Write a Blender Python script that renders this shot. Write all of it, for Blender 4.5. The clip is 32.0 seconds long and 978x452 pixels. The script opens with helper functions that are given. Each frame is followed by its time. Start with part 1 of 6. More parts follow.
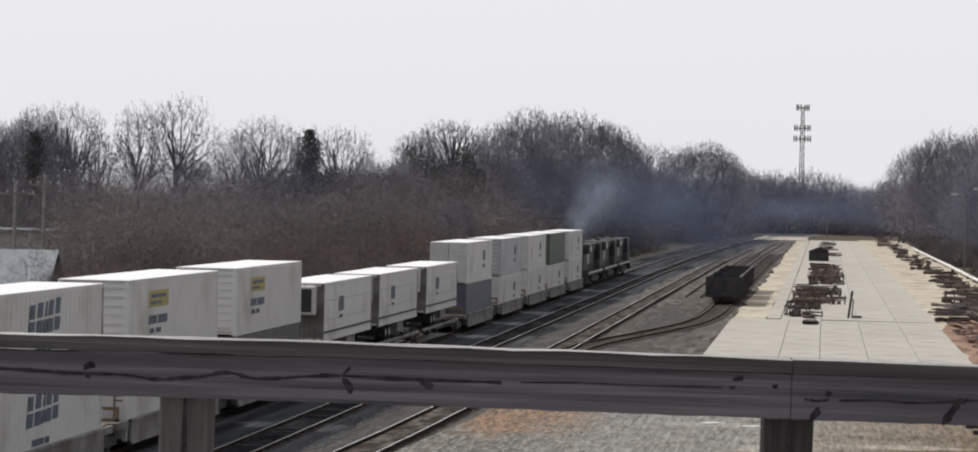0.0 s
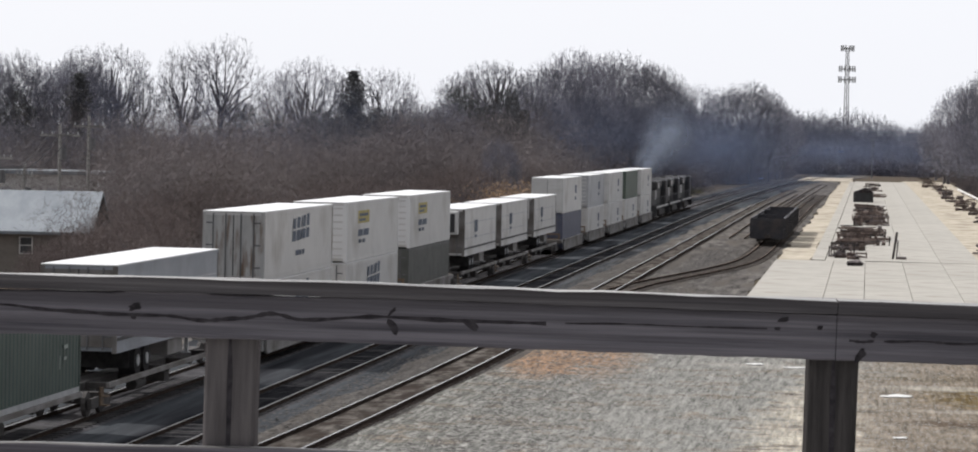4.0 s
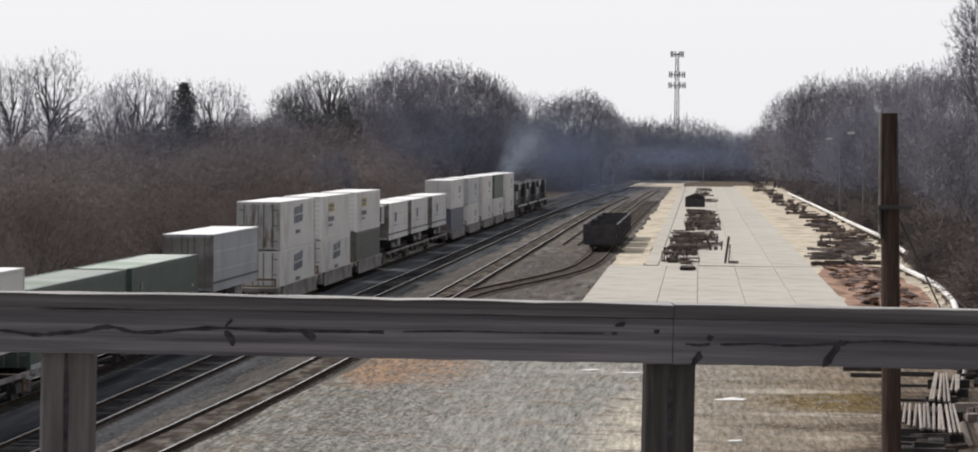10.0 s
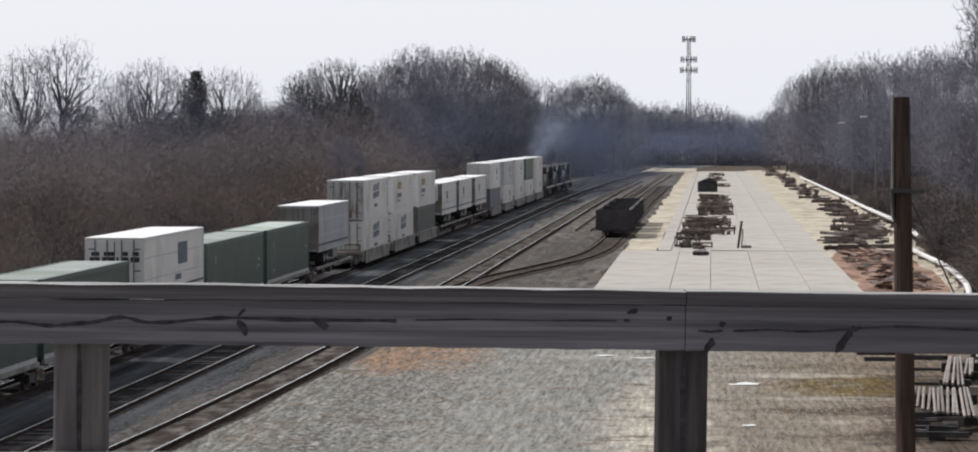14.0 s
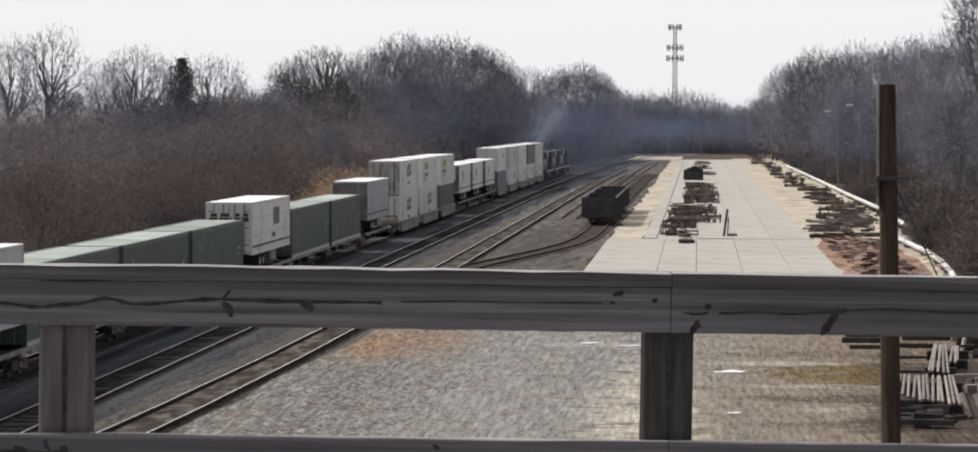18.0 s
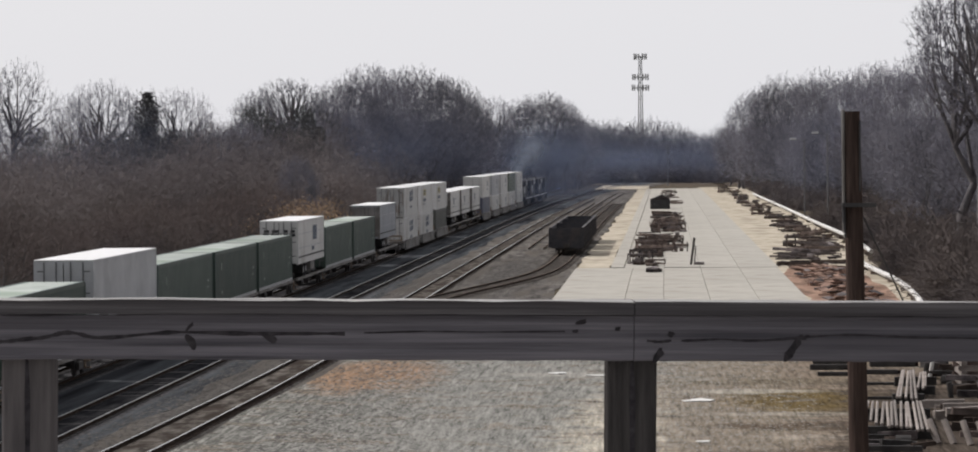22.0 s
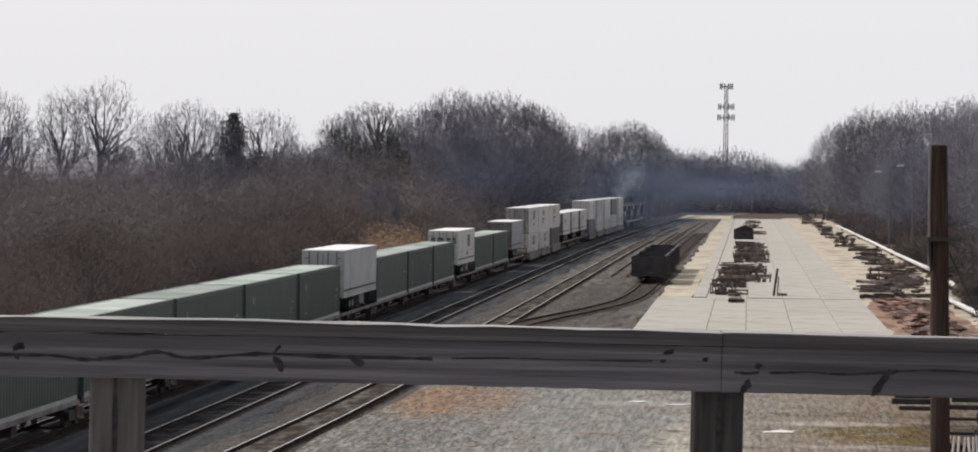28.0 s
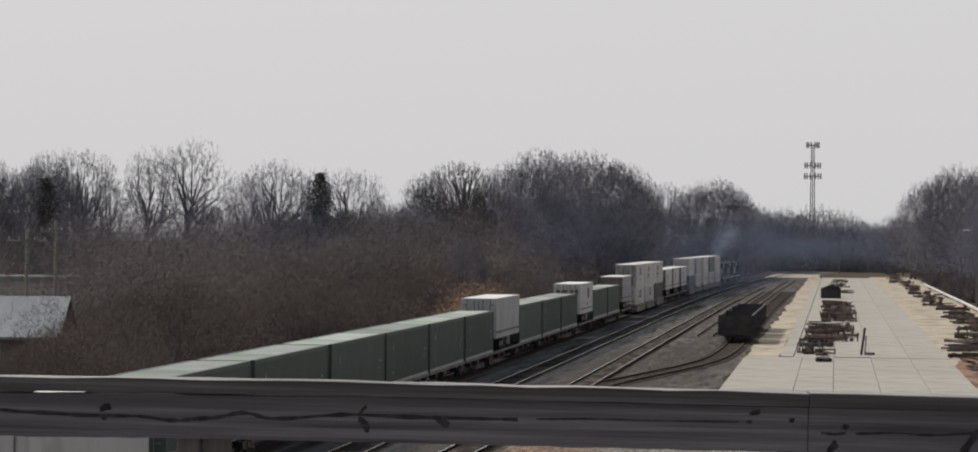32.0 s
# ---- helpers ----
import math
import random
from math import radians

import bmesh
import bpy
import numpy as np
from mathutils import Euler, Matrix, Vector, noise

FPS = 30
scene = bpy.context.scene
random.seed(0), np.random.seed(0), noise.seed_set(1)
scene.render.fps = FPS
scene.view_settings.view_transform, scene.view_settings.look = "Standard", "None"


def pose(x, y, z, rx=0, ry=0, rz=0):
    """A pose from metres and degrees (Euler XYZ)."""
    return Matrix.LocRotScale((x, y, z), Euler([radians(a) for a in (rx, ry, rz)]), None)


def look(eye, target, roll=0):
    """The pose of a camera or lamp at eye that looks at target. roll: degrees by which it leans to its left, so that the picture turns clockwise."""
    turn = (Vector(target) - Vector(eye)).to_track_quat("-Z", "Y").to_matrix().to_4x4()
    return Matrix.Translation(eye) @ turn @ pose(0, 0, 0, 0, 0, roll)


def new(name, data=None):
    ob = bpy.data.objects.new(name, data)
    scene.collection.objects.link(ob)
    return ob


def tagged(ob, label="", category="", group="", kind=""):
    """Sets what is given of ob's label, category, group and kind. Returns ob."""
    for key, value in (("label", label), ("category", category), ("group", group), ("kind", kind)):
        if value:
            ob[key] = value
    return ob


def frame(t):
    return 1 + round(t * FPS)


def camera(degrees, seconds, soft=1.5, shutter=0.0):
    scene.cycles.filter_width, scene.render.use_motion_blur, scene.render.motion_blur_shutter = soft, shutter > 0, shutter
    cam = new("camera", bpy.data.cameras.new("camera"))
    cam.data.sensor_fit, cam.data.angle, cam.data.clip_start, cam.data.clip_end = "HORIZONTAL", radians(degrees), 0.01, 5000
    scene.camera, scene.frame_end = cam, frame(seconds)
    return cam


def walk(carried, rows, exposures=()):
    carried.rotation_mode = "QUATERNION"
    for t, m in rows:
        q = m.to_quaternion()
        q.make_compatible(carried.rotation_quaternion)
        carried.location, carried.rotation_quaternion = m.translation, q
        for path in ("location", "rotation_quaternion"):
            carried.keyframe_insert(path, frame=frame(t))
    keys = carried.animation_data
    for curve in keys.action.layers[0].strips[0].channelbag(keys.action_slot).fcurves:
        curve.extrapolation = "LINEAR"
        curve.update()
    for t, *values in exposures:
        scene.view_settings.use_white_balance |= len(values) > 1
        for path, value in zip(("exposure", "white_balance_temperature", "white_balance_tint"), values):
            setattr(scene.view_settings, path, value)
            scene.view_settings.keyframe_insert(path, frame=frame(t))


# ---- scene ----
cam = camera(18.2, 32.0, soft=1.85)
PATH = [
    (0.0, pose(0.012, 0.000, 9.418, 89.431, -1.213, 6.265)),
    (0.5, pose(0.011, 0.000, 9.419, 89.597, -1.437, 6.434)),
    (1.0, pose(0.015, 0.000, 9.419, 89.127, -1.228, 6.192)),
    (1.5, pose(0.013, 0.000, 9.418, 88.620, -1.039, 6.634)),
    (2.0, pose(0.016, 0.000, 9.415, 88.549, -1.107, 6.608)),
    (2.5, pose(0.015, 0.000, 9.417, 88.058, -1.224, 6.823)),
    (3.0, pose(0.005, 0.000, 9.425, 87.258, -0.964, 7.253)),
    (3.5, pose(0.009, 0.000, 9.424, 88.148, -0.966, 6.332)),
    (4.0, pose(0.009, 0.000, 9.417, 88.314, -1.160, 7.089)),
    (4.5, pose(0.007, 0.000, 9.411, 87.643, -0.406, 7.443)),
    (6.5, pose(-0.018, 0.000, 9.411, 87.837, 0.025, 7.541)),
    (7.0, pose(-0.023, 0.000, 9.408, 87.776, 0.013, 7.466)),
    (7.5, pose(-0.015, 0.000, 9.408, 88.459, -0.061, 6.972)),
    (8.0, pose(-0.003, 0.000, 9.413, 88.788, 0.025, 5.570)),
    (8.5, pose(0.005, 0.000, 9.415, 88.588, 0.068, 3.912)),
    (9.0, pose(0.004, 0.000, 9.409, 88.315, -0.213, 3.780)),
    (9.5, pose(0.001, 0.000, 9.415, 88.501, -0.398, 4.133)),
    (10.0, pose(-0.002, 0.000, 9.413, 88.527, -0.400, 3.943)),
    (10.5, pose(0.004, 0.000, 9.406, 88.215, -0.111, 3.952)),
    (11.0, pose(0.005, 0.000, 9.405, 88.409, -0.232, 4.108)),
    (11.5, pose(0.001, 0.000, 9.411, 88.129, -0.449, 4.314)),
    (12.0, pose(-0.009, 0.000, 9.404, 87.147, -0.775, 4.784)),
    (12.5, pose(-0.013, 0.000, 9.403, 87.447, -0.739, 5.015)),
    (13.0, pose(-0.001, 0.000, 9.409, 86.827, 0.151, 5.504)),
    (13.5, pose(0.001, 0.000, 9.414, 87.576, 0.051, 4.712)),
    (14.0, pose(0.002, 0.000, 9.420, 88.268, 0.000, 4.170)),
    (14.5, pose(0.001, 0.000, 9.418, 88.046, 0.164, 4.133)),
    (16.5, pose(0.000, 0.000, 9.397, 88.276, 0.072, 4.071)),
    (17.0, pose(0.001, 0.000, 9.397, 88.348, 0.138, 4.213)),
    (17.5, pose(0.002, 0.000, 9.397, 88.224, -0.094, 4.240)),
    (18.0, pose(0.002, 0.000, 9.396, 88.041, -0.113, 3.909)),
    (18.5, pose(-0.004, 0.000, 9.395, 88.153, -0.427, 4.607)),
    (19.0, pose(-0.004, 0.000, 9.394, 88.463, -0.020, 4.618)),
    (19.5, pose(-0.002, 0.000, 9.393, 88.182, 0.219, 4.793)),
    (20.0, pose(0.010, 0.000, 9.393, 88.160, 0.485, 4.207)),
    (20.5, pose(0.014, 0.000, 9.397, 88.624, 0.211, 3.301)),
    (21.0, pose(0.012, 0.000, 9.397, 88.768, 0.443, 3.440)),
    (21.5, pose(0.017, 0.000, 9.400, 89.353, 0.196, 2.820)),
    (22.0, pose(0.024, 0.000, 9.391, 88.620, 0.469, 3.279)),
    (22.5, pose(0.019, 0.000, 9.393, 88.385, -0.155, 4.301)),
    (23.0, pose(0.011, 0.000, 9.393, 88.854, 0.153, 5.062)),
    (23.5, pose(0.007, 0.000, 9.388, 88.766, -0.066, 5.519)),
    (24.0, pose(0.001, 0.000, 9.390, 88.932, -0.145, 5.548)),
    (24.5, pose(-0.003, 0.000, 9.387, 88.481, -0.085, 5.827)),
    (25.0, pose(0.003, 0.000, 9.390, 88.504, -0.301, 5.891)),
    (25.5, pose(0.006, 0.000, 9.387, 88.166, -0.385, 5.104)),
    (27.5, pose(-0.003, 0.000, 9.397, 88.962, -0.761, 4.833)),
    (28.0, pose(-0.004, 0.000, 9.395, 89.108, -0.619, 4.855)),
    (28.5, pose(-0.010, 0.000, 9.394, 89.178, -0.561, 5.327)),
    (29.0, pose(-0.005, 0.000, 9.393, 89.550, -0.733, 5.234)),
    (29.5, pose(-0.004, 0.000, 9.396, 90.316, -0.659, 5.505)),
    (30.0, pose(-0.007, 0.000, 9.401, 90.323, -0.568, 5.687)),
    (30.5, pose(0.000, 0.000, 9.406, 90.311, -0.823, 5.733)),
    (31.0, pose(-0.001, 0.000, 9.404, 90.004, -0.542, 5.691)),
    (31.5, pose(0.007, 0.000, 9.399, 90.236, -0.416, 5.922)),
    (32.0, pose(-0.000, 0.000, 9.400, 90.206, -0.517, 6.472)),
]
# seconds, stops, white balance
EXPOSURES = [(0.0, 0.03, 6600, 10.6), (1.0, -0.1, 6650, 11.4), (2.0, 0.04, 6600, 11.4), (3.0, 0.52, 6550, 10.6), (4.0, 0.24, 6450, 10.6), (7.0, 0.45, 6500, 10.6), (8.0, 0.16, 6600, 11.4), (9.0, 0.15, 6650, 11.4), (11.0, 0.15, 6650, 10.6), (12.0, 0.6, 6450, 10.6), (13.0, 0.58, 6400, 10.6), (14.0, 0.12, 6400, 10.6), (17.0, 0.22, 6550, 11.4), (18.0, 0.16, 6650, 11.4), (19.0, 0.14, 6500, 10), (20.0, 0.2, 6550, 11.4), (22.0, -0.04, 6600, 11.4), (23.0, 0.06, 6550, 10.6), (24.0, 0.12, 6600, 11.4), (25.0, 0.12, 6600, 11.4), (28.0, 0.02, 6650, 11.4), (29.0, -0.07, 6650, 10.6), (29.8, -0.24, 6750, 11.2), (32.0, -0.33, 6750, 11.2)]
walk(cam, PATH, EXPOSURES)

# ---- light ----
SUN_AZ, SUN_EL = -68.0, 47.0          # degrees east of the track's far end, and height
world = bpy.data.worlds.new("hazy_sky")
scene.world = world
world.use_nodes = True
wn = world.node_tree
wn.nodes.clear()
sky = wn.nodes.new("ShaderNodeTexSky")
sky.sky_type, sky.sun_disc = "NISHITA", False
sky.sun_elevation, sky.sun_rotation = radians(SUN_EL), radians(SUN_AZ)
sky.dust_density, sky.air_density, sky.ozone_density = 6.0, 1.0, 1.0
dim = wn.nodes.new("ShaderNodeMix")
dim.data_type, dim.blend_type = "RGBA", "MULTIPLY"
dim.inputs[0].default_value = 1.0
wn.links.new(sky.outputs[0], dim.inputs[6])
dim.inputs[7].default_value = (0.09, 0.09, 0.09, 1)
veil = wn.nodes.new("ShaderNodeMix")
veil.data_type = "RGBA"
veil.inputs[0].default_value = 0.82     # thin white overcast before the blue
veil.inputs[7].default_value = (0.80, 0.812, 0.848, 1)
wn.links.new(dim.outputs[2], veil.inputs[6])
# the haze glows on the sun's side of the sky and is duller behind the bridge
sa, se = radians(SUN_AZ), radians(SUN_EL)
coord = wn.nodes.new("ShaderNodeTexCoord")
toward = wn.nodes.new("ShaderNodeVectorMath")
toward.operation = "DOT_PRODUCT"
toward.inputs[1].default_value = (math.sin(sa * 0.45) * 0.92, math.cos(sa * 0.45) * 0.92, 0.39)
wn.links.new(coord.outputs["Generated"], toward.inputs[0])
glow = wn.nodes.new("ShaderNodeMapRange")
glow.inputs[1].default_value, glow.inputs[2].default_value = -0.75, 0.75
glow.inputs[3].default_value, glow.inputs[4].default_value = 0.30, 1.17
wn.links.new(toward.outputs["Value"], glow.inputs[0])
back = wn.nodes.new("ShaderNodeBackground")
wn.links.new(glow.outputs[0], back.inputs[1])
wn.links.new(veil.outputs[2], back.inputs[0])
wout = wn.nodes.new("ShaderNodeOutputWorld")
wn.links.new(back.outputs[0], wout.inputs[0])

sun = new("sun", bpy.data.lights.new("sun", "SUN"))
sun.data.energy, sun.data.angle, sun.data.color = 2.5, radians(2.0), (1.0, 0.97, 0.935)
sun.matrix_world = look((math.sin(sa) * math.cos(se) * 100, math.cos(sa) * math.cos(se) * 100, math.sin(se) * 100), (0, 0, 0))


# ---- materials ----
def material(name, a, b, scale=2.0, rough=0.8, metal=0.0, bump=0.0, bump_scale=0.0, fine=None, stretch=(1, 1, 1), c=None, c_scale=0.3, c_amount=0.55, spread=0.0):
    """Two colours mixed by noise at scale (per metre), a third in larger stains, and relief."""
    m = bpy.data.materials.new(name)
    m.use_nodes = True
    nt = m.node_tree
    n, lk = nt.nodes, nt.links
    bs = n["Principled BSDF"]
    bs.inputs["Roughness"].default_value, bs.inputs["Metallic"].default_value = rough, metal
    bs.inputs["Specular IOR Level"].default_value = 0.0 if rough >= 0.9 else 0.15 if rough >= 0.85 else 0.5     # porous surfaces have little sheen
    tc = n.new("ShaderNodeTexCoord")
    mp = n.new("ShaderNodeMapping")
    mp.inputs["Scale"].default_value = stretch
    lk.new(tc.outputs["Object"], mp.inputs[0])
    tex = n.new("ShaderNodeTexNoise")
    tex.inputs["Scale"].default_value, tex.inputs["Detail"].default_value, tex.inputs["Roughness"].default_value = scale, 6.0, 0.65
    lk.new(mp.outputs[0], tex.inputs["Vector"])
    ramp = n.new("ShaderNodeValToRGB")
    ramp.color_ramp.elements[0].position, ramp.color_ramp.elements[1].position = 0.36, 0.64
    ramp.color_ramp.elements[0].color, ramp.color_ramp.elements[1].color = (*a, 1), (*b, 1)
    lk.new(tex.outputs[0], ramp.inputs[0])
    out = ramp.outputs[0]
    if c:
        big = n.new("ShaderNodeTexNoise")
        big.inputs["Scale"].default_value, big.inputs["Detail"].default_value = c_scale, 4.0
        lk.new(mp.outputs[0], big.inputs["Vector"])
        r2 = n.new("ShaderNodeValToRGB")
        r2.color_ramp.elements[0].position, r2.color_ramp.elements[1].position = c_amount - 0.07, c_amount + 0.1
        lk.new(big.outputs[0], r2.inputs[0])
        mx = n.new("ShaderNodeMix")
        mx.data_type = "RGBA"
        mx.inputs[7].default_value = (*c, 1)
        lk.new(r2.outputs[0], mx.inputs[0])
        lk.new(out, mx.inputs[6])
        out = mx.outputs[2]
    if spread:
        info = n.new("ShaderNodeObjectInfo")
        mr = n.new("ShaderNodeMapRange")
        mr.inputs[3].default_value, mr.inputs[4].default_value = 1 - spread, 1 + spread
        lk.new(info.outputs["Random"], mr.inputs[0])
        hs = n.new("ShaderNodeHueSaturation")
        lk.new(mr.outputs[0], hs.inputs["Value"])
        lk.new(out, hs.inputs["Color"])
        out = hs.outputs[0]
    lk.new(out, bs.inputs["Base Color"])
    if bump:
        bt = n.new("ShaderNodeTexNoise")
        bt.inputs["Scale"].default_value, bt.inputs["Detail"].default_value = bump_scale or scale * 3, 5.0
        lk.new(mp.outputs[0], bt.inputs["Vector"])
        bp = n.new("ShaderNodeBump")
        bp.inputs["Strength"].default_value, bp.inputs["Distance"].default_value = bump, 0.05
        lk.new(bt.outputs[0], bp.inputs["Height"])
        lk.new(bp.outputs[0], bs.inputs["Normal"])
    return m


M_EARTH = material("earth", (0.075, 0.062, 0.05), (0.13, 0.108, 0.088), 0.25, 0.95, bump=0.5, bump_scale=2.0, c=(0.10, 0.085, 0.06), c_scale=0.03)

M_STONE = material("gravel_stone", (0.20, 0.196, 0.187), (0.37, 0.36, 0.34), 5.0, 0.9)
M_CINDER = material("cinder_gravel", (0.06, 0.056, 0.054), (0.185, 0.172, 0.16), 1.3, 0.95, bump=0.6, bump_scale=4.0, stretch=(1, 0.12, 1), c=(0.122, 0.11, 0.098), c_scale=0.7, c_amount=0.54)


M_SAND = material("sandy_gravel", (0.42, 0.375, 0.30), (0.56, 0.505, 0.415), 0.8, 0.95, bump=0.4, bump_scale=3.0, stretch=(1, 0.5, 1), c=(0.33, 0.29, 0.235), c_scale=0.3)
M_CONCRETE = material("worn_concrete", (0.395, 0.378, 0.342), (0.468, 0.449, 0.408), 0.5, 0.9, bump=0.08, bump_scale=4.0, c=(0.33, 0.303, 0.268), c_scale=0.22, c_amount=0.57, spread=0.03)
M_BALLAST = material("ballast", (0.03, 0.027, 0.026), (0.10, 0.092, 0.086), 2.2, 0.95, bump=0.5, bump_scale=6.0, stretch=(1, 0.2, 1), c=(0.03, 0.026, 0.024), c_scale=0.3)
M_OILED = material("oiled_ballast", (0.05, 0.049, 0.052), (0.105, 0.102, 0.106), 2.0, 0.9, bump=0.7, bump_scale=6.0)
M_OILFILL = material("oil_soaked_ballast", (0.013, 0.013, 0.015), (0.037, 0.037, 0.039), 2.5, 0.9, bump=0.6, bump_scale=7.0, stretch=(1, 0.15, 1))
M_DIRTFILL = material("dirty_track_gravel", (0.045, 0.04, 0.036), (0.17, 0.155, 0.14), 2.6, 0.95, bump=0.6, bump_scale=7.0, stretch=(1, 0.3, 1), c=(0.05, 0.042, 0.037), c_scale=1.1, c_amount=0.5)
M_TIE = material("creosoted_wood", (0.032, 0.025, 0.023), (0.08, 0.064, 0.055), 1.5, 0.9, bump=0.3)
M_GREYTIE = material("dusty_grey_wood", (0.085, 0.076, 0.069), (0.19, 0.17, 0.155), 1.2, 0.95, bump=0.3)
M_BLACKTIE = material("oil_black_wood", (0.032, 0.03, 0.03), (0.068, 0.064, 0.062), 1.5, 0.85, bump=0.3)
M_MAINBED = material("blue_grey_ballast", (0.046, 0.05, 0.055), (0.094, 0.1, 0.108), 1.8, 0.95, bump=0.5, bump_scale=6.0, stretch=(1, 0.06, 1), c=(0.021, 0.021, 0.024), c_scale=0.4)
M_RAIL = material("rail_steel", (0.48, 0.465, 0.455), (0.64, 0.62, 0.605), 1.0, 0.25, metal=0.85)
M_DULLRAIL = material("dull_rail_steel", (0.20, 0.19, 0.185), (0.33, 0.315, 0.31), 1.0, 0.35, metal=0.8)
M_RAILSIDE = material("rusty_rail_web", (0.03, 0.023, 0.02), (0.065, 0.05, 0.042), 1.0, 0.9)
M_RUSTRAIL = material("rusty_rail", (0.10, 0.065, 0.045), (0.17, 0.12, 0.09), 1.0, 0.8, metal=0.2)
M_FENCE = material("weathered_fence_wood", (0.075, 0.072, 0.083), (0.20, 0.19, 0.212), 2.4, 0.9, bump=0.35, bump_scale=7.0, stretch=(0.22, 11, 11), c=(0.11, 0.104, 0.117), c_scale=1.4, c_amount=0.55)
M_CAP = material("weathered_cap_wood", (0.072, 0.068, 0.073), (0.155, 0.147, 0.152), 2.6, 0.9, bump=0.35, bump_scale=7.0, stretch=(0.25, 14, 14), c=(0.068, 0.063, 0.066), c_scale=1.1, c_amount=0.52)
# bleached wood, paler still for sunlit guard rail tops; line poles share it
M_LITTOP_POLE = material("sunlit_top_and_pole_wood", (0.27, 0.26, 0.25), (0.43, 0.42, 0.40), 2.0, 0.5, stretch=(0.5, 6, 6), c=(0.13, 0.123, 0.12), c_scale=1.5)
M_POSTWOOD = material("weathered_post_wood", (0.10, 0.092, 0.094), (0.16, 0.147, 0.148), 3.0, 0.9, bump=0.35, bump_scale=8.0, stretch=(6, 6, 0.5), c=(0.085, 0.078, 0.08), c_scale=1.2)
# post wood darkened to hold the shade on one post
M_SHADEDPOST = material("shaded_post_wood", (0.038, 0.036, 0.036), (0.078, 0.072, 0.071), 3.0, 0.9, bump=0.5, bump_scale=8.0, stretch=(6, 6, 0.5))
M_KNOT = material("wood_knot", (0.027, 0.025, 0.028), (0.066, 0.061, 0.067), 20.0, 0.9)
M_CONC_DECK = material("bridge_concrete", (0.36, 0.35, 0.33), (0.46, 0.45, 0.43), 0.8, 0.9, bump=0.2)
M_POLE = material("pole_wood", (0.045, 0.033, 0.029), (0.098, 0.071, 0.062), 2.0, 0.9, bump=0.4, stretch=(4, 4, 0.3))
M_GALV = material("galvanised_steel", (0.42, 0.43, 0.44), (0.55, 0.56, 0.57), 2.0, 0.5, metal=0.5)
M_DARKSTEEL = material("dark_steel", (0.045, 0.045, 0.048), (0.08, 0.078, 0.078), 2.0, 0.6, metal=0.3)
M_WHITE = material("white_container_paint", (0.62, 0.613, 0.60), (0.70, 0.693, 0.68), 0.5, 0.5, c=(0.50, 0.485, 0.46), c_scale=0.35, c_amount=0.60, spread=0.06)
M_ROOFWHITE = material("white_roof_sheet", (0.76, 0.76, 0.76), (0.82, 0.82, 0.82), 0.6, 0.5)
M_GREYWHITE = material("greyed_white_paint", (0.42, 0.43, 0.45), (0.52, 0.53, 0.55), 0.6, 0.5, c=(0.34, 0.35, 0.37), c_scale=0.4, c_amount=0.6)
M_DULLWHITE = material("dull_blue_white_paint", (0.29, 0.31, 0.345), (0.36, 0.38, 0.415), 0.6, 0.5, c=(0.24, 0.25, 0.275), c_scale=0.4, c_amount=0.6)
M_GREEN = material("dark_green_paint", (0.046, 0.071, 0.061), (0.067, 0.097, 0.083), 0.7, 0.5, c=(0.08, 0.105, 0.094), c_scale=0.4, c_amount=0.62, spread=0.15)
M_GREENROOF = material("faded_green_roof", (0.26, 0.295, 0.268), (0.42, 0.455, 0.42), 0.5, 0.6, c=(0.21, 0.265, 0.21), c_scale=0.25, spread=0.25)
M_OLIVE = material("olive_grey_paint", (0.085, 0.09, 0.083), (0.13, 0.132, 0.122), 0.8, 0.6)
M_BLUE = material("blue_container_paint", (0.085, 0.092, 0.135), (0.12, 0.128, 0.18), 0.8, 0.5)
M_GREENBOX = material("green_container_paint", (0.06, 0.09, 0.07), (0.085, 0.115, 0.09), 0.8, 0.5)
M_CARGREY = material("dusty_grey_car_paint", (0.19, 0.18, 0.174), (0.29, 0.275, 0.265), 0.8, 0.7, c=(0.12, 0.105, 0.092), c_scale=0.5, c_amount=0.52)
M_CARBROWN = material("brown_car_paint", (0.14, 0.095, 0.062), (0.24, 0.17, 0.11), 0.8, 0.7)
M_BOGIE = material("grimy_iron", (0.04, 0.037, 0.036), (0.085, 0.075, 0.07), 3.0, 0.8)
M_RUBBER = material("tyre_rubber", (0.035, 0.034, 0.035), (0.06, 0.058, 0.058), 4.0, 0.9)
M_BLACK = material("black_paint", (0.02, 0.02, 0.022), (0.04, 0.04, 0.042), 2.0, 0.6)
M_MARK = material("dark_blue_lettering", (0.05, 0.07, 0.11), (0.10, 0.13, 0.18), 4.0, 0.6)
M_DOORS = material("rust_streaked_doors", (0.40, 0.40, 0.395), (0.52, 0.52, 0.51), 1.0, 0.6, stretch=(3, 3, 0.5), c=(0.20, 0.145, 0.11), c_scale=1.3, c_amount=0.55)
M_YELLOW = material("yellow_sign_paint", (0.36, 0.30, 0.10), (0.48, 0.40, 0.14), 2.0, 0.6)
M_GONDOLA = material("black_gondola_paint", (0.03, 0.03, 0.037), (0.065, 0.063, 0.071), 1.0, 0.7, c=(0.07, 0.055, 0.05), c_scale=0.5)
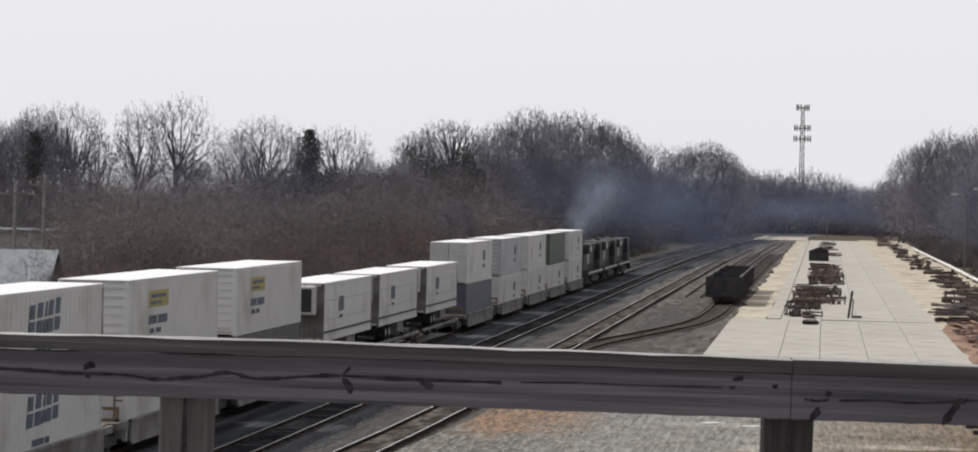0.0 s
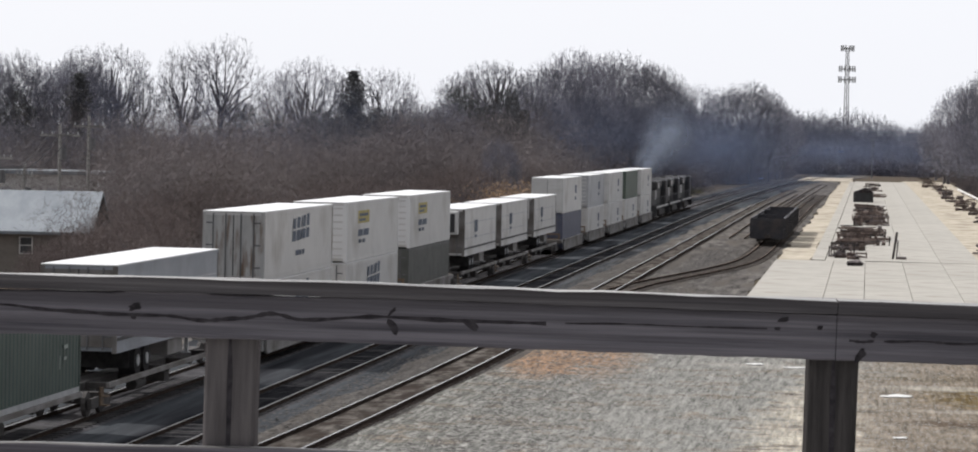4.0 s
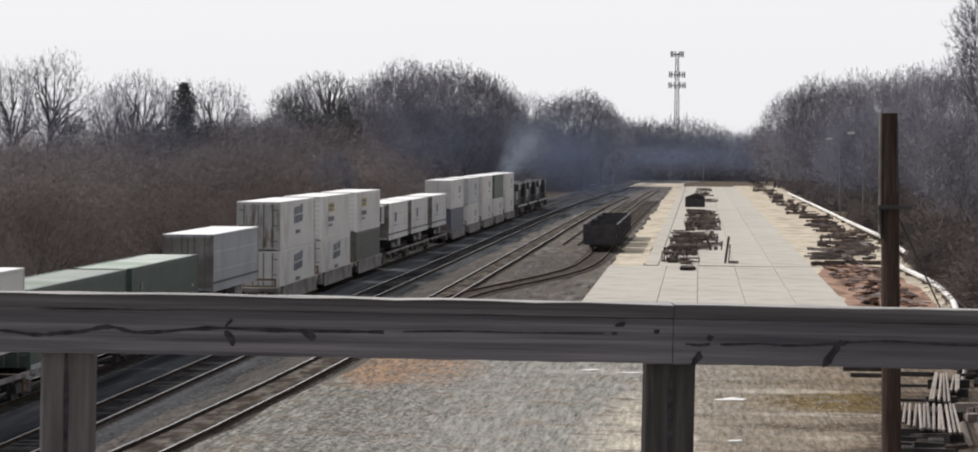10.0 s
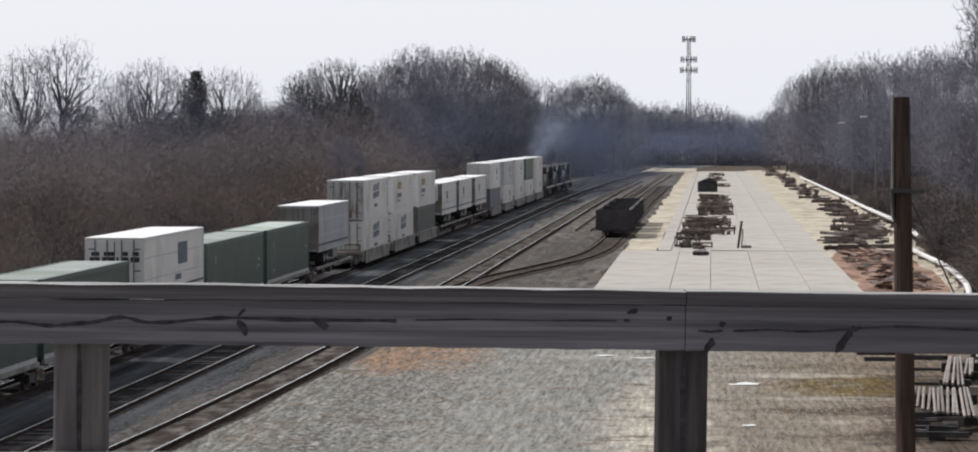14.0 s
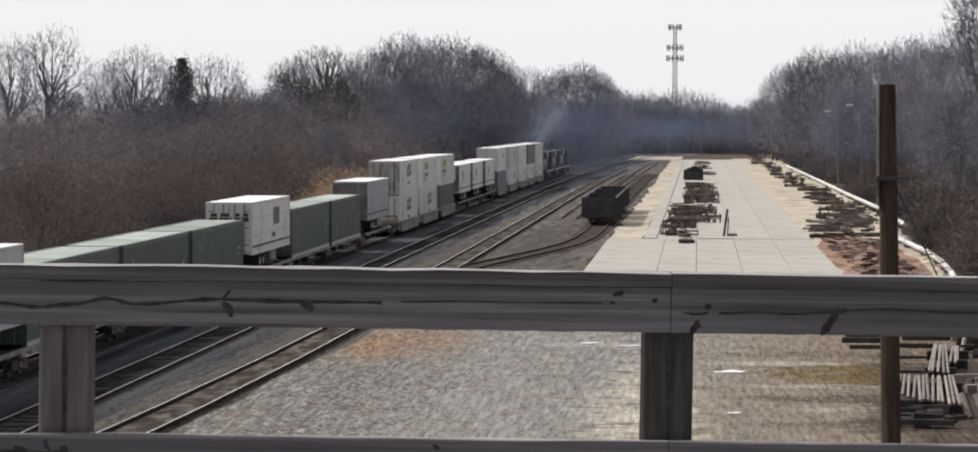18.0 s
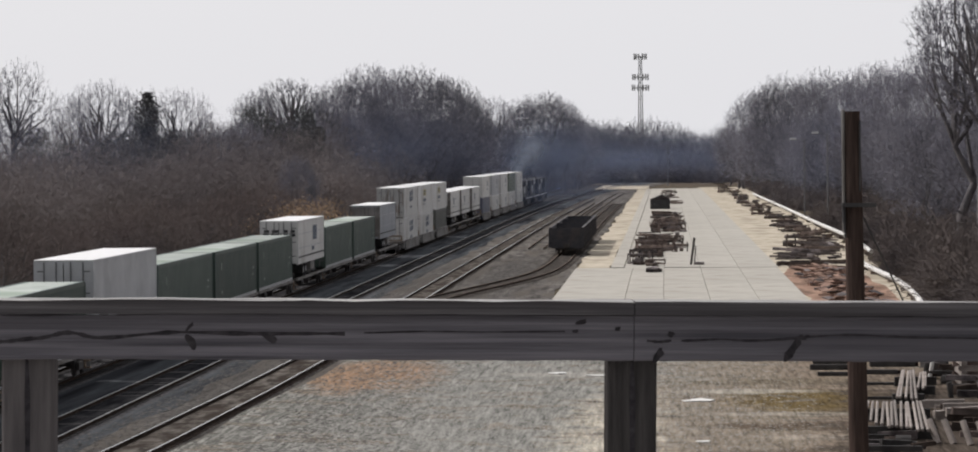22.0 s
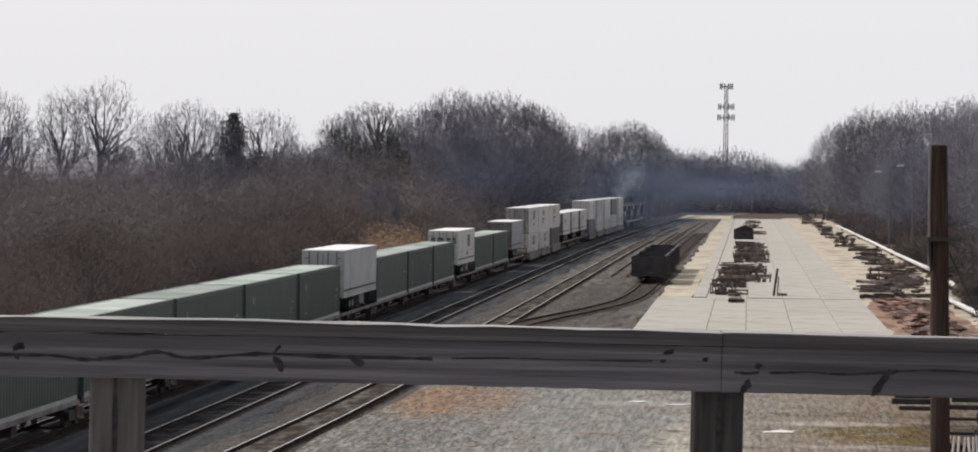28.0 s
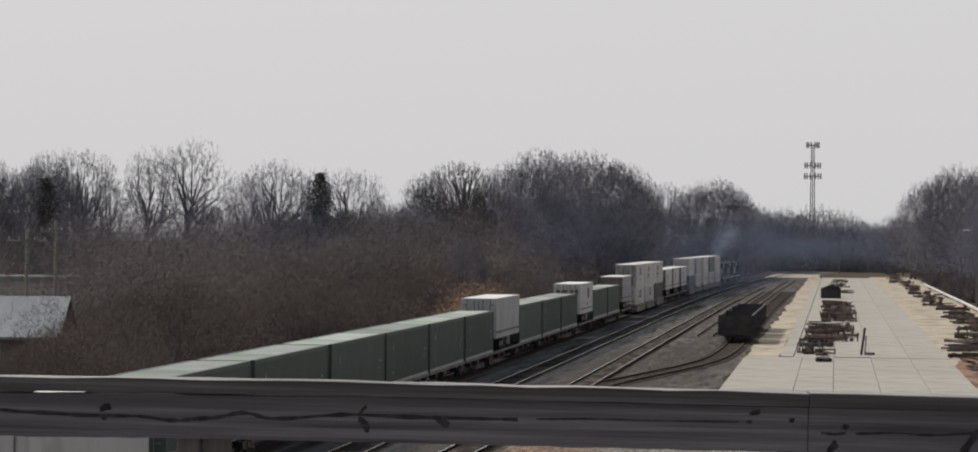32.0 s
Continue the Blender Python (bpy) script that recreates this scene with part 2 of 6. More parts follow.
M_SCRAP = material("scrap_iron", (0.05, 0.044, 0.046), (0.19, 0.165, 0.162), 1.5, 0.85, spread=0.6)
M_TIMBER = material("old_timber", (0.085, 0.066, 0.06), (0.22, 0.178, 0.16), 1.2, 0.9, spread=0.5)
M_PIPE = material("white_pipe", (0.62, 0.61, 0.59), (0.74, 0.73, 0.71), 1.0, 0.6)
M_BARK = material("grey_bark", (0.10, 0.095, 0.10), (0.19, 0.18, 0.184), 2.0, 0.95, spread=0.18)
# blue-grey and lightened: distance haze is mixed into the twig colour
M_TWIG = material("bare_twigs_hazed", (0.168, 0.166, 0.196), (0.29, 0.286, 0.325), 0.6, 0.95, spread=0.28)
M_BRUSH = material("brown_brush", (0.118, 0.10, 0.095), (0.194, 0.167, 0.156), 0.12, 0.95, c=(0.09, 0.08, 0.084), c_scale=0.05, c_amount=0.5)
# paler than brown_brush: haze over the farther thickets is put into this colour
M_HAZEBRUSH = material("hazed_brush", (0.205, 0.182, 0.18), (0.32, 0.285, 0.28), 0.12, 0.95, c=(0.175, 0.16, 0.164), c_scale=0.05, c_amount=0.5)
M_MAST = material("dull_grey_steel", (0.12, 0.12, 0.125), (0.18, 0.18, 0.185), 2.0, 0.7)
M_DARKSTONE = material("dark_gravel_stone", (0.05, 0.048, 0.047), (0.16, 0.15, 0.142), 5.0, 0.9)
M_IVY = material("ivy_leaves", (0.105, 0.105, 0.11), (0.17, 0.17, 0.172), 1.0, 0.9)
M_EVERGREEN = material("evergreen_leaves", (0.10, 0.105, 0.11), (0.165, 0.168, 0.172), 1.0, 0.9, spread=0.2)
M_DRYLEAF = material("dry_orange_leaves", (0.38, 0.265, 0.165), (0.54, 0.39, 0.265), 1.0, 0.9)
M_HOUSEROOF = material("blue_grey_roofing", (0.20, 0.225, 0.25), (0.27, 0.295, 0.32), 1.0, 0.6, stretch=(1, 0.2, 1), c=(0.17, 0.185, 0.20), c_scale=0.3)
M_HOUSEWALL = material("grey_brown_siding", (0.20, 0.18, 0.16), (0.27, 0.245, 0.22), 1.0, 0.9)
M_WINDOW = material("window_pane", (0.05, 0.055, 0.06), (0.08, 0.085, 0.09), 1.0, 0.15)
M_LOCO = material("black_locomotive_paint", (0.02, 0.02, 0.022), (0.05, 0.048, 0.05), 1.5, 0.55)
M_RAILBAR = material("pale_rusted_bar", (0.17, 0.145, 0.13), (0.31, 0.27, 0.245), 1.5, 0.8, spread=0.3)
M_PLATE = material("rusted_plate", (0.22, 0.147, 0.118), (0.36, 0.25, 0.202), 0.8, 0.9, c=(0.15, 0.105, 0.09), c_scale=0.5, spread=0.35)
M_RUSTDIRT = material("rusty_dirt", (0.24, 0.155, 0.12), (0.38, 0.26, 0.20), 0.7, 0.95, bump=0.6, bump_scale=3.0, stretch=(1, 0.3, 1), c=(0.12, 0.085, 0.07), c_scale=0.4)
M_REDTWIG = material("red_brown_twigs", (0.14, 0.117, 0.113), (0.235, 0.198, 0.188), 0.6, 0.95, spread=0.2)
M_BUSHGREEN = material("dull_weeds", (0.10, 0.095, 0.05), (0.17, 0.15, 0.09), 0.4, 0.95)


def gravel_yard_material():
    """Speckled grey gravel that passes into tan, brown, sandy and mossy ground by ragged zones (middle and half size in metres)."""
    m = material("yard_gravel", (0.16, 0.16, 0.146), (0.365, 0.36, 0.33), 4.5, 0.95, bump=0.5, bump_scale=8.0, stretch=(1, 0.075, 1))
    nt = m.node_tree
    n, lk = nt.nodes, nt.links
    bs = n["Principled BSDF"]
    out = bs.inputs["Base Color"].links[0].from_socket
    tc = n.new("ShaderNodeTexCoord")
    wob = n.new("ShaderNodeTexNoise")
    wob.inputs["Scale"].default_value, wob.inputs["Detail"].default_value = 0.45, 6.0
    lk.new(tc.outputs["Object"], wob.inputs["Vector"])
    patch = n.new("ShaderNodeTexNoise")
    patch.inputs["Scale"].default_value, patch.inputs["Detail"].default_value = 1.6, 6.0
    stretchy = n.new("ShaderNodeMapping")
    stretchy.inputs["Scale"].default_value = (0.5, 1.0, 1.0)
    lk.new(tc.outputs["Object"], stretchy.inputs[0])
    lk.new(stretchy.outputs[0], patch.inputs["Vector"])
    zones = (((-1.2, 97.0), (2.1, 26.0), (0.56, 0.51, 0.42), 0.95), ((7.6, 100.0), (7.6, 62.0), (0.235, 0.187, 0.145), 0.92), ((2.6, 112.0), (2.8, 44.0), (0.275, 0.238, 0.192), 0.65), ((-12.6, 131.0), (2.6, 9.0), (0.37, 0.235, 0.15), 0.9), ((5.8, 117.0), (3.0, 5.2), (0.165, 0.123, 0.062), 1.0),
             ((6.0, 106.0), (4.0, 1.6), (0.12, 0.092, 0.07), 0.85), ((5.0, 97.0), (3.2, 1.2), (0.14, 0.11, 0.085), 0.7), ((4.6, 111.0), (3.0, 0.8), (0.42, 0.38, 0.32), 0.7), ((6.4, 102.0), (3.0, 0.9), (0.40, 0.35, 0.29), 0.8), ((5.0, 126.5), (4.5, 1.8), (0.16, 0.135, 0.10), 0.7), ((3.4, 121.5), (2.6, 1.1), (0.44, 0.41, 0.35), 0.7), ((-4.0, 131.0), (3.2, 1.2), (0.46, 0.44, 0.40), 0.7), ((10.2, 104.0), (3.6, 24.0), (0.085, 0.07, 0.06), 0.9), ((7.4, 97.5), (2.2, 7.0), (0.10, 0.082, 0.068), 0.8))
    for (cx, cy), (rx, ry), col, amount in zones:
        mp = n.new("ShaderNodeMapping")
        mp.vector_type = "TEXTURE"
        mp.inputs["Location"].default_value, mp.inputs["Scale"].default_value = (cx, cy, GROUND), (rx * 1.5, ry * 1.5, 10)
        lk.new(tc.outputs["Object"], mp.inputs[0])
        g = n.new("ShaderNodeTexGradient")
        g.gradient_type = "SPHERICAL"
        lk.new(mp.outputs[0], g.inputs[0])
        ad = n.new("ShaderNodeMath")
        ad.operation = "ADD"
        lk.new(g.outputs[1], ad.inputs[0])
        sc = n.new("ShaderNodeMath")
        sc.operation = "MULTIPLY_ADD"
        sc.inputs[1].default_value, sc.inputs[2].default_value = 1.3, -0.65
        lk.new(wob.outputs[0], sc.inputs[0])
        lk.new(sc.outputs[0], ad.inputs[1])
        ad2 = n.new("ShaderNodeMath")
        ad2.operation = "MULTIPLY_ADD"
        ad2.inputs[1].default_value = 0.9
        lk.new(patch.outputs[0], ad2.inputs[0])
        lk.new(ad.outputs[0], ad2.inputs[2])
        mr = n.new("ShaderNodeMapRange")
        mr.inputs[1].default_value, mr.inputs[2].default_value, mr.inputs[4].default_value = 0.55, 0.95, amount
        lk.new(ad2.outputs[0], mr.inputs[0])
        mx = n.new("ShaderNodeMix")
        mx.data_type = "RGBA"
        mx.inputs[7].default_value = (*col, 1)
        lk.new(mr.outputs[0], mx.inputs[0])
        lk.new(out, mx.inputs[6])
        out = mx.outputs[2]
    # grain over all of it
    grain = n.new("ShaderNodeTexNoise")
    grain.inputs["Scale"].default_value, grain.inputs["Detail"].default_value, grain.inputs["Roughness"].default_value = 5.0, 6.0, 0.75
    thin = n.new("ShaderNodeMapping")
    thin.inputs["Scale"].default_value = (1.0, 0.07, 1.0)
    lk.new(tc.outputs["Object"], thin.inputs[0])
    lk.new(thin.outputs[0], grain.inputs["Vector"])
    lift = n.new("ShaderNodeMapRange")
    lift.inputs[1].default_value, lift.inputs[2].default_value, lift.inputs[3].default_value, lift.inputs[4].default_value = 0.32, 0.68, 0.36, 1.2
    lk.new(grain.outputs[0], lift.inputs[0])
    hs = n.new("ShaderNodeHueSaturation")
    lk.new(lift.outputs[0], hs.inputs["Value"])
    lk.new(out, hs.inputs["Color"])
    lk.new(hs.outputs[0], bs.inputs["Base Color"])
    return m


GROUND = -0.24
M_GRAVEL = gravel_yard_material()

# ---- building blocks ----
def add_box(bm, x0, x1, y0, y1, z0, z1, m=None):
    vs = [bm.verts.new(v) for v in ((x0, y0, z0), (x1, y0, z0), (x1, y1, z0), (x0, y1, z0), (x0, y0, z1), (x1, y0, z1), (x1, y1, z1), (x0, y1, z1))]
    for f in ((0, 3, 2, 1), (4, 5, 6, 7), (0, 1, 5, 4), (1, 2, 6, 5), (2, 3, 7, 6), (3, 0, 4, 7)):
        bm.faces.new([vs[i] for i in f])
    if m is not None:
        for v in vs:
            v.co = m @ v.co
    return vs


def boxes(*rows):
    bm = bmesh.new()
    for r in rows:
        add_box(bm, *r)
    return bm


def bevel_box(x0, x1, y0, y1, z0, z1, w=0.03):
    bm = boxes((x0, x1, y0, y1, z0, z1))
    bmesh.ops.bevel(bm, geom=list(bm.edges), offset=w, segments=1, affect="EDGES")
    return bm


def add_cylinder(bm, p, q, r, r2=None, n=10):
    p, q = Vector(p), Vector(q)
    d = (q - p).normalized()
    u = d.orthogonal().normalized()
    w = d.cross(u)
    r2 = r if r2 is None else r2
    rings = []
    for c, rr in ((p, r), (q, r2)):
        rings.append([bm.verts.new(c + (u * math.cos(2 * math.pi * i / n) + w * math.sin(2 * math.pi * i / n)) * rr) for i in range(n)])
    for i in range(n):
        bm.faces.new((rings[0][i], rings[0][(i + 1) % n], rings[1][(i + 1) % n], rings[1][i]))
    bm.faces.new(rings[0][::-1])
    bm.faces.new(rings[1])


def cylinder(p, q, r, r2=None, n=10):
    bm = bmesh.new()
    add_cylinder(bm, p, q, r, r2, n)
    return bm


def mesh_of(name, bm, mat):
    me = bpy.data.meshes.new(name)
    bmesh.ops.recalc_face_normals(bm, faces=bm.faces)
    bm.to_mesh(me)
    bm.free()
    me.materials.append(mat)
    return me


def part(name, bm, mat, parent, label=""):
    """One mesh object under a thing or under a part."""
    ob = new(name, mesh_of(name, bm, mat))
    ob.parent = parent
    if label:
        tagged(ob, label)
    return ob


def thing(name, label, category, group="", kind="", m=None):
    ob = new(name)
    tagged(ob, label, category, group, kind)
    if m is not None:
        ob.matrix_basis = m
    return ob


def structure(name, bm, mat, label, category):
    return tagged(new(name, mesh_of(name, bm, mat)), label, category, kind="structure")


def sticks(name, base, tip, rb, rt, mat, sides=3):
    """Many tapered sticks in one mesh, from arrays of their ends and radii."""
    base, tip = np.asarray(base, float), np.asarray(tip, float)
    rb, rt = np.asarray(rb, float), np.asarray(rt, float)
    k = len(base)
    d = tip - base
    d /= np.linalg.norm(d, axis=1)[:, None] + 1e-9
    ref = np.where(np.abs(d[:, 2:3]) > 0.9, [[1.0, 0, 0]], [[0, 0, 1.0]])
    u = np.cross(d, ref)
    u /= np.linalg.norm(u, axis=1)[:, None] + 1e-9
    w = np.cross(d, u)
    a = np.arange(sides) * 2 * np.pi / sides
    ring = np.cos(a)[None, :, None] * u[:, None, :] + np.sin(a)[None, :, None] * w[:, None, :]
    v = np.concatenate([base[:, None, :] + ring * rb[:, None, None], tip[:, None, :] + ring * rt[:, None, None]], 1).reshape(-1, 3)
    i = np.arange(sides)
    j = (i + 1) % sides
    quad = np.stack([i, j, j + sides, i + sides], 1)
    faces = (quad[None] + (np.arange(k) * 2 * sides)[:, None, None]).reshape(-1, 4)
    me = bpy.data.meshes.new(name)
    me.vertices.add(len(v))
    me.vertices.foreach_set("co", v.ravel())
    me.loops.add(faces.size)
    me.loops.foreach_set("vertex_index", faces.ravel().astype(np.int32))
    me.polygons.add(len(faces))
    me.polygons.foreach_set("loop_start", np.arange(0, faces.size, 4, dtype=np.int32))
    me.polygons.foreach_set("loop_total", np.full(len(faces), 4, dtype=np.int32))
    me.update(calc_edges=True)
    me.materials.append(mat)
    return me


def spikes(name, base, tip, r, mat):
    """Many fine twigs that run out to a point: three faces each."""
    base, tip, r = np.asarray(base, float), np.asarray(tip, float), np.asarray(r, float)
    k = len(base)
    d = tip - base
    d /= np.linalg.norm(d, axis=1)[:, None] + 1e-9
    ref = np.where(np.abs(d[:, 2:3]) > 0.9, [[1.0, 0, 0]], [[0, 0, 1.0]])
    u = np.cross(d, ref)
    u /= np.linalg.norm(u, axis=1)[:, None] + 1e-9
    w = np.cross(d, u)
    a = np.arange(3) * 2 * np.pi / 3
    ring = base[:, None, :] + (np.cos(a)[None, :, None] * u[:, None, :] + np.sin(a)[None, :, None] * w[:, None, :]) * r[:, None, None]
    v = np.concatenate([ring, tip[:, None, :]], 1).reshape(-1, 3)
    tri = np.array([[0, 1, 3], [1, 2, 3], [2, 0, 3]])
    faces = (tri[None] + (np.arange(k) * 4)[:, None, None]).reshape(-1, 3)
    return tri_mesh(name, v, faces, mat)


def blades(name, base, tip, r, rng, mat):
    """Twigs too fine to show their roundness: one long narrow face each, turned at random."""
    base, tip, r = np.asarray(base, float), np.asarray(tip, float), np.asarray(r, float)
    d = tip - base
    d /= np.linalg.norm(d, axis=1)[:, None] + 1e-9
    u = np.cross(d, rng.normal(size=d.shape))
    u /= np.linalg.norm(u, axis=1)[:, None] + 1e-9
    v = np.stack([base + u * r[:, None], base - u * r[:, None], tip], 1).reshape(-1, 3)
    return tri_mesh(name, v, np.arange(len(v)).reshape(-1, 3), mat)


def tri_mesh(name, v, faces, mat):
    me = bpy.data.meshes.new(name)
    me.vertices.add(len(v))
    me.vertices.foreach_set("co", np.asarray(v, float).ravel())
    me.loops.add(faces.size)
    me.loops.foreach_set("vertex_index", faces.ravel().astype(np.int32))
    me.polygons.add(len(faces))
    me.polygons.foreach_set("loop_start", np.arange(0, faces.size, 3, dtype=np.int32))
    me.polygons.foreach_set("loop_total", np.full(len(faces), 3, dtype=np.int32))
    me.update(calc_edges=True)
    me.materials.append(mat)
    return me


def leaf_mesh(name, centres, size, rng, mat):
    """Small three-cornered leaves, turned at random."""
    k = len(centres)
    a, b = rng.normal(size=(k, 3)), rng.normal(size=(k, 3))
    a /= np.linalg.norm(a, axis=1)[:, None]
    b /= np.linalg.norm(b, axis=1)[:, None]
    c = np.asarray(centres)
    v = np.stack([c + a * size, c + b * size, c - (a + b) * size * 0.7], 1).reshape(-1, 3)
    return tri_mesh(name, v, np.arange(3 * k).reshape(-1, 3), mat)


def sheet(name, pts, z, mat, label, category, wobble=0.0, seed=1, depth=0.3):
    """A patch of the ground: an outline raised to z with sides going down, its edges roughened."""
    rng = random.Random(seed)
    out = []
    for (xa, ya), (xb, yb) in zip(pts, pts[1:] + pts[:1]):
        n = max(1, int(math.hypot(xb - xa, (yb - ya)) / 6)) if wobble else 1
        for i in range(n):
            f = i / n
            out.append((xa + (xb - xa) * f + rng.uniform(-1, 1) * wobble, ya + (yb - ya) * f + rng.uniform(-1, 1) * wobble * 3))
    bm = bmesh.new()
    top = [bm.verts.new((x, y, z)) for x, y in out]
    low = [bm.verts.new((x, y, z - depth)) for x, y in out]
    bm.faces.new(top)
    for i in range(len(top)):
        j = (i + 1) % len(top)
        bm.faces.new((top[i], low[i], low[j], top[j]))
    bmesh.ops.triangulate(bm, faces=[f for f in bm.faces if len(f.verts) > 4])
    return structure(name, bm, mat, label, category)


def tube(pts, radii, n=10):
    """One skin round a bent line."""
    bm = bmesh.new()
    pts = [Vector(p) for p in pts]
    rings = []
    for i, p in enumerate(pts):
        d = (pts[min(i + 1, len(pts) - 1)] - pts[max(i - 1, 0)]).normalized()
        u = d.cross(Vector((1, 0, 0)) if abs(d.x) < 0.9 else Vector((0, 1, 0))).normalized()
        w = d.cross(u)
        r = radii[min(i, len(radii) - 1)]
        rings.append([bm.verts.new(p + (u * math.cos(2 * math.pi * k / n) + w * math.sin(2 * math.pi * k / n)) * r) for k in range(n)])
    for a, c in zip(rings, rings[1:]):
        for k in range(n):
            j = (k + 1) % n
            bm.faces.new((a[k], a[j], c[j], c[k]))
    bm.faces.new(rings[0][::-1])
    bm.faces.new(rings[-1])
    return bm


# ---- ground, tracks and pavement ----
def shift(y):
    """How far the main tracks have swung to the east at y."""
    s = max(0.0, y - 370.0)
    return 3.6e-5 * s * s


def ground_sheet():
    bm = bmesh.new()
    ys = [-400, -100, 0, 60, 120, 180, 250, 350, 500, 700, 900, 1200, 1800, 4500]
    xs = [-3500, -600, -250, -120, -60, -40, -30, 0, 30, 45, 60, 120, 250, 600, 3500]
    rng = random.Random(3)
    grid = [[bm.verts.new((x, y, GROUND + (rng.uniform(-0.05, 0.0) if -30 < x < 30 else rng.uniform(-0.3, 0.0)))) for x in xs] for y in ys]
    for r0, r1 in zip(grid, grid[1:]):
        for i in range(len(xs) - 1):
            bm.faces.new((r0[i], r0[i + 1], r1[i + 1], r1[i]))
    structure("ground", bm, M_EARTH, "brown bare earth with litter round the yard", "ground")


ground_sheet()
sheet("cinder_bed", [(-34, -60), (-13, -60), (-11, 100), (-7.5, 165), (-7.0, 250), (-6.8, 780), (6, 1000), (-12, 1000), (-34, 500)], GROUND + 0.03, M_CINDER, "grey-brown cinder gravel between the tracks", "gravel", 0.5, 5)
sheet("gravel_yard", [(-18.2, 40), (26, 40), (22, 130), (15.5, 172), (-8, 172), (-14.5, 152), (-15.35, 125), (-16.15, 90), (-17.4, 62)], GROUND + 0.06, M_GRAVEL, "pale grey gravel yard beside the tracks", "gravel", 0.4, 6)
sheet("sandy_verge", [(8.0, 176), (15.5, 172), (17.5, 250), (19.5, 400), (20.5, 800), (9, 800), (8.0, 400)], GROUND + 0.07, M_SAND, "tan sandy gravel beside the concrete road", "gravel", 0.4, 11)
sheet("sandy_strip", [(-7.2, 247), (-4.3, 247), (-4.2, 400), (-3.9, 800), (-6.6, 800), (-6.8, 400)], GROUND + 0.06, M_SAND, "tan sandy gravel under the scrap rows", "gravel", 0.3, 12)
sheet("crossing_road", [(-17.5, 770), (-4.2, 766), (-4.0, 840), (-16.5, 850)], GROUND + 0.12, M_SAND, "pale gravel road across the yard's far end", "road", 0.3, 19)
sheet("main_line_bed", [(-30.5, -60), (-19.2, -60), (-18.9, 60), (-18.7, 200), (-18.6, 380), (-14, 700), (0, 1000), (-12, 1000), (-26, 700), (-30, 420)], GROUND + 0.036, M_MAINBED, "blue-grey ballast beside the main tracks", "gravel", 0.35, 13)


def loose_stones(name, n, x_span, y_span, size, seed, mat, label):
    """Stones strewn over a stretch of the yard: small uneven four-sided lumps."""
    rng = np.random.default_rng(seed)
    c = np.stack([x_span[0] + (x_span[1] - x_span[0]) * rng.triangular(0.0, 0.3, 1.0, n), rng.uniform(0, 1, n) ** 1.3 * (y_span[1] - y_span[0]) + y_span[0], np.full(n, GROUND + 0.06)], 1)
    s = size * rng.uniform(0.5, 1.6, n)
    a = rng.uniform(0, 6.28, n)
    tri = np.stack([np.stack([np.cos(a + k * 2.09), np.sin(a + k * 2.09), np.zeros(n)], 1) * s[:, None] * rng.uniform(0.6, 1.2, (n, 1)) for k in range(3)], 1)
    top = rng.normal(size=(n, 3)) * s[:, None] * 0.3
    top[:, 2] = s * rng.uniform(0.06, 0.22, n)
    v = np.concatenate([c[:, None, :] + tri, (c + top)[:, None, :]], 1).reshape(-1, 3)
    f = (np.array([[0, 1, 3], [1, 2, 3], [2, 0, 3]])[None] + (np.arange(n) * 4)[:, None, None]).reshape(-1, 3)
    tagged(new(name, tri_mesh(name, v, f, mat)), label, "gravel", kind="stuff")


loose_stones("gravel_stones", 60000, (-14.6, 6.5), (72, 140), 0.05, 14, M_STONE, "loose grey gravel stones on the yard")
loose_stones("cinder_stones", 15000, (-15.0, -7.6), (80, 280), 0.09, 15, M_DARKSTONE, "loose dark stones between the tracks")
loose_stones("rubble", 900, (-14.2, -10.2), (222, 268), 0.2, 17, M_DARKSTONE, "dark lumps of rubble beside the siding")
loose_stones("track_stones", 26000, (-20.2, -13.5), (74, 270), 0.08, 16, M_DARKSTONE, "loose grey-brown stones between the tracks")
for k, (x, y, w, d) in enumerate(((1.35, 116.9, 0.75, 0.9), (1.25, 100.3, 0.32, 0.35), (-4.6, 131.5, 0.5, 0.5), (-2.8, 130.2, 0.6, 0.4))):
    jag = random.Random(90 + k)
    rim = [(x + math.cos(q * 0.52) * w * jag.uniform(0.35, 1.15), y + math.sin(q * 0.52) * d * jag.uniform(0.3, 1.2)) for q in range(12)]
    sheet("pale_spill", rim, GROUND + 0.10, M_PIPE, "spilled white powder on the dirt", "spill", 0, 20 + k, depth=0.03)


def line_mesh(pts, offset, half, z0, z1):
    """A bar along a line in plan: pts (x, y), moved sideways by offset."""
    bm = bmesh.new()
    rings = []
    for i, (x, y) in enumerate(pts):
        xa, ya = pts[max(0, i - 1)]
        xb, yb = pts[min(len(pts) - 1, i + 1)]
        d = math.hypot(xb - xa, yb - ya)
        nx, ny = (yb - ya) / d, -(xb - xa) / d
        rings.append([bm.verts.new((x + nx * (offset + s), y + ny * (offset + s), z)) for s, z in ((-half[0], z0), (-half[1], z1), (half[1], z1), (half[0], z0))])
    for a, b in zip(rings, rings[1:]):
        for i in range(4):
            j = (i + 1) % 4
            bm.faces.new((a[i], a[j], b[j], b[i]))
    bm.faces.new(rings[0])
    bm.faces.new(rings[-1][::-1])
    return bm


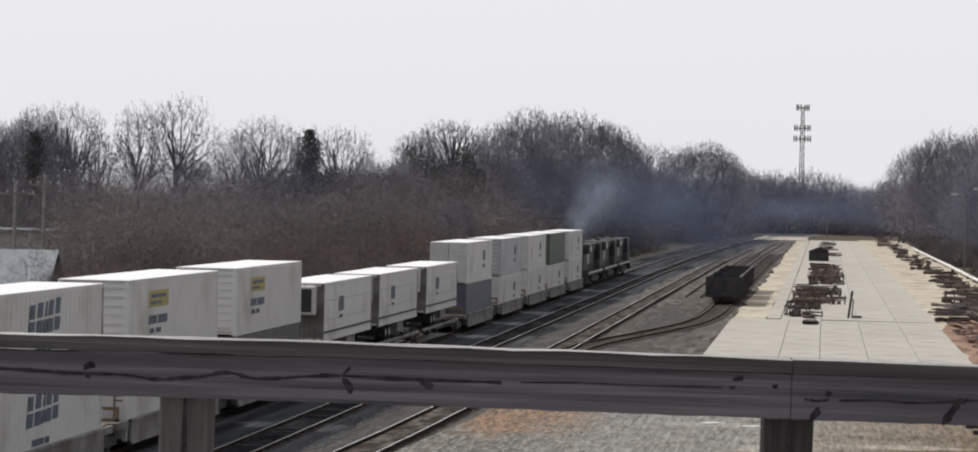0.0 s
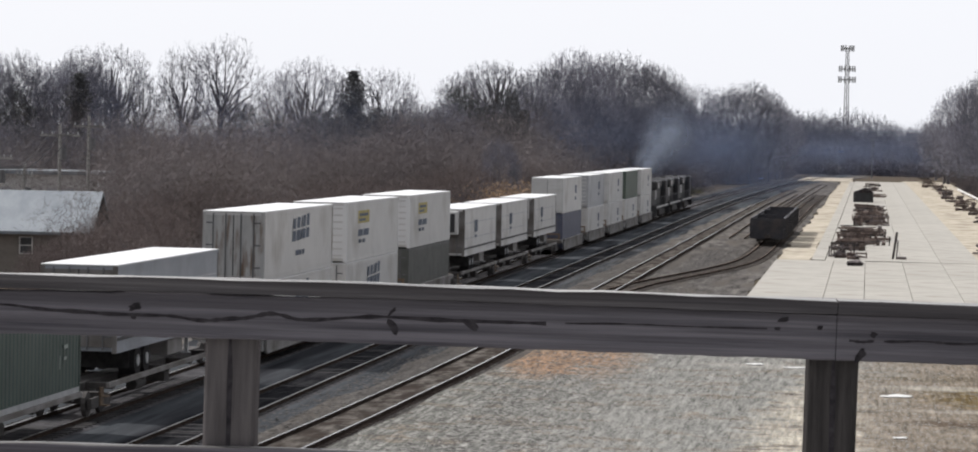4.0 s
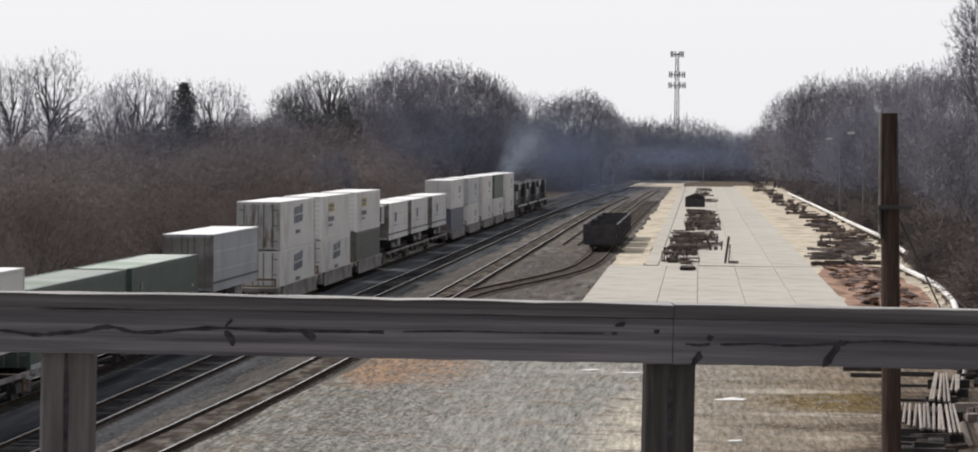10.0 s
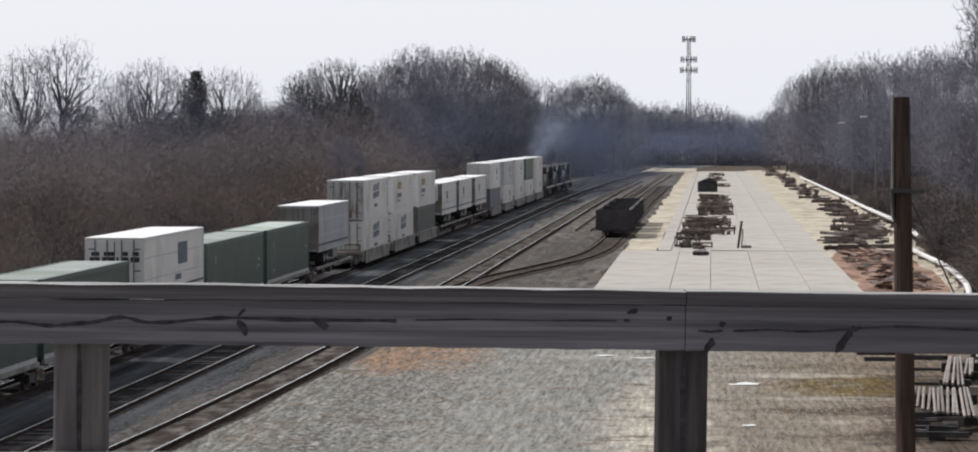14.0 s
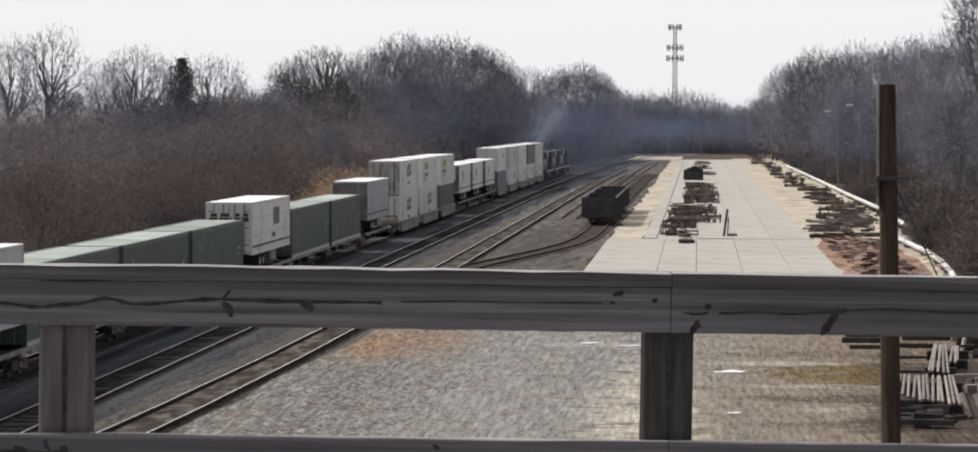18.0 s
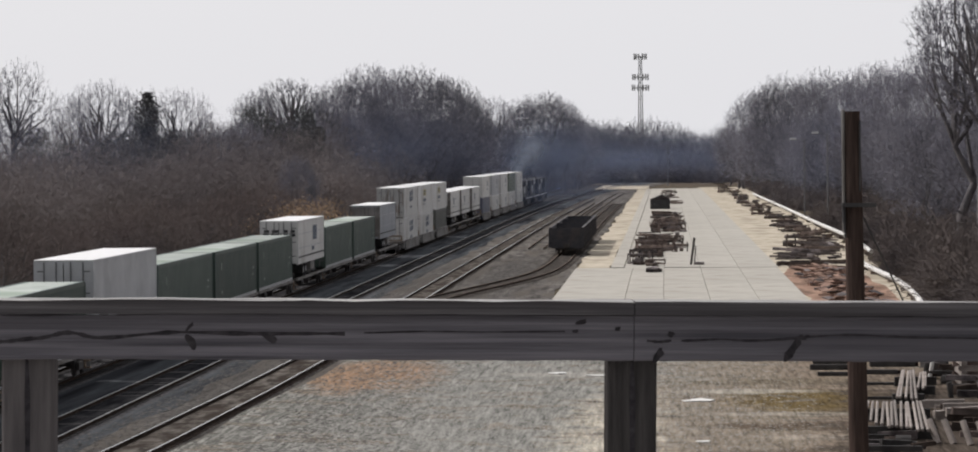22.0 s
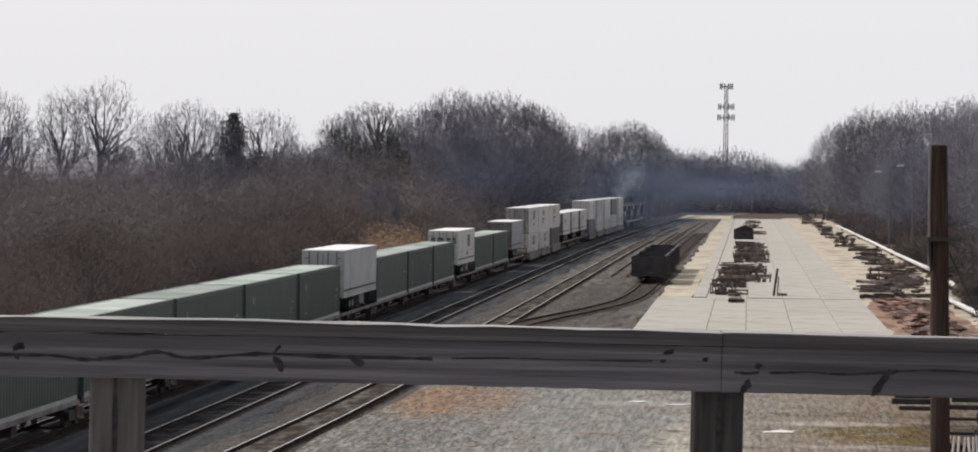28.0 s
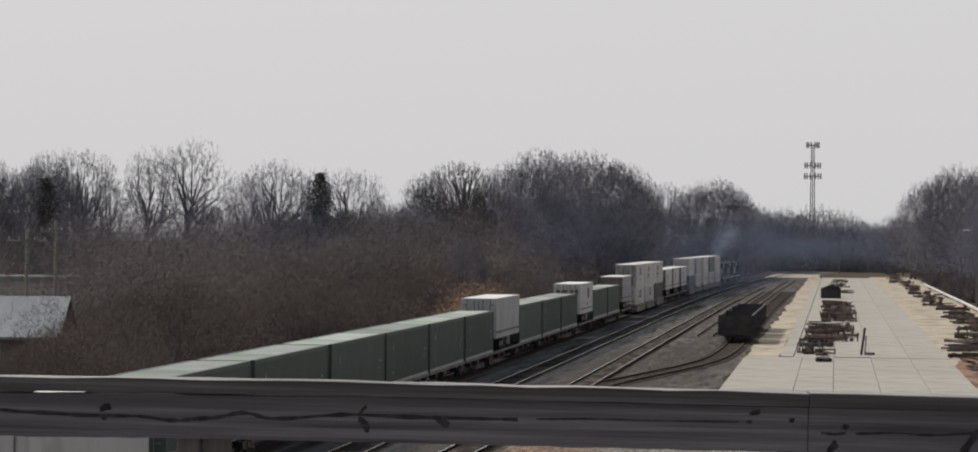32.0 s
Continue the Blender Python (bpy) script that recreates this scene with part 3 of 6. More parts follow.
def railway(name, pts, rail_mat, bed_mat, label, ties_from=-1e9, ties_to=1e9, bed=True, tie_mat=None, half=1.3, fill=None):
    t = thing(name, label, "railway track", kind="structure")
    if bed:
        part("ballast_bed", line_mesh(pts, 0, (half + 0.3, half - 0.1), GROUND, -0.15), bed_mat, t, "dark crushed stone bed")
    if fill:
        part("track_fill", line_mesh([p for p in pts if 60 <= p[1] <= 800], 0, (0.69, 0.66), -0.16, -0.122), fill, t, "dirt and oil between the rails")
    for s in (-1, 1):
        rail = part("rail", line_mesh(pts, s * 0.755, (0.036, 0.034), -0.15, 0.0), M_RAILSIDE, t, "rail with a worn bright head")
        rail.data.materials.append(rail_mat)
        for f in rail.data.polygons:
            if f.normal.z > 0.7:
                f.material_index = 1
    bm = bmesh.new()
    rng = random.Random(len(pts))
    for (xa, ya), (xb, yb) in zip(pts, pts[1:]):
        d = math.hypot(xb - xa, yb - ya)
        if yb < ties_from or ya > ties_to:
            continue
        n = max(1, int(d / 0.56))
        ang = math.atan2(-(xb - xa), yb - ya)
        for i in range(n):
            f = (i + 0.5) / n
            m = Matrix.Translation((xa + (xb - xa) * f, ya + (yb - ya) * f, -0.13)) @ Matrix.Rotation(ang + rng.uniform(-0.02, 0.02), 4, "Z")
            add_box(bm, -half + rng.uniform(-0.06, 0.06), half, -0.115, 0.115, -0.06, rng.uniform(-0.01, 0.012), m)
    tagged(part("sleepers", bm, tie_mat or M_TIE, t, "weathered timber sleepers"), kind="stuff")
    return t


YS = [-60, -20, 20, 60] + list(range(80, 400, 20)) + list(range(400, 1010, 30))
T1, T2, T3 = -25.9, -21.05, -16.15


def third(y):
    return T3 + 0.7 * shift(y) - 0.00023 * max(0.0, 160.0 - y) ** 2


railway("train_track", [(T1 + shift(y), y) for y in YS], M_DULLRAIL, M_OILED, "main railway track under the moving train", 60, 420, tie_mat=M_BLACKTIE, fill=M_OILED)
railway("middle_track", [(T2 + shift(y), y) for y in YS], M_DULLRAIL, M_OILED, "empty railway track on dark oily ballast", 60, 420, tie_mat=M_BLACKTIE, half=0.95, fill=M_OILFILL)
railway("yard_track", [(third(y), y) for y in YS if y < 620], M_RAIL, M_BALLAST, "yard track with bright rails on grey ballast", 60, 330, half=0.98, fill=M_DIRTFILL)


def smooth_line(ctrl, n=8):
    out = []
    for i in range(len(ctrl) - 1):
        p = [Vector(ctrl[max(0, min(len(ctrl) - 1, i + k))]) for k in (-1, 0, 1, 2)]
        for j in range(n):
            f = j / n
            out.append(tuple(0.5 * ((2 * p[1]) + (p[2] - p[0]) * f + (2 * p[0] - 5 * p[1] + 4 * p[2] - p[3]) * f * f + (3 * p[1] - p[0] - 3 * p[2] + p[3]) * f ** 3)))
    return out + [tuple(ctrl[-1])]


railway("siding", smooth_line([(-16.1, 168), (-15.6, 184), (-14.6, 199), (-12.6, 214), (-10.6, 229), (-9.45, 243), (-9.0, 262), (-8.95, 300), (-8.95, 420), (-8.5, 560)]), M_RUSTRAIL, M_CINDER, "rusty siding curving to the parked gondolas", 160, 560, bed=False, tie_mat=M_GREYTIE)
for k, (y0, y1) in enumerate(((300, 560), (420, 700))):
    railway("weedy_track", [(-12.6 + k * 0.9 + 0.5 * shift(y), y) for y in range(y0, y1 + 1, 20)], M_RUSTRAIL, M_CINDER, "disused rusty track in the cinders", bed=False, ties_to=-1e8)


def slabs(name, cols, y0, y1, step, label, seed, joint=0.018):
    """A pavement of cast slabs: strips in x, cut every step metres, with open joints."""
    t = thing(name, label, "pavement", kind="structure")
    rng = random.Random(seed)
    shapes = {}
    for xa, xb in cols:
        y = y0 + rng.uniform(0, 1.5)
        while y < y1:
            yb = min(y + step, y1)
            key = (round(xb - xa, 2), round(yb - y, 2))
            if key not in shapes:
                w, d = key
                bm = bmesh.new()
                e, ey = joint, 0.005
                vs = [bm.verts.new(v) for v in ((e * 0.6, 0.003, -0.2), (w - e * 0.6, 0.003, -0.2), (w - e * 0.6, d - 0.003, -0.2), (e * 0.6, d - 0.003, -0.2), (e, ey, 0), (w - e, ey, 0), (w - e, d - ey, 0), (e, d - ey, 0))]
                for f in ((4, 5, 6, 7), (0, 1, 5, 4), (1, 2, 6, 5), (2, 3, 7, 6), (3, 0, 4, 7)):
                    bm.faces.new([vs[i] for i in f])
                shapes[key] = mesh_of("slab", bm, M_CONCRETE)
            ob = new("slab", shapes[key])
            ob.parent = t
            ob.matrix_basis = pose(xa, y, -0.05 + rng.uniform(-0.003, 0.003), rng.uniform(-0.02, 0.02), rng.uniform(-0.05, 0.05), 0)
            y = yb
    return t


# ---- the wooden guard on the bridge ----
FENCE_TURN = 6.0
FENCE = Matrix.Rotation(radians(FENCE_TURN), 4, "Z") @ Matrix.Translation((0, 12.4, 8.77)) @ Matrix.Rotation(radians(0.83), 4, "Y") @ Matrix.Translation((0, 0, -8.77))
DECK_Z = 7.5


def sag(x):
    """How far the old boards have sunk west of the post."""
    return 0.011 * min(1.6, max(0.0, -1.1 - x))


def rough_board(x0, x1, y0, y1, z0, z1, seed, n=26, amount=0.003, b=0.006, gaps=()):
    """A sawn board along x with slightly wandering edges; gaps are stretches where its upper edge is worn down."""
    rng = random.Random(seed)
    bm = bmesh.new()
    rings = []
    for i in range(n + 1):
        x = x0 + (x1 - x0) * i / n
        j = [rng.uniform(-amount, amount) - sag(x) for _ in range(4)]
        if any(p < x < q for p, q in gaps):
            j[1], j[2] = j[1] - 0.009, j[2] - 0.009
        rings.append([bm.verts.new(v) for v in ((x, y0 + b, z0 + j[0]), (x, y0, z0 + b + j[0]), (x, y0, z1 - b + j[1]), (x, y0 + b, z1 + j[1]), (x, y1 - b, z1 + j[2]), (x, y1, z1 - b + j[2]), (x, y1, z0 + b + j[3]), (x, y1 - b, z0 + j[3]))])
    for a, c in zip(rings, rings[1:]):
        for i in range(8):
            k = (i + 1) % 8
            bm.faces.new((a[i], a[k], c[k], c[i]))
    bm.faces.new(rings[0])
    bm.faces.new(rings[-1][::-1])
    return bm


def crack(board, line, h, rng):
    """A dark drying crack along a plank's face, widening and narrowing as it wanders."""
    bm = bmesh.new()
    prev = None
    for (xa, za), (xb, zb) in zip(line, line[1:]):
        for i in range(6):
            f = i / 6
            e = f * f * (3 - 2 * f)
            w = h * rng.uniform(0.55, 1.25)
            x = xa + (xb - xa) * f
            cur = [bm.verts.new((x, -0.0462, za + (zb - za) * e + o * w - sag(x) * 0.5)) for o in (-1, 1)]
            if prev:
                bm.faces.new((prev[0], cur[0], cur[1], prev[1]))
            prev = cur
    part("crack", bm, M_KNOT, board, "dark drying crack")


def wooden_guard():
    t = thing("bridge_guard_rail", "weathered grey timber guard rail along the bridge's edge", "guard rail", m=FENCE)
    half = 2.455
    joints = [1.197 - 4 * half, 1.197 - 2 * half, 1.197, 1.197 + 2 * half, 1.197 + 4 * half]
    for n, (a, b) in enumerate(zip(joints, joints[1:])):
        a, b = a + 0.0015, b - 0.0015
        cap = part("cap_board", rough_board(a, b, -0.07, 0.10, 8.742, 8.798, 31 + n, b=0.0015), M_CAP, t, "flat cap board, its worn bleached top brightened as if sunlit")
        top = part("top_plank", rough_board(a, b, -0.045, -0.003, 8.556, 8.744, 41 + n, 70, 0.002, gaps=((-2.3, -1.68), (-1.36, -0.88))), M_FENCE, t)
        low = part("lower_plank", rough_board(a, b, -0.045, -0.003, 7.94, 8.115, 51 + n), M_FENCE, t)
        # top faces take a paler wood: sunlight in the colour besides the bleaching
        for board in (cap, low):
            board.data.materials.append(M_LITTOP_POLE)
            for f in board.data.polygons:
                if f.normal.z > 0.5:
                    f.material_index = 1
        rng = random.Random(60 + n)
        if n in (0, 3):
            crack(top, [(a + 0.05 + (b - a - 0.1) * q / 9, 8.65 + rng.uniform(-0.02, 0.02)) for q in range(10)], 0.005, rng)
            crack(low, [(a + 0.05 + (b - a - 0.1) * q / 9, 8.045 + rng.uniform(-0.015, 0.015)) for q in range(10)], 0.004, rng)
    tops = [o for o in t.children if o.name.startswith("top_plank")]
    lows = [o for o in t.children if o.name.startswith("lower_plank")]
    rng = random.Random(64)
    # drying cracks: from knot to knot along the planks
    crack(tops[1], [(-3.65, 8.64), (-3.1, 8.66), (-2.6, 8.655), (-2.2, 8.668), (-1.95, 8.65), (-1.72, 8.642), (-1.52, 8.642), (-1.37, 8.627), (-1.22, 8.64), (-1.09, 8.664), (-0.97, 8.643), (-0.64, 8.667), (-0.36, 8.662), (0.1, 8.663)], 0.0085, rng)
    crack(tops[1], [(0.1, 8.667), (0.35, 8.673), (0.6, 8.672), (0.98, 8.675)], 0.0035, rng)
    crack(tops[2], [(1.39, 8.639), (1.55, 8.645), (1.67, 8.64), (2.07, 8.665), (2.4, 8.655), (3.0, 8.645), (3.5, 8.655)], 0.005, rng)
    crack(tops[2], [(1.25, 8.638), (1.3, 8.634), (1.36, 8.64)], 0.006, rng)
    crack(lows[1], [(-3.6, 8.06), (-2.7, 8.05), (-2.2, 8.055), (-1.87, 8.05), (-1.6, 8.045), (-1.37, 8.037), (-1.2, 8.04)], 0.007, rng)
    crack(lows[1], [(0.53, 8.02), (0.8, 8.022), (1.04, 8.022)], 0.003, rng)
    crack(lows[2], [(1.72, 7.985), (1.78, 7.992), (1.87, 7.972), (2.2, 7.97), (3.0, 7.975)], 0.004, rng)

    def knot(board, x, z, w, h, lean):
        bm = bmesh.new()
        jag = random.Random(round(x * 1000))
        vs = []
        for i in range(12):
            q, e = 2 * math.pi * i / 12, jag.uniform(0.65, 1.2)
            vs.append(bm.verts.new((x + e * (math.cos(q) * w * math.cos(lean) - math.sin(q) * h * math.sin(lean)), -0.0468, z + e * (math.cos(q) * w * math.sin(lean) + math.sin(q) * h * math.cos(lean)))))
        bm.faces.new(vs[::-1])
        part("knot", bm, M_KNOT, board)

    for x, z, w, h, lean in ((-0.605, 8.687, 0.032, 0.008, 0.85), (-0.597, 8.628, 0.046, 0.015, -1.0), (-0.28, 8.645, 0.035, 0.015, -0.5), (-1.648, 8.672, 0.032, 0.017, 0.3), (-1.652, 8.63, 0.014, 0.013, 0.0), (0.98, 8.713, 0.024, 0.013, 0.3), (0.96, 8.676, 0.014, 0.007, 0.1), (1.13, 8.687, 0.014, 0.009, 0.2)):
        knot(tops[1], x, z, w, h, lean)
    for x, z, w, h, lean in ((1.348, 8.665, 0.016, 0.014, 0.1), (1.295, 8.58, 0.036, 0.017, 0.8), (1.85, 8.61, 0.065, 0.019, 0.98), (1.895, 8.652, 0.022, 0.009, 0.5)):
        knot(tops[2], x, z, w, h, lean)
    for x, z, w, h, lean in ((-1.43, 8.05, 0.034, 0.01, -0.3), (-1.325, 8.068, 0.024, 0.011, -1.0), (-1.31, 8.015, 0.026, 0.008, -1.5), (-1.253, 8.054, 0.017, 0.015, 0.0), (-1.0, 8.0, 0.035, 0.006, 1.25), (-0.32, 8.023, 0.022, 0.009, 0.0), (-0.18, 8.025, 0.026, 0.008, 0.0), (0.25, 8.08, 0.018, 0.011, -0.6), (0.275, 8.01, 0.01, 0.008, 0.0), (1.055, 8.038, 0.02, 0.009, -1.1), (1.143, 8.04, 0.014, 0.009, 0.0)):
        knot(lows[1], x, z, w, h, lean)
    for x, z, w, h, lean in ((1.21, 8.02, 0.016, 0.011, 0.0), (1.525, 7.985, 0.012, 0.007, 0.4), (1.83, 7.965, 0.05, 0.014, -0.35)):
        knot(lows[2], x, z, w, h, lean)
    k = -3
    while k <= 3:
        x = 1.197 + k * half
        w = 0.1 if k != -1 else 0.105
        bm = bevel_box(x - w, x + w, 0.0, 0.2, DECK_Z - 0.25, 8.738, 0.012)
        # the post at k 0 has its shadow put into a darker wood colour
        post = part("post", bm, M_SHADEDPOST if k == 0 else M_POSTWOOD, t, "square sawn post coloured dark for its shade" if k == 0 else "square sawn grey post")
        split = bmesh.new()
        vs = [split.verts.new(v) for v in ((x + 0.0, -0.0012, DECK_Z), (x + 0.008, -0.0012, DECK_Z), (x + 0.012, -0.0012, 8.4), (x - 0.006, -0.0012, 8.7), (x - 0.012, -0.0012, 8.4))]
        split.faces.new(vs)
        part("crack", split, M_KNOT, post)
        k += 1


wooden_guard()


def bridge():
    t = thing("road_bridge", "concrete road bridge over the railway", "bridge", kind="structure", m=Matrix.Rotation(radians(FENCE_TURN), 4, "Z"))
    part("deck", boxes((-60, 60, -4.0, 12.75, DECK_Z - 0.35, DECK_Z - 0.0)), M_CONC_DECK, t)
    part("edge_beam", boxes((-60, 60, 12.3, 12.7, DECK_Z - 0.9, DECK_Z - 0.36)), M_CONC_DECK, t)
    part("edge_beam", boxes((-60, 60, -3.9, -3.5, DECK_Z - 0.9, DECK_Z - 0.36)), M_CONC_DECK, t)
    for x in (-33, -11, 11, 33):
        part("pier", boxes((x - 0.5, x + 0.5, -3.5, 12.2, GROUND - 0.2, DECK_Z - 0.36)), M_CONC_DECK, t)


bridge()


# ---- the train ----
SPEED = 9.15
SIDE = 1.3                       # half the width of a box
MOVING = []                      # (thing, its rear end's y at the start)


def bogie(parent, y, gauge=0.755):
    b = part("bogie", boxes((-1.05, -0.92, y - 1.25, y + 1.25, 0.28, 0.62), (0.92, 1.05, y - 1.25, y + 1.25, 0.28, 0.62), (-1.0, 1.0, y - 0.22, y + 0.22, 0.35, 0.75)), M_BOGIE, parent, "grimy cast iron bogie")
    for yy in (y - 0.88, y + 0.88):
        for s in (-1, 1):
            part("wheel", cylinder((s * 0.7, yy, 0.42), (s * 0.84, yy, 0.42), 0.42, n=14), M_BOGIE, b)


def mark(parent, name, quads, mat, side_x, label=""):
    """Flat painted shapes on a side wall: quads of (y, z) corners."""
    bm = bmesh.new()
    for q in quads:
        bm.faces.new([bm.verts.new((side_x, y, z)) for y, z in q])
    return part(name, bm, mat, parent, label)


def rect(y0, y1, z0, z1, lean=0.0):
    return ((y0, z0), (y1, z0), (y1 + lean, z1), (y0 + lean, z1))


def box_shell(t, length, h, wall, roof, end=None, rods=True, ribs=0, z0=0.0):
    """The box of a container or trailer in its parts, from y 0 to length and z z0 to z0 + h."""
    e = end or wall
    z1 = z0 + h
    part("body", bevel_box(-SIDE + 0.02, SIDE - 0.02, 0.03, length - 0.03, z0 + 0.06, z1 - 0.05, 0.02), wall, t)
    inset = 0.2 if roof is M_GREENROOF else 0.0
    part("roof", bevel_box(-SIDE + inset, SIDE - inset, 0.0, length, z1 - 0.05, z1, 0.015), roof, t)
    if inset:
        for s in (-1, 1):
            part("roof_rail", boxes((s * (SIDE - 0.1) - 0.098, s * (SIDE - 0.1) + 0.098, 0.0, length, z1 - 0.05, z1 + 0.01)), wall, t, "dark green roof edge rail")
    for s in (-1, 1):
        part("bottom_rail", boxes((s * (SIDE - 0.05) - 0.05, s * (SIDE - 0.05) + 0.05, 0.0, length, z0, z0 + 0.17)), M_GALV if ribs > 30 else wall, t)
        part("top_rail", boxes((s * (SIDE - 0.04) - 0.045, s * (SIDE - 0.04) + 0.045, 0.02, length - 0.02, z1 - 0.16, z1 - 0.052)), wall, t)
        for y in (0.06, length - 0.06):
            part("corner_post", boxes((s * (SIDE - 0.07) - 0.075, s * (SIDE - 0.07) + 0.075, y - 0.065, y + 0.065, z0, z1 - 0.052)), e, t)
    for s in (-1, 1):
        d = part("door", boxes((min(s * 0.02, s * 1.16), max(s * 0.02, s * 1.16), -0.02, 0.04, z0 + 0.2, z1 - 0.17)), e, t)
        if rods:
            for x in (0.32, 0.85):
                part("locking_rod", cylinder((s * x, -0.045, z0 + 0.1), (s * x, -0.045, z1 - 0.1), 0.03, n=6), M_MAST, d)
            for zz in (0.18, 0.5, 0.82):
                part("hinge", boxes((s * 1.02 - 0.13, s * 1.02 + 0.13, -0.035, -0.021, z0 + h * zz, z0 + h * zz + 0.06)), M_MAST, d)
    part("door_seal", boxes((-0.018, 0.018, -0.03, 0.02, z0 + 0.2, z1 - 0.17)), M_BLACK, t)
    if ribs:
        for s in (-1, 1):
            bm = bmesh.new()
            prev = None
            step = (length - 0.3) / ribs
            for i in range(ribs):
                y = 0.15 + step * i
                for f, o in ((0.0, 0.0), (0.18, 0.022), (0.5, 0.022), (0.68, 0.0)):
                    cur = [bm.verts.new((s * (SIDE - 0.018 + o), y + f * step, z)) for z in (z0 + 0.18, z1 - 0.17)]
                    if prev:
                        bm.faces.new((prev[0], cur[0], cur[1], prev[1]))
                    prev = cur
            part("corrugated_panel", bm, wall, t, "pressed vertical ribs")


def door_panels(t, h, z0, mat):
    """Pale horizontal hinge bars on a front end, seen in the gaps."""
    for k in range(8):
        part("door_bar", boxes((-1.1, 1.1, -0.05, -0.021, z0 + 0.3 + 0.32 * k, z0 + 0.38 + 0.32 * k)), mat, t)


def logo_block(t, y, z, s=1.0, mat=M_MARK):
    """A row of slanted dark blocks in two halves, with a smaller line below."""
    quads, a = [], y
    for w, low, top in ((0.66, 0.0, 0.86), (0.74, 0.02, 0.9), (0.3, 0.04, 0.92), (0.6, 0.06, 0.95), (0.66, 0.08, 1.0)):
        quads.append(rect(a, a + w * s, z + low * s, z + top * s * 0.46, 0.12))
        quads.append(rect(a + 0.14, a + 0.14 + w * s * 0.86, z + top * s * 0.54, z + top * s, 0.12))
        a += w * s + 0.13
    mark(t, "logo", quads, mat, SIDE + 0.008, "slanted dark blue lettering blocks")
    mark(t, "small_mark", [rect(y + 0.8, y + 2.2, z - 0.62, z - 0.4), rect(y + 2.4, y + 2.9, z - 0.62, z - 0.4)], mat, SIDE + 0.008)


def sign_block(t, y, z):
    mark(t, "yellow_sign", [rect(y, y + 3.4, z + 0.04, z + 0.66)], M_YELLOW, SIDE + 0.008, "yellow panel with dark lettering bars")
    for q in [rect(y + 0.4, y + 3.0, z + 0.38, z + 0.52), rect(y + 0.3, y + 2.2, z + 0.14, z + 0.26), rect(y, y + 1.4, z - 0.58, z - 0.26, 0.1), rect(y + 1.55, y + 3.2, z - 0.58, z - 0.26, 0.1), rect(y + 0.3, y + 1.0, z - 0.92, z - 0.74), rect(y + 1.4, y + 2.2, z - 0.92, z - 0.74)]:
        mark(t, "lettering_bar", [q], M_MARK, SIDE + 0.011)


def container(y0, z0, length=16.15, h=2.88, wall=M_WHITE, roof=M_ROOFWHITE, end=None, label="white steel shipping container on the train", style="", group="", ribs=0):
    t = thing("shipping_container", label, "container", group)
    box_shell(t, length, h, wall, roof, end, rods=style not in ("yellow", "square"), ribs=ribs)
    if style == "letters":
        logo_block(t, length * 0.38, 1.45, 1.15)
    elif style == "yellow":
        sign_block(t, length * 0.2, 1.75)
    elif style == "square":
        mark(t, "label_block", [rect(length * 0.62, length * 0.62 + 1.5, 1.5, 2.2), rect(length * 0.62, length * 0.62 + 1.3, 0.95, 1.2)], M_MARK, SIDE + 0.006)
    elif style == "number":
        for q in (rect(length * 0.12, length * 0.12 + 0.22, 1.9, 2.3), rect(length * 0.12, length * 0.12 + 0.5, 0.6, 0.72), rect(length * 0.88, length * 0.88 + 0.45, 1.5, 1.62), rect(length * 0.88, length * 0.88 + 0.3, 1.15, 1.25), rect(length * 0.85, length * 0.85 + 0.1, 0.9, 1.3)):
            mark(t, "number_bar", [q], M_GREENROOF, SIDE + 0.04, "pale stencilled bar")
    if style in ("yellow", "square"):
        door_panels(t, h, 0, M_WHITE)
    MOVING.append((t, y0, z0))
    return t


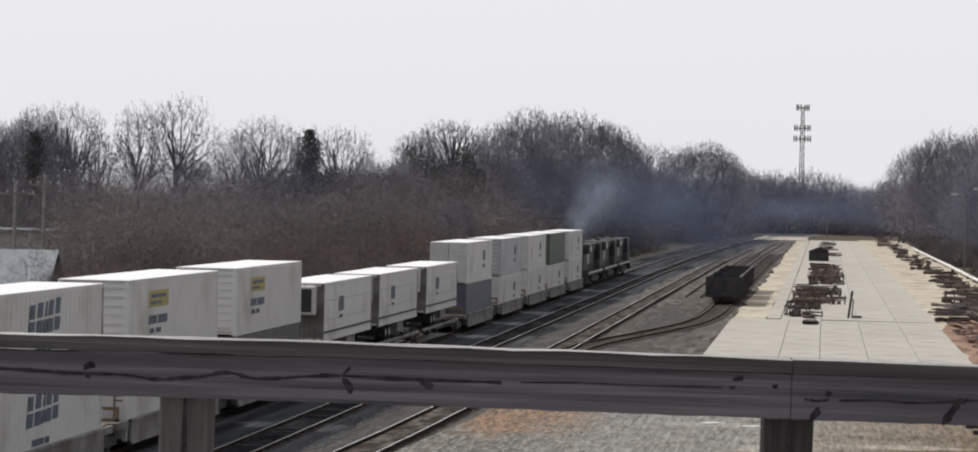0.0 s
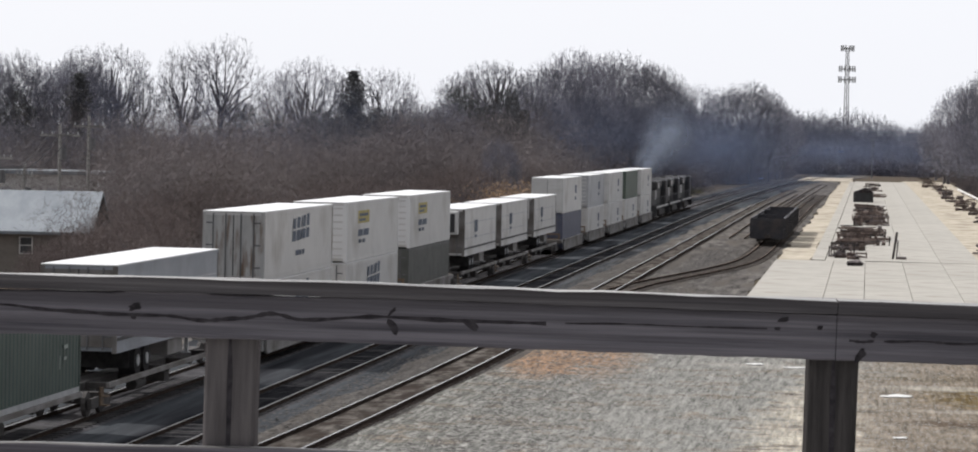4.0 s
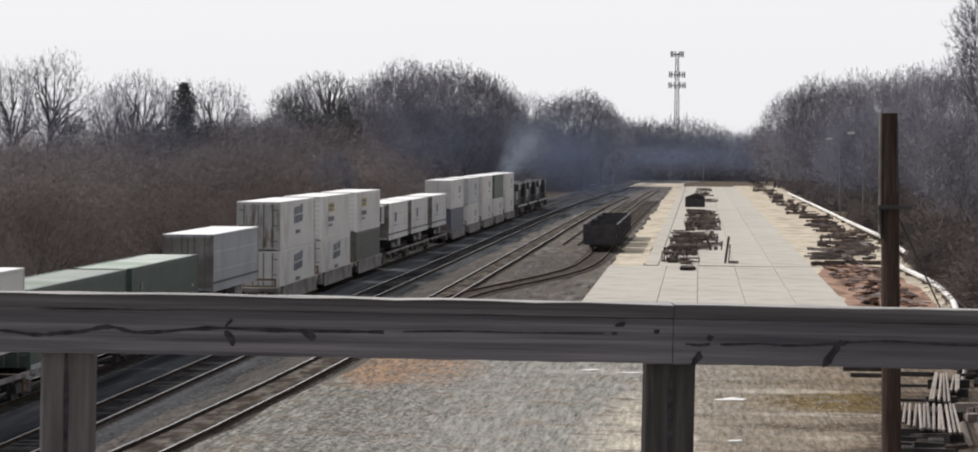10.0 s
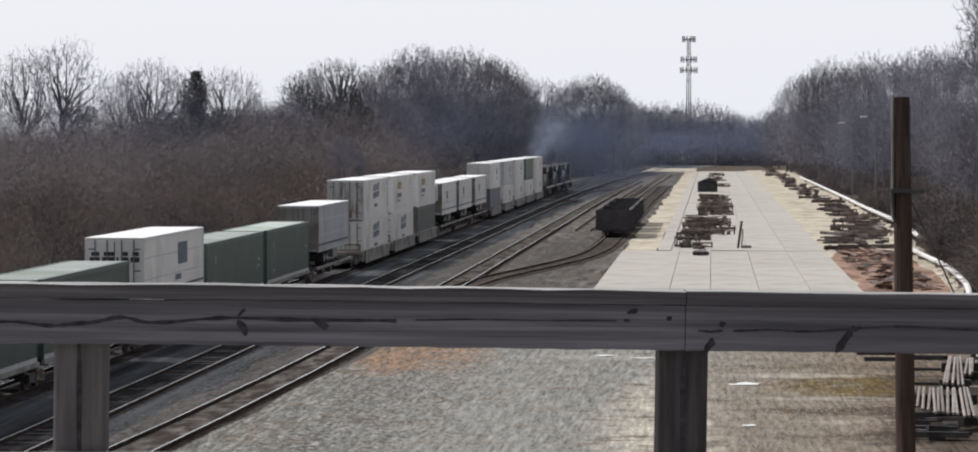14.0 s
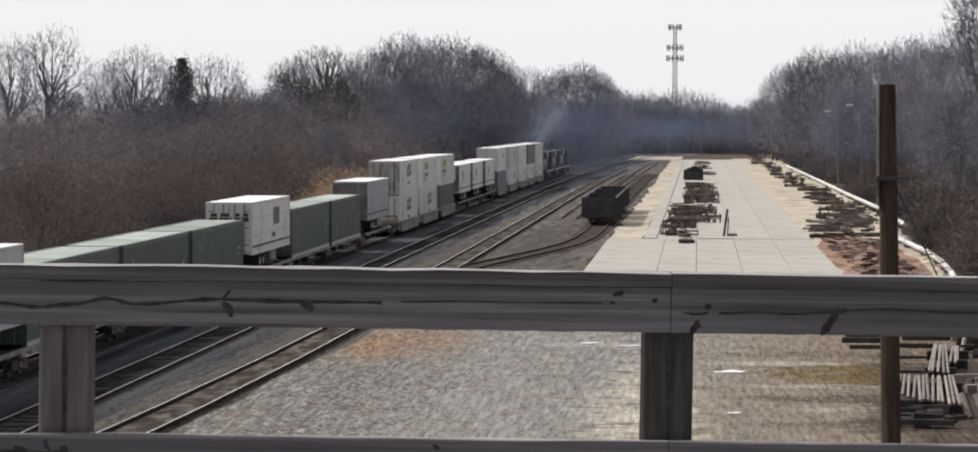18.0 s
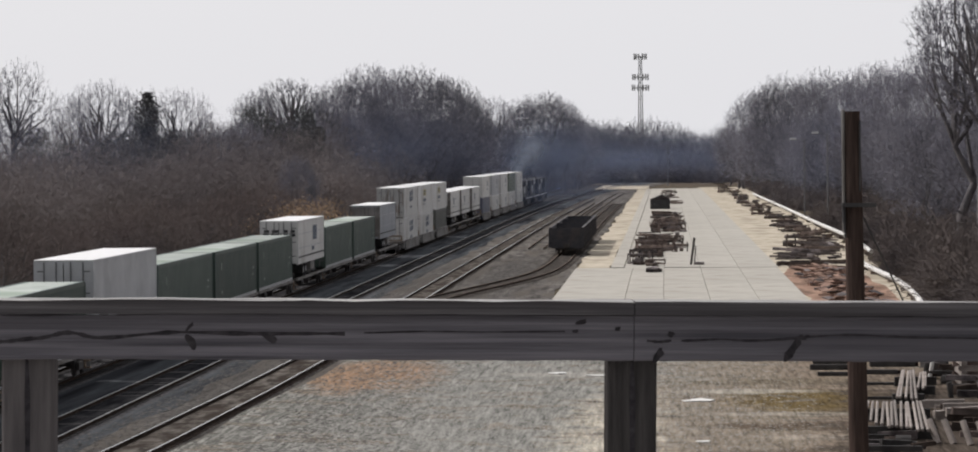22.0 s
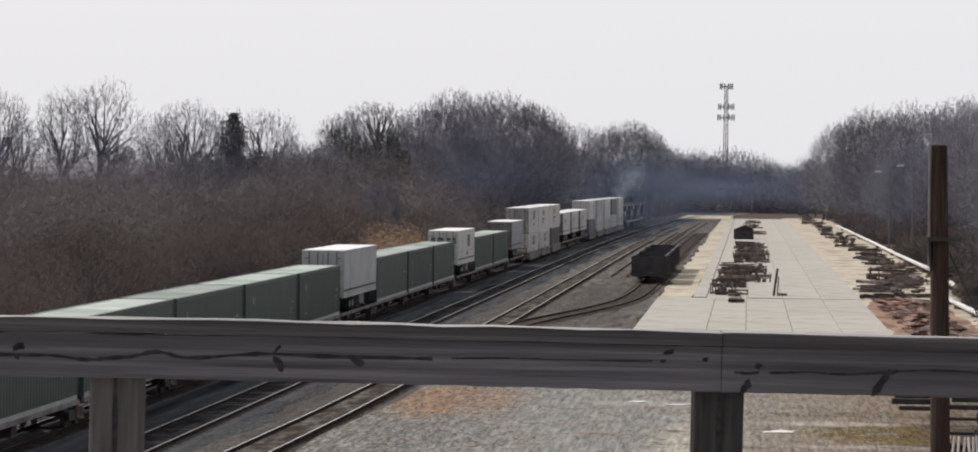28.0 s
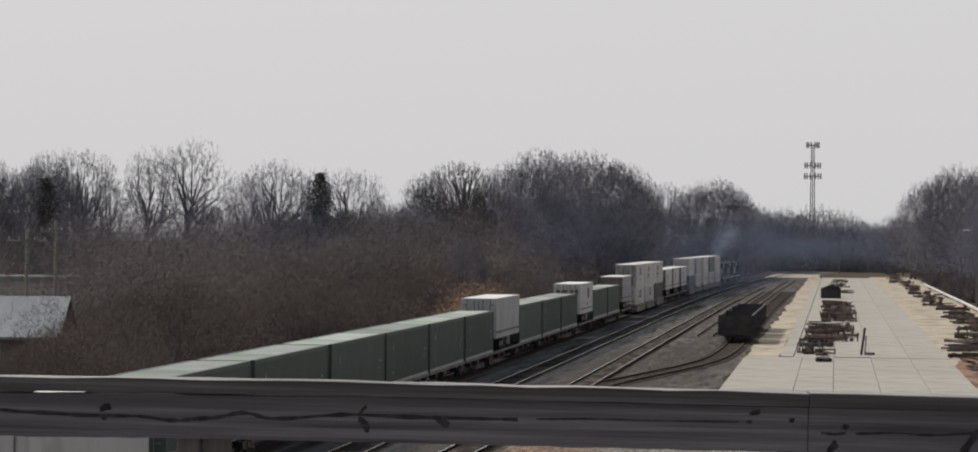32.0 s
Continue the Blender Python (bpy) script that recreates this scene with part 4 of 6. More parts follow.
def well_car(y0, length, label="grey articulated well car carrying stacked containers"):
    """A low car whose floor hangs between its bogies."""
    t = thing("well_car", label, "rail car", "articulated train cars")
    for s in (-1, 1):
        part("side_sill", boxes((s * 1.4 - 0.05, s * 1.4 + 0.05, 0.3, length - 0.3, 0.3, 1.12), (s * 1.4 - 0.09, s * 1.4 + 0.09, 0.3, length - 0.3, 1.04, 1.14), (s * 1.4 - 0.09, s * 1.4 + 0.09, 0.3, length - 0.3, 0.26, 0.34)), M_CARGREY, t, "dusty grey side sill")
    part("floor", boxes((-1.35, 1.35, 0.3, length - 0.3, 0.26, 0.33)), M_BOGIE, t)
    for y, o in ((0.3, -1), (length - 0.3, 1)):
        part("end_platform", boxes((-1.35, 1.35, min(y, y + o * 1.7), max(y, y + o * 1.7), 0.85, 1.1)), M_CARGREY, t)
        part("coupling_beam", boxes((-0.35, 0.35, min(y, y + o * 2.0), max(y, y + o * 2.0), 0.5, 0.84)), M_BOGIE, t)
    bogie(t, -1.55)
    part("walkway_grating", boxes((-1.2, 1.2, length - 0.2, length + 1.3, 1.11, 1.16)), M_CARBROWN, t, "brown end walkway")
    part("end_frame", boxes((-1.15, 1.15, -0.5, -0.38, 1.5, 1.62), (-1.15, -1.03, -0.5, -0.38, 1.11, 1.5), (1.03, 1.15, -0.5, -0.38, 1.11, 1.5), (-1.15, 1.15, -0.5, -0.38, 1.11, 1.2)), M_CARBROWN, t, "tan end railing")
    part("ladder", boxes(*[(1.2, 1.24, length - 0.1, length + 0.4, 0.5 + 0.3 * k, 0.54 + 0.3 * k) for k in range(5)]), M_GALV, t)
    MOVING.append((t, y0, 0.0))
    return t


def spine_car(y0, length, label="black spine car with a pale side rail"):
    t = thing("spine_car", label, "rail car", "articulated train cars")
    part("centre_sill", boxes((-0.35, 0.35, -0.6, length + 0.3, 0.62, 1.02)), M_BOGIE, t)
    for s in (-1, 1):
        part("side_rail", boxes((s * 1.3 - 0.06, s * 1.3 + 0.06, 0.2, length - 0.2, 0.9, 1.06)), M_CARGREY, t, "dusty pale side rail")
    for f in (0.06, 0.3, 0.5, 0.7, 0.94):
        part("cross_bearer", boxes((-1.28, 1.28, length * f - 0.15, length * f + 0.15, 0.8, 1.0)), M_BOGIE, t)
    part("brake_valve", boxes((-0.7, 0.9, length * 0.55, length * 0.55 + 0.8, 0.35, 0.7)), M_BOGIE, t)
    part("air_tank", cylinder((0.8, length * 0.3, 0.58), (0.8, length * 0.3 + 1.4, 0.58), 0.2), M_BOGIE, t)
    bogie(t, 0.3)
    part("steps", boxes((1.05, 1.3, 0.1, 0.5, 0.3, 0.34), (1.05, 1.3, 0.1, 0.5, 0.6, 0.64), (1.05, 1.09, 0.1, 0.5, 0.3, 0.9)), M_CARBROWN, t)
    MOVING.append((t, y0, 0.0))
    return t


def trailer(y0, length=16.0, wall=M_WHITE, end=None, label="white semi-trailer riding on a spine car", cooler=False, letters=False, style=""):
    """A road trailer: its box, tandem wheels towards the rear, landing legs, and a cooling unit if it has one."""
    t = thing("semi_trailer", label, "trailer", "trailers on the train")
    box_shell(t, length, 2.95, wall, M_ROOFWHITE, end, z0=0.95)
    part("skirt_rail", boxes((SIDE - 0.01, SIDE + 0.012, 0.2, length - 0.2, 1.36, 1.47)), M_DARKSTEEL, t, "dark rub rail")
    for zz in (2.0, 2.95):
        part("side_seam", boxes((SIDE - 0.022, SIDE - 0.014, 0.3, length - 0.3, zz, zz + 0.05)), M_GREYWHITE, t)
    under = part("slider_frame", boxes((-0.55, 0.55, 2.6, 5.6, 0.7, 0.95)), M_BOGIE, t)
    for y in (3.4, 4.7):
        part("axle", cylinder((-1.1, y, 0.5), (1.1, y, 0.5), 0.07), M_BOGIE, under)
        for s in (-1, 1):
            w = part("tyre", cylinder((s * 0.65, y, 0.5), (s * 1.22, y, 0.5), 0.5, n=18), M_RUBBER, t)
            part("hub", cylinder((s * 1.2, y, 0.5), (s * 1.25, y, 0.5), 0.2, n=10), M_GALV, w)
    for s in (-1, 1):
        part("landing_leg", boxes((s * 0.8 - 0.06, s * 0.8 + 0.06, length - 3.2, length - 3.05, 0.15, 0.95), (s * 0.8 - 0.15, s * 0.8 + 0.15, length - 3.3, length - 2.95, 0.12, 0.16)), M_GALV, t)
    part("tool_box", bevel_box(0.5, 1.22, length * 0.5, length * 0.5 + 2.3, 0.35, 0.92, 0.03), M_CARGREY, t)
    part("mud_guard", boxes((-1.2, 1.2, 2.2, 2.24, 0.3, 0.95)), M_RUBBER, t)
    if cooler:
        u = part("cooling_unit", bevel_box(-0.95, 0.95, -0.5, -0.03, 2.3, 3.75, 0.06), M_WHITE, t, "white cooling unit with a dark grille")
        part("grille", boxes((-0.75, 0.75, -0.53, -0.495, 2.45, 3.6)), M_BLACK, u)
        mark(t, "label_block", [rect(length * 0.3, length * 0.3 + 1.5, 2.35, 3.1), rect(length * 0.3 + 0.2, length * 0.3 + 1.2, 2.0, 2.15)], M_MARK, SIDE + 0.006)
    if style == "square":
        mark(t, "label_block", [rect(length * 0.55, length * 0.55 + 2.4, 2.4, 3.4), rect(length * 0.5, length * 0.5 + 1.5, 1.7, 1.95)], M_MARK, SIDE + 0.006)
    if letters:
        for k, (x0, x1) in enumerate(((-1.1, -0.65), (-0.55, 0.0), (0.08, 0.18), (0.28, 0.62), (0.7, 1.1))):
            part("lettering_bar", boxes((x0, x1, -0.03, -0.022, 2.75 + 0.02 * k, 3.05), (x0 + 0.08, x1 - 0.02, -0.03, -0.022, 3.1, 3.28)), M_BLACK, t, "bold black lettering bar")
    MOVING.append((t, y0, 1.0))
    return t


def locomotive(y0, label):
    """A hood locomotive: long hood, cab, radiator wings, walkways and two bogies."""
    t = thing("locomotive", label, "locomotive", "locomotives at the train's head")
    L = 22.3
    part("frame", boxes((-1.5, 1.5, 0.6, L - 0.6, 1.25, 1.6)), M_LOCO, t)
    part("fuel_tank", bevel_box(-1.35, 1.35, 8.0, 14.0, 0.35, 1.24, 0.15), M_BOGIE, t)
    part("long_hood", bevel_box(-0.85, 0.85, 1.4, 16.4, 1.6, 4.35, 0.12), M_LOCO, t)
    part("radiator", bevel_box(-1.45, 1.45, 1.8, 6.4, 3.5, 4.55, 0.15), M_LOCO, t)
    part("exhaust_stack", boxes((-0.3, 0.3, 9.0, 9.9, 4.35, 4.75)), M_BOGIE, t)
    part("dynamic_brake", bevel_box(-1.1, 1.1, 11.8, 14.6, 3.7, 4.5, 0.1), M_LOCO, t)
    cab = part("cab", bevel_box(-1.5, 1.5, 16.5, 19.2, 1.6, 4.5, 0.12), M_LOCO, t)
    for y in (16.46, 19.24):
        for s in (-0.8, 0.8):
            part("window", boxes((s - 0.4, s + 0.4, y - 0.015, y + 0.015, 3.3, 4.0)), M_WINDOW, cab)
    part("short_hood", bevel_box(-0.9, 0.9, 19.3, 21.4, 1.6, 3.4, 0.15), M_LOCO, t)
    for y in (0.45, L - 0.45):
        part("end_plate", boxes((-1.5, 1.5, y - 0.08, y + 0.08, 0.45, 1.7)), M_LOCO, t)
    part("white_stripe", boxes((1.5, 1.512, 0.7, L - 0.7, 1.42, 1.56), (-1.512, -1.5, 0.7, L - 0.7, 1.42, 1.56)), M_WHITE, t, "white sill stripe")
    for r in ((0.852, 0.862, 7.0, 8.2, 2.3, 3.6), (0.852, 0.862, 9.2, 9.9, 2.3, 3.4), (1.452, 1.462, 3.0, 5.0, 3.7, 4.3), (-0.6, 0.6, 1.375, 1.39, 2.2, 3.0)):
        part("emblem", boxes(r), M_WHITE, t, "white painted emblem block")
    for s in (-1, 1):
        bm = bmesh.new()
        for k in range(12):
            y = 1.2 + k * 1.4
            add_cylinder(bm, (s * 1.45, y, 1.6), (s * 1.45, y, 2.6), 0.025, n=5)
        add_cylinder(bm, (s * 1.45, 1.2, 2.6), (s * 1.45, 16.6, 2.6), 0.025, n=5)
        part("handrail", bm, M_MAST, t)
    for y in (4.2, L - 4.2):
        b = part("bogie", boxes((-1.15, -1.0, y - 2.3, y + 2.3, 0.35, 0.95), (1.0, 1.15, y - 2.3, y + 2.3, 0.35, 0.95)), M_BOGIE, t)
        for yy in (y - 1.8, y, y + 1.8):
            for s in (-1, 1):
                part("wheel", cylinder((s * 0.7, yy, 0.52), (s * 0.85, yy, 0.52), 0.52, n=14), M_BOGIE, b)
    MOVING.append((t, y0, 0.0))


locomotive(319.0, "black diesel locomotive with white stripe and emblem")
locomotive(343.0, "black diesel locomotive trailing exhaust smoke")
locomotive(367.0, "leading black diesel locomotive of the train")
# double stacks behind the locomotives
WELLS = "stacked containers in well cars"
for y, up, low in ((211, "A", "blue"), (233.5, "B", "w"), (255.5, "A", "w"), (275.5, "green", "w"), (297, "A", "w")):
    well_car(y - 0.1, 16.4)
    if low == "blue":
        container(y, 0.36, 16.15, 2.85, M_BLUE, M_BLUE, label="blue container under a white one", group=WELLS)
    else:
        container(y, 0.36, 16.15, 2.85, label="white container, lower of a stack", style="square", group=WELLS)
    if up == "green":
        container(y, 3.24, 16.15, 2.88, M_GREENBOX, M_ROOFWHITE, label="green container on top of a stack", group=WELLS)
    else:
        container(y, 3.24, 16.15, 2.88, M_WHITE if up == "A" else M_GREYWHITE, label="white container on top of a stack" if up == "A" else "greyed white container on top of a stack", style="square", group=WELLS)
# three cooled trailers
for y in (150.0, 169.0, 189.3):
    spine_car(y - 1.2, 18.0)
    trailer(y, 16.2, end=M_CARGREY, cooler=True, label="white refrigerated trailer with a rear cooling unit")
# the tall stacks with signs
for k, y in enumerate((87.0, 107.0, 127.1)):
    well_car(y - 0.1, 16.4)
    if k < 2:
        container(y, 0.36, 16.15, 2.85, label="white container with dark blue lettering", style="letters", group=WELLS, ribs=28)
    else:
        container(y, 0.36, 16.15, 2.85, M_OLIVE, M_OLIVE, label="olive-grey container under a white one", group=WELLS, ribs=30)
    container(y, 3.24, 16.15, 2.88, style="letters" if k == 0 else "yellow", end=M_DOORS if k == 0 else M_ROOFWHITE, label="white container with blue lettering on top of a stack" if k == 0 else "white container with a yellow sign on top", group=WELLS, ribs=28)
# a lone trailer
spine_car(61.0, 18.2)
trailer(62.2, 15.9, M_DULLWHITE, M_CARGREY, label="dull white trailer with grey rear doors")
GREENS = "green containers on spine cars"


def green(y0, y1, style="number"):
    spine_car(y0 - 0.3, y1 - y0 + 0.6)
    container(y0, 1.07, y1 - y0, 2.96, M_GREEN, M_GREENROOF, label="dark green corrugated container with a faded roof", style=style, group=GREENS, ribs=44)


green(39.9, 57.6)
green(19.7, 38.6)
spine_car(2.0, 17.6)
trailer(3.1, 15.6, label="white trailer with black lettering across its doors", letters=True, style="square")
for a, b in ((-17.0, -0.3), (-35.0, -18.0), (-54.0, -36.0)):
    green(a, b)
spine_car(-72.0, 18.0)
trailer(-70.8, 16.4, M_GREYWHITE, label="white trailer with a plain weathered side")
for a, b in ((-89.2, -72.6), (-107.4, -90.3), (-125.6, -108.3), (-144.2, -126.4), (-164.3, -145.2), (-181.6, -165.2)):
    green(a, b)
spine_car(-201.5, 17.6)
container(-201.0, 1.07, 16.5, 2.9, M_WHITE, M_ROOFWHITE, label="white corrugated container at the train's tail", group="", ribs=44)


# ---- trees and brush ----
def unit(v):
    return v / (np.linalg.norm(v, axis=-1, keepdims=True) + 1e-9)


def grow(rng, h, rx=0.42, low=0.3, counts=(6, 22, 90, 360, 1500), twigs=8, twig_len=0.022, twig_r=0.016, lobes=13, billow=0.2, pull=1.0, stout=1.0, up=0.1, forked=0.0):
    """A bare tree: a trunk, then ever finer limbs filling a billowing crown; each limb starts from the nearest coarser one inward and below."""
    cz, rz = (1 + low) / 2 * h, (1 - low) / 2 * h
    heads = unit(rng.normal(size=(lobes, 3)) + np.array([0, 0, 0.55]))
    reach = rng.uniform(0.55, 1.0, lobes)

    def crown_at(n, r0, r1):
        d = unit(rng.normal(size=(n, 3)) + np.array([0, 0, 0.3]))
        near = np.maximum(0.0, (d @ heads.T - 0.72) / 0.28) ** 0.5 * reach
        k = 1 - billow + billow * 1.25 * near.max(1)
        r = rng.uniform(r0 ** 2, r1 ** 2, n) ** 0.5 * k
        return np.stack([d[:, 0] * rx * h * r, d[:, 1] * rx * h * r, cz + rz * d[:, 2] * r], 1)

    s = stout * h
    sway = rng.normal(size=(3, 2)) * np.array([[0.006], [0.02], [0.03]]) * h
    f0 = forked or low * 0.8 + 0.02
    fork = np.array([[sway[0, 0], sway[0, 1], h * f0], [sway[1, 0], sway[1, 1], h * (f0 + 0.1)], [sway[2, 0], sway[2, 1], h * (f0 + 0.22)]])
    limbs = [(np.zeros(3), fork[0], 0.02 * s, 0.016 * s), (fork[0], fork[1], 0.016 * s, 0.012 * s), (fork[1], fork[2], 0.012 * s, 0.009 * s)]
    nodes, radii = fork, np.full(3, 0.0105 * s)
    span = ((0.3, 0.5), (0.45, 0.72), (0.5, 0.85), (0.5, 0.93), (0.62, 1.0))
    for lev, n in enumerate(counts):
        p = crown_at(n, *span[lev])
        inward = (0.45, 0.32, 0.2, 0.12, 0.07)[lev] * pull
        aim = p + (fork[1] - p) * inward - np.array([0, 0, rz * (0.3, 0.2, 0.13, 0.08, 0.05)[lev] * pull])
        j = ((aim[:, None, :] - nodes[None]) ** 2).sum(-1).argmin(1)
        r = radii[j] * rng.uniform(0.5, 0.75, n)
        gap = np.linalg.norm(p - nodes[j], axis=1)[:, None]
        mid = (nodes[j] + p) / 2 + rng.normal(size=(n, 3)) * 0.08 * gap - np.array([0, 0, 1.0]) * gap * 0.05
        for a, m, b, rr in zip(nodes[j], mid, p, r):
            limbs.append((a, m, rr, rr * 0.8))
            limbs.append((m, b, rr * 0.8, rr * 0.55))
        if lev < len(counts) - 1:
            nodes, radii = np.concatenate([nodes, mid, p]), np.concatenate([radii * 0.6, r * 0.8, r * 0.6])
        else:
            ends, par, start = p, unit(p - mid), mid
    k = len(ends) * twigs
    who = np.repeat(np.arange(len(ends)), twigs)
    base = start[who] + (ends - start)[who] * rng.uniform(0.15, 1.0, (k, 1))
    out = unit(ends[who] - np.array([0, 0, cz - rz * 0.4]))
    d = unit(out * 0.3 + par[who] * 0.3 + rng.normal(size=(k, 3)) * 0.55 + np.array([0, 0, up]))
    tip = base + d * twig_len * h * rng.uniform(0.45, 1.3, (k, 1))
    # its top twigs end at the height asked for
    f = h / np.percentile(tip[:, 2], 99.6)
    limbs = [(a * f, c * f, r0 * f, r1 * f) for a, c, r0, r1 in limbs]
    # the outermost twigs are the finest
    deep = 1 - np.clip(np.linalg.norm((tip - np.array([0, 0, cz])) / np.array([rx * h, rx * h, rz]), axis=1), 0, 1)
    return limbs, base * f, tip * f, twig_r * (0.75 + 3.2 * np.clip(deep - 0.08, 0, 0.4))


TREE_KINDS = {}


def tree_kind(name, seed, ivy=0, twig_mat=None, **kw):
    rng = np.random.default_rng(seed)
    limbs, base, tip, tw = grow(rng, 20.0, **kw)
    b, e = np.array([l[0] for l in limbs]), np.array([l[1] for l in limbs])
    r0, r1 = np.array([l[2] for l in limbs]), np.array([l[3] for l in limbs])
    thick = r0 > 0.05
    trunk = sticks(name + "_trunk", b[thick], e[thick], r0[thick], np.maximum(r1[thick], 0.02), M_BARK, 5)
    crown = blades(name + "_crown", np.concatenate([b[~thick], base]), np.concatenate([e[~thick] + (e[~thick] - b[~thick]) * 0.08, tip]), np.concatenate([np.maximum(r0[~thick] * 1.1, kw.get("twig_r", 0.016)), tw]), rng, twig_mat or M_TWIG)
    leaves = None
    if ivy:
        c = np.stack([rng.normal(size=ivy) * 0.75, rng.normal(size=ivy) * 0.75, rng.uniform(0.5, 19.2, ivy)], 1)
        c[:, :2] *= (0.75 + 0.35 * np.sin(c[:, 2:3] * 0.9) + 0.5 * (c[:, 2:3] < 9))
        leaves = leaf_mesh(name + "_ivy", c, 0.17, rng, M_IVY)
    TREE_KINDS[name] = (trunk, crown, leaves)


def evergreen_kind(name, seed, clumps=60, leaves=20000):
    """A leafy evergreen: a short trunk, limbs to rounded clumps, and small leaves over each clump."""
    rng = np.random.default_rng(seed)
    d = unit(rng.normal(size=(clumps, 3)) + np.array([0, 0, 0.3]))
    r = rng.uniform(0.3, 1.0, clumps)[:, None] ** 0.5
    c = d * r * np.array([6.6, 6.6, 7.6]) + np.array([0, 0, 10.6])
    size = rng.uniform(1.3, 2.6, clumps)
    c[:, 2] = np.minimum(c[:, 2], 20.0 - size)
    root = np.array([0, 0, 4.5])
    base = np.concatenate([[[0, 0, 0]], np.repeat(root[None], clumps, 0)])
    trunk = sticks(name + "_trunk", base, np.concatenate([[root], c]), np.concatenate([[0.4], np.full(clumps, 0.13)]), np.concatenate([[0.3], np.full(clumps, 0.04)]), M_BARK, 5)
    who = rng.integers(0, clumps, leaves)
    p = c[who] + unit(rng.normal(size=(leaves, 3)) + np.array([0, 0, 0.2])) * size[who][:, None] * rng.uniform(0.5, 1.0, (leaves, 1)) ** 0.5
    TREE_KINDS[name] = (trunk, None, leaf_mesh(name + "_leaves", p, 0.17, rng, M_EVERGREEN))


def tree(kind, x, y, h, turn, label, group="", wide=1.0, name="tree"):
    t = thing(name, label, "tree" if name == "tree" else "shrub", group, m=Matrix.Translation((x, y, GROUND - 0.1)) @ Matrix.Rotation(turn, 4, "Z") @ Matrix.Diagonal((wide * h / 20, wide * h / 20, h / 20, 1)))
    for nm, me in zip(("trunk", "crown", "leaves"), TREE_KINDS[kind]):
        if me:
            ob = new(nm, me)
            ob.parent = t
    return t


tree_kind("dense_a", 11, rx=0.35, low=0.1, counts=(7, 28, 110, 450, 2100), twigs=9, twig_r=0.019)
tree_kind("dense_b", 12, rx=0.38, low=0.1, counts=(7, 28, 110, 450, 2000), twigs=9, twig_r=0.019, billow=0.26, lobes=11)
tree_kind("dense_c", 23, rx=0.32, low=0.12, counts=(6, 26, 100, 420, 1900), twigs=9, twig_r=0.019, billow=0.3, lobes=10)
tree_kind("umbrella", 13, rx=0.31, low=0.56, counts=(8, 26, 80, 260, 900), twigs=9, twig_r=0.015, twig_len=0.02, stout=1.5, billow=0.12, forked=0.3)
tree_kind("open_a", 14, rx=0.3, low=0.36, counts=(6, 18, 54, 170, 760), twigs=8, twig_r=0.015, twig_len=0.02, billow=0.34, lobes=10, stout=1.5, forked=0.22)
tree_kind("open_b", 18, rx=0.3, low=0.4, counts=(9, 22, 66, 210, 760), twigs=8, twig_r=0.015, twig_len=0.02, billow=0.2, stout=1.35, forked=0.2)
tree_kind("far", 15, rx=0.38, low=0.06, counts=(5, 18, 60, 200, 640), twigs=8, twig_r=0.034, twig_len=0.024, billow=0.24)
tree_kind("far_b", 16, rx=0.42, low=0.06, counts=(5, 18, 60, 200, 600), twigs=8, twig_r=0.034, twig_len=0.024, billow=0.3, lobes=9)
tree_kind("ivied", 17, rx=0.16, low=0.2, counts=(5, 18, 60, 160), twigs=3, twig_r=0.022, twig_len=0.04, ivy=9000)
tree_kind("bush", 19, twig_mat=M_REDTWIG, rx=0.62, low=0.04, counts=(12, 50, 180, 600, 1700), twigs=7, twig_r=0.022, twig_len=0.04, billow=0.22, stout=0.6)
evergreen_kind("evergreen", 24)
W_LEFT, W_FAR, W_RIGHT = "wood west of the tracks", "wood at the yard's far end", "wood east of the yard"
L_BARE = "bare grey-brown deciduous tree with dense twigs"


def at(az, dist):
    return math.sin(radians(az)) * dist, math.cos(radians(az)) * dist


TREE_RNG = random.Random(909)


def stand(group, kind, az, el, d, wide=1.0, label=L_BARE):
    """A tree at a bearing and distance whose top rises to that elevation from the bridge."""
    x, y = at(az, d)
    return tree(kind, x, y, 9.75 + math.tan(radians(el + 0.045)) * d, TREE_RNG.uniform(0, 6.28), label, group, wide)


def row(group, kinds, az0, az1, n, dist, el, seed, label=L_BARE, wide=1.1, deep=30.0):
    """Trees between two bearings; distance and elevation run from the first bearing to the last."""
    rng = random.Random(seed)
    for i in range(n):
        f = (i + rng.uniform(0.15, 0.85)) / n
        d = dist[0] + (dist[1] - dist[0]) * f + rng.uniform(0, deep)
        e = el[0] + (el[1] - el[0]) * f
        x, y = at(az0 + (az1 - az0) * f, d)
        tree(rng.choice(kinds), x, y, (9.6 + math.tan(radians(e)) * d) * rng.uniform(0.9, 1.04), rng.uniform(0, 6.28), label, group, wide * rng.uniform(0.9, 1.15))


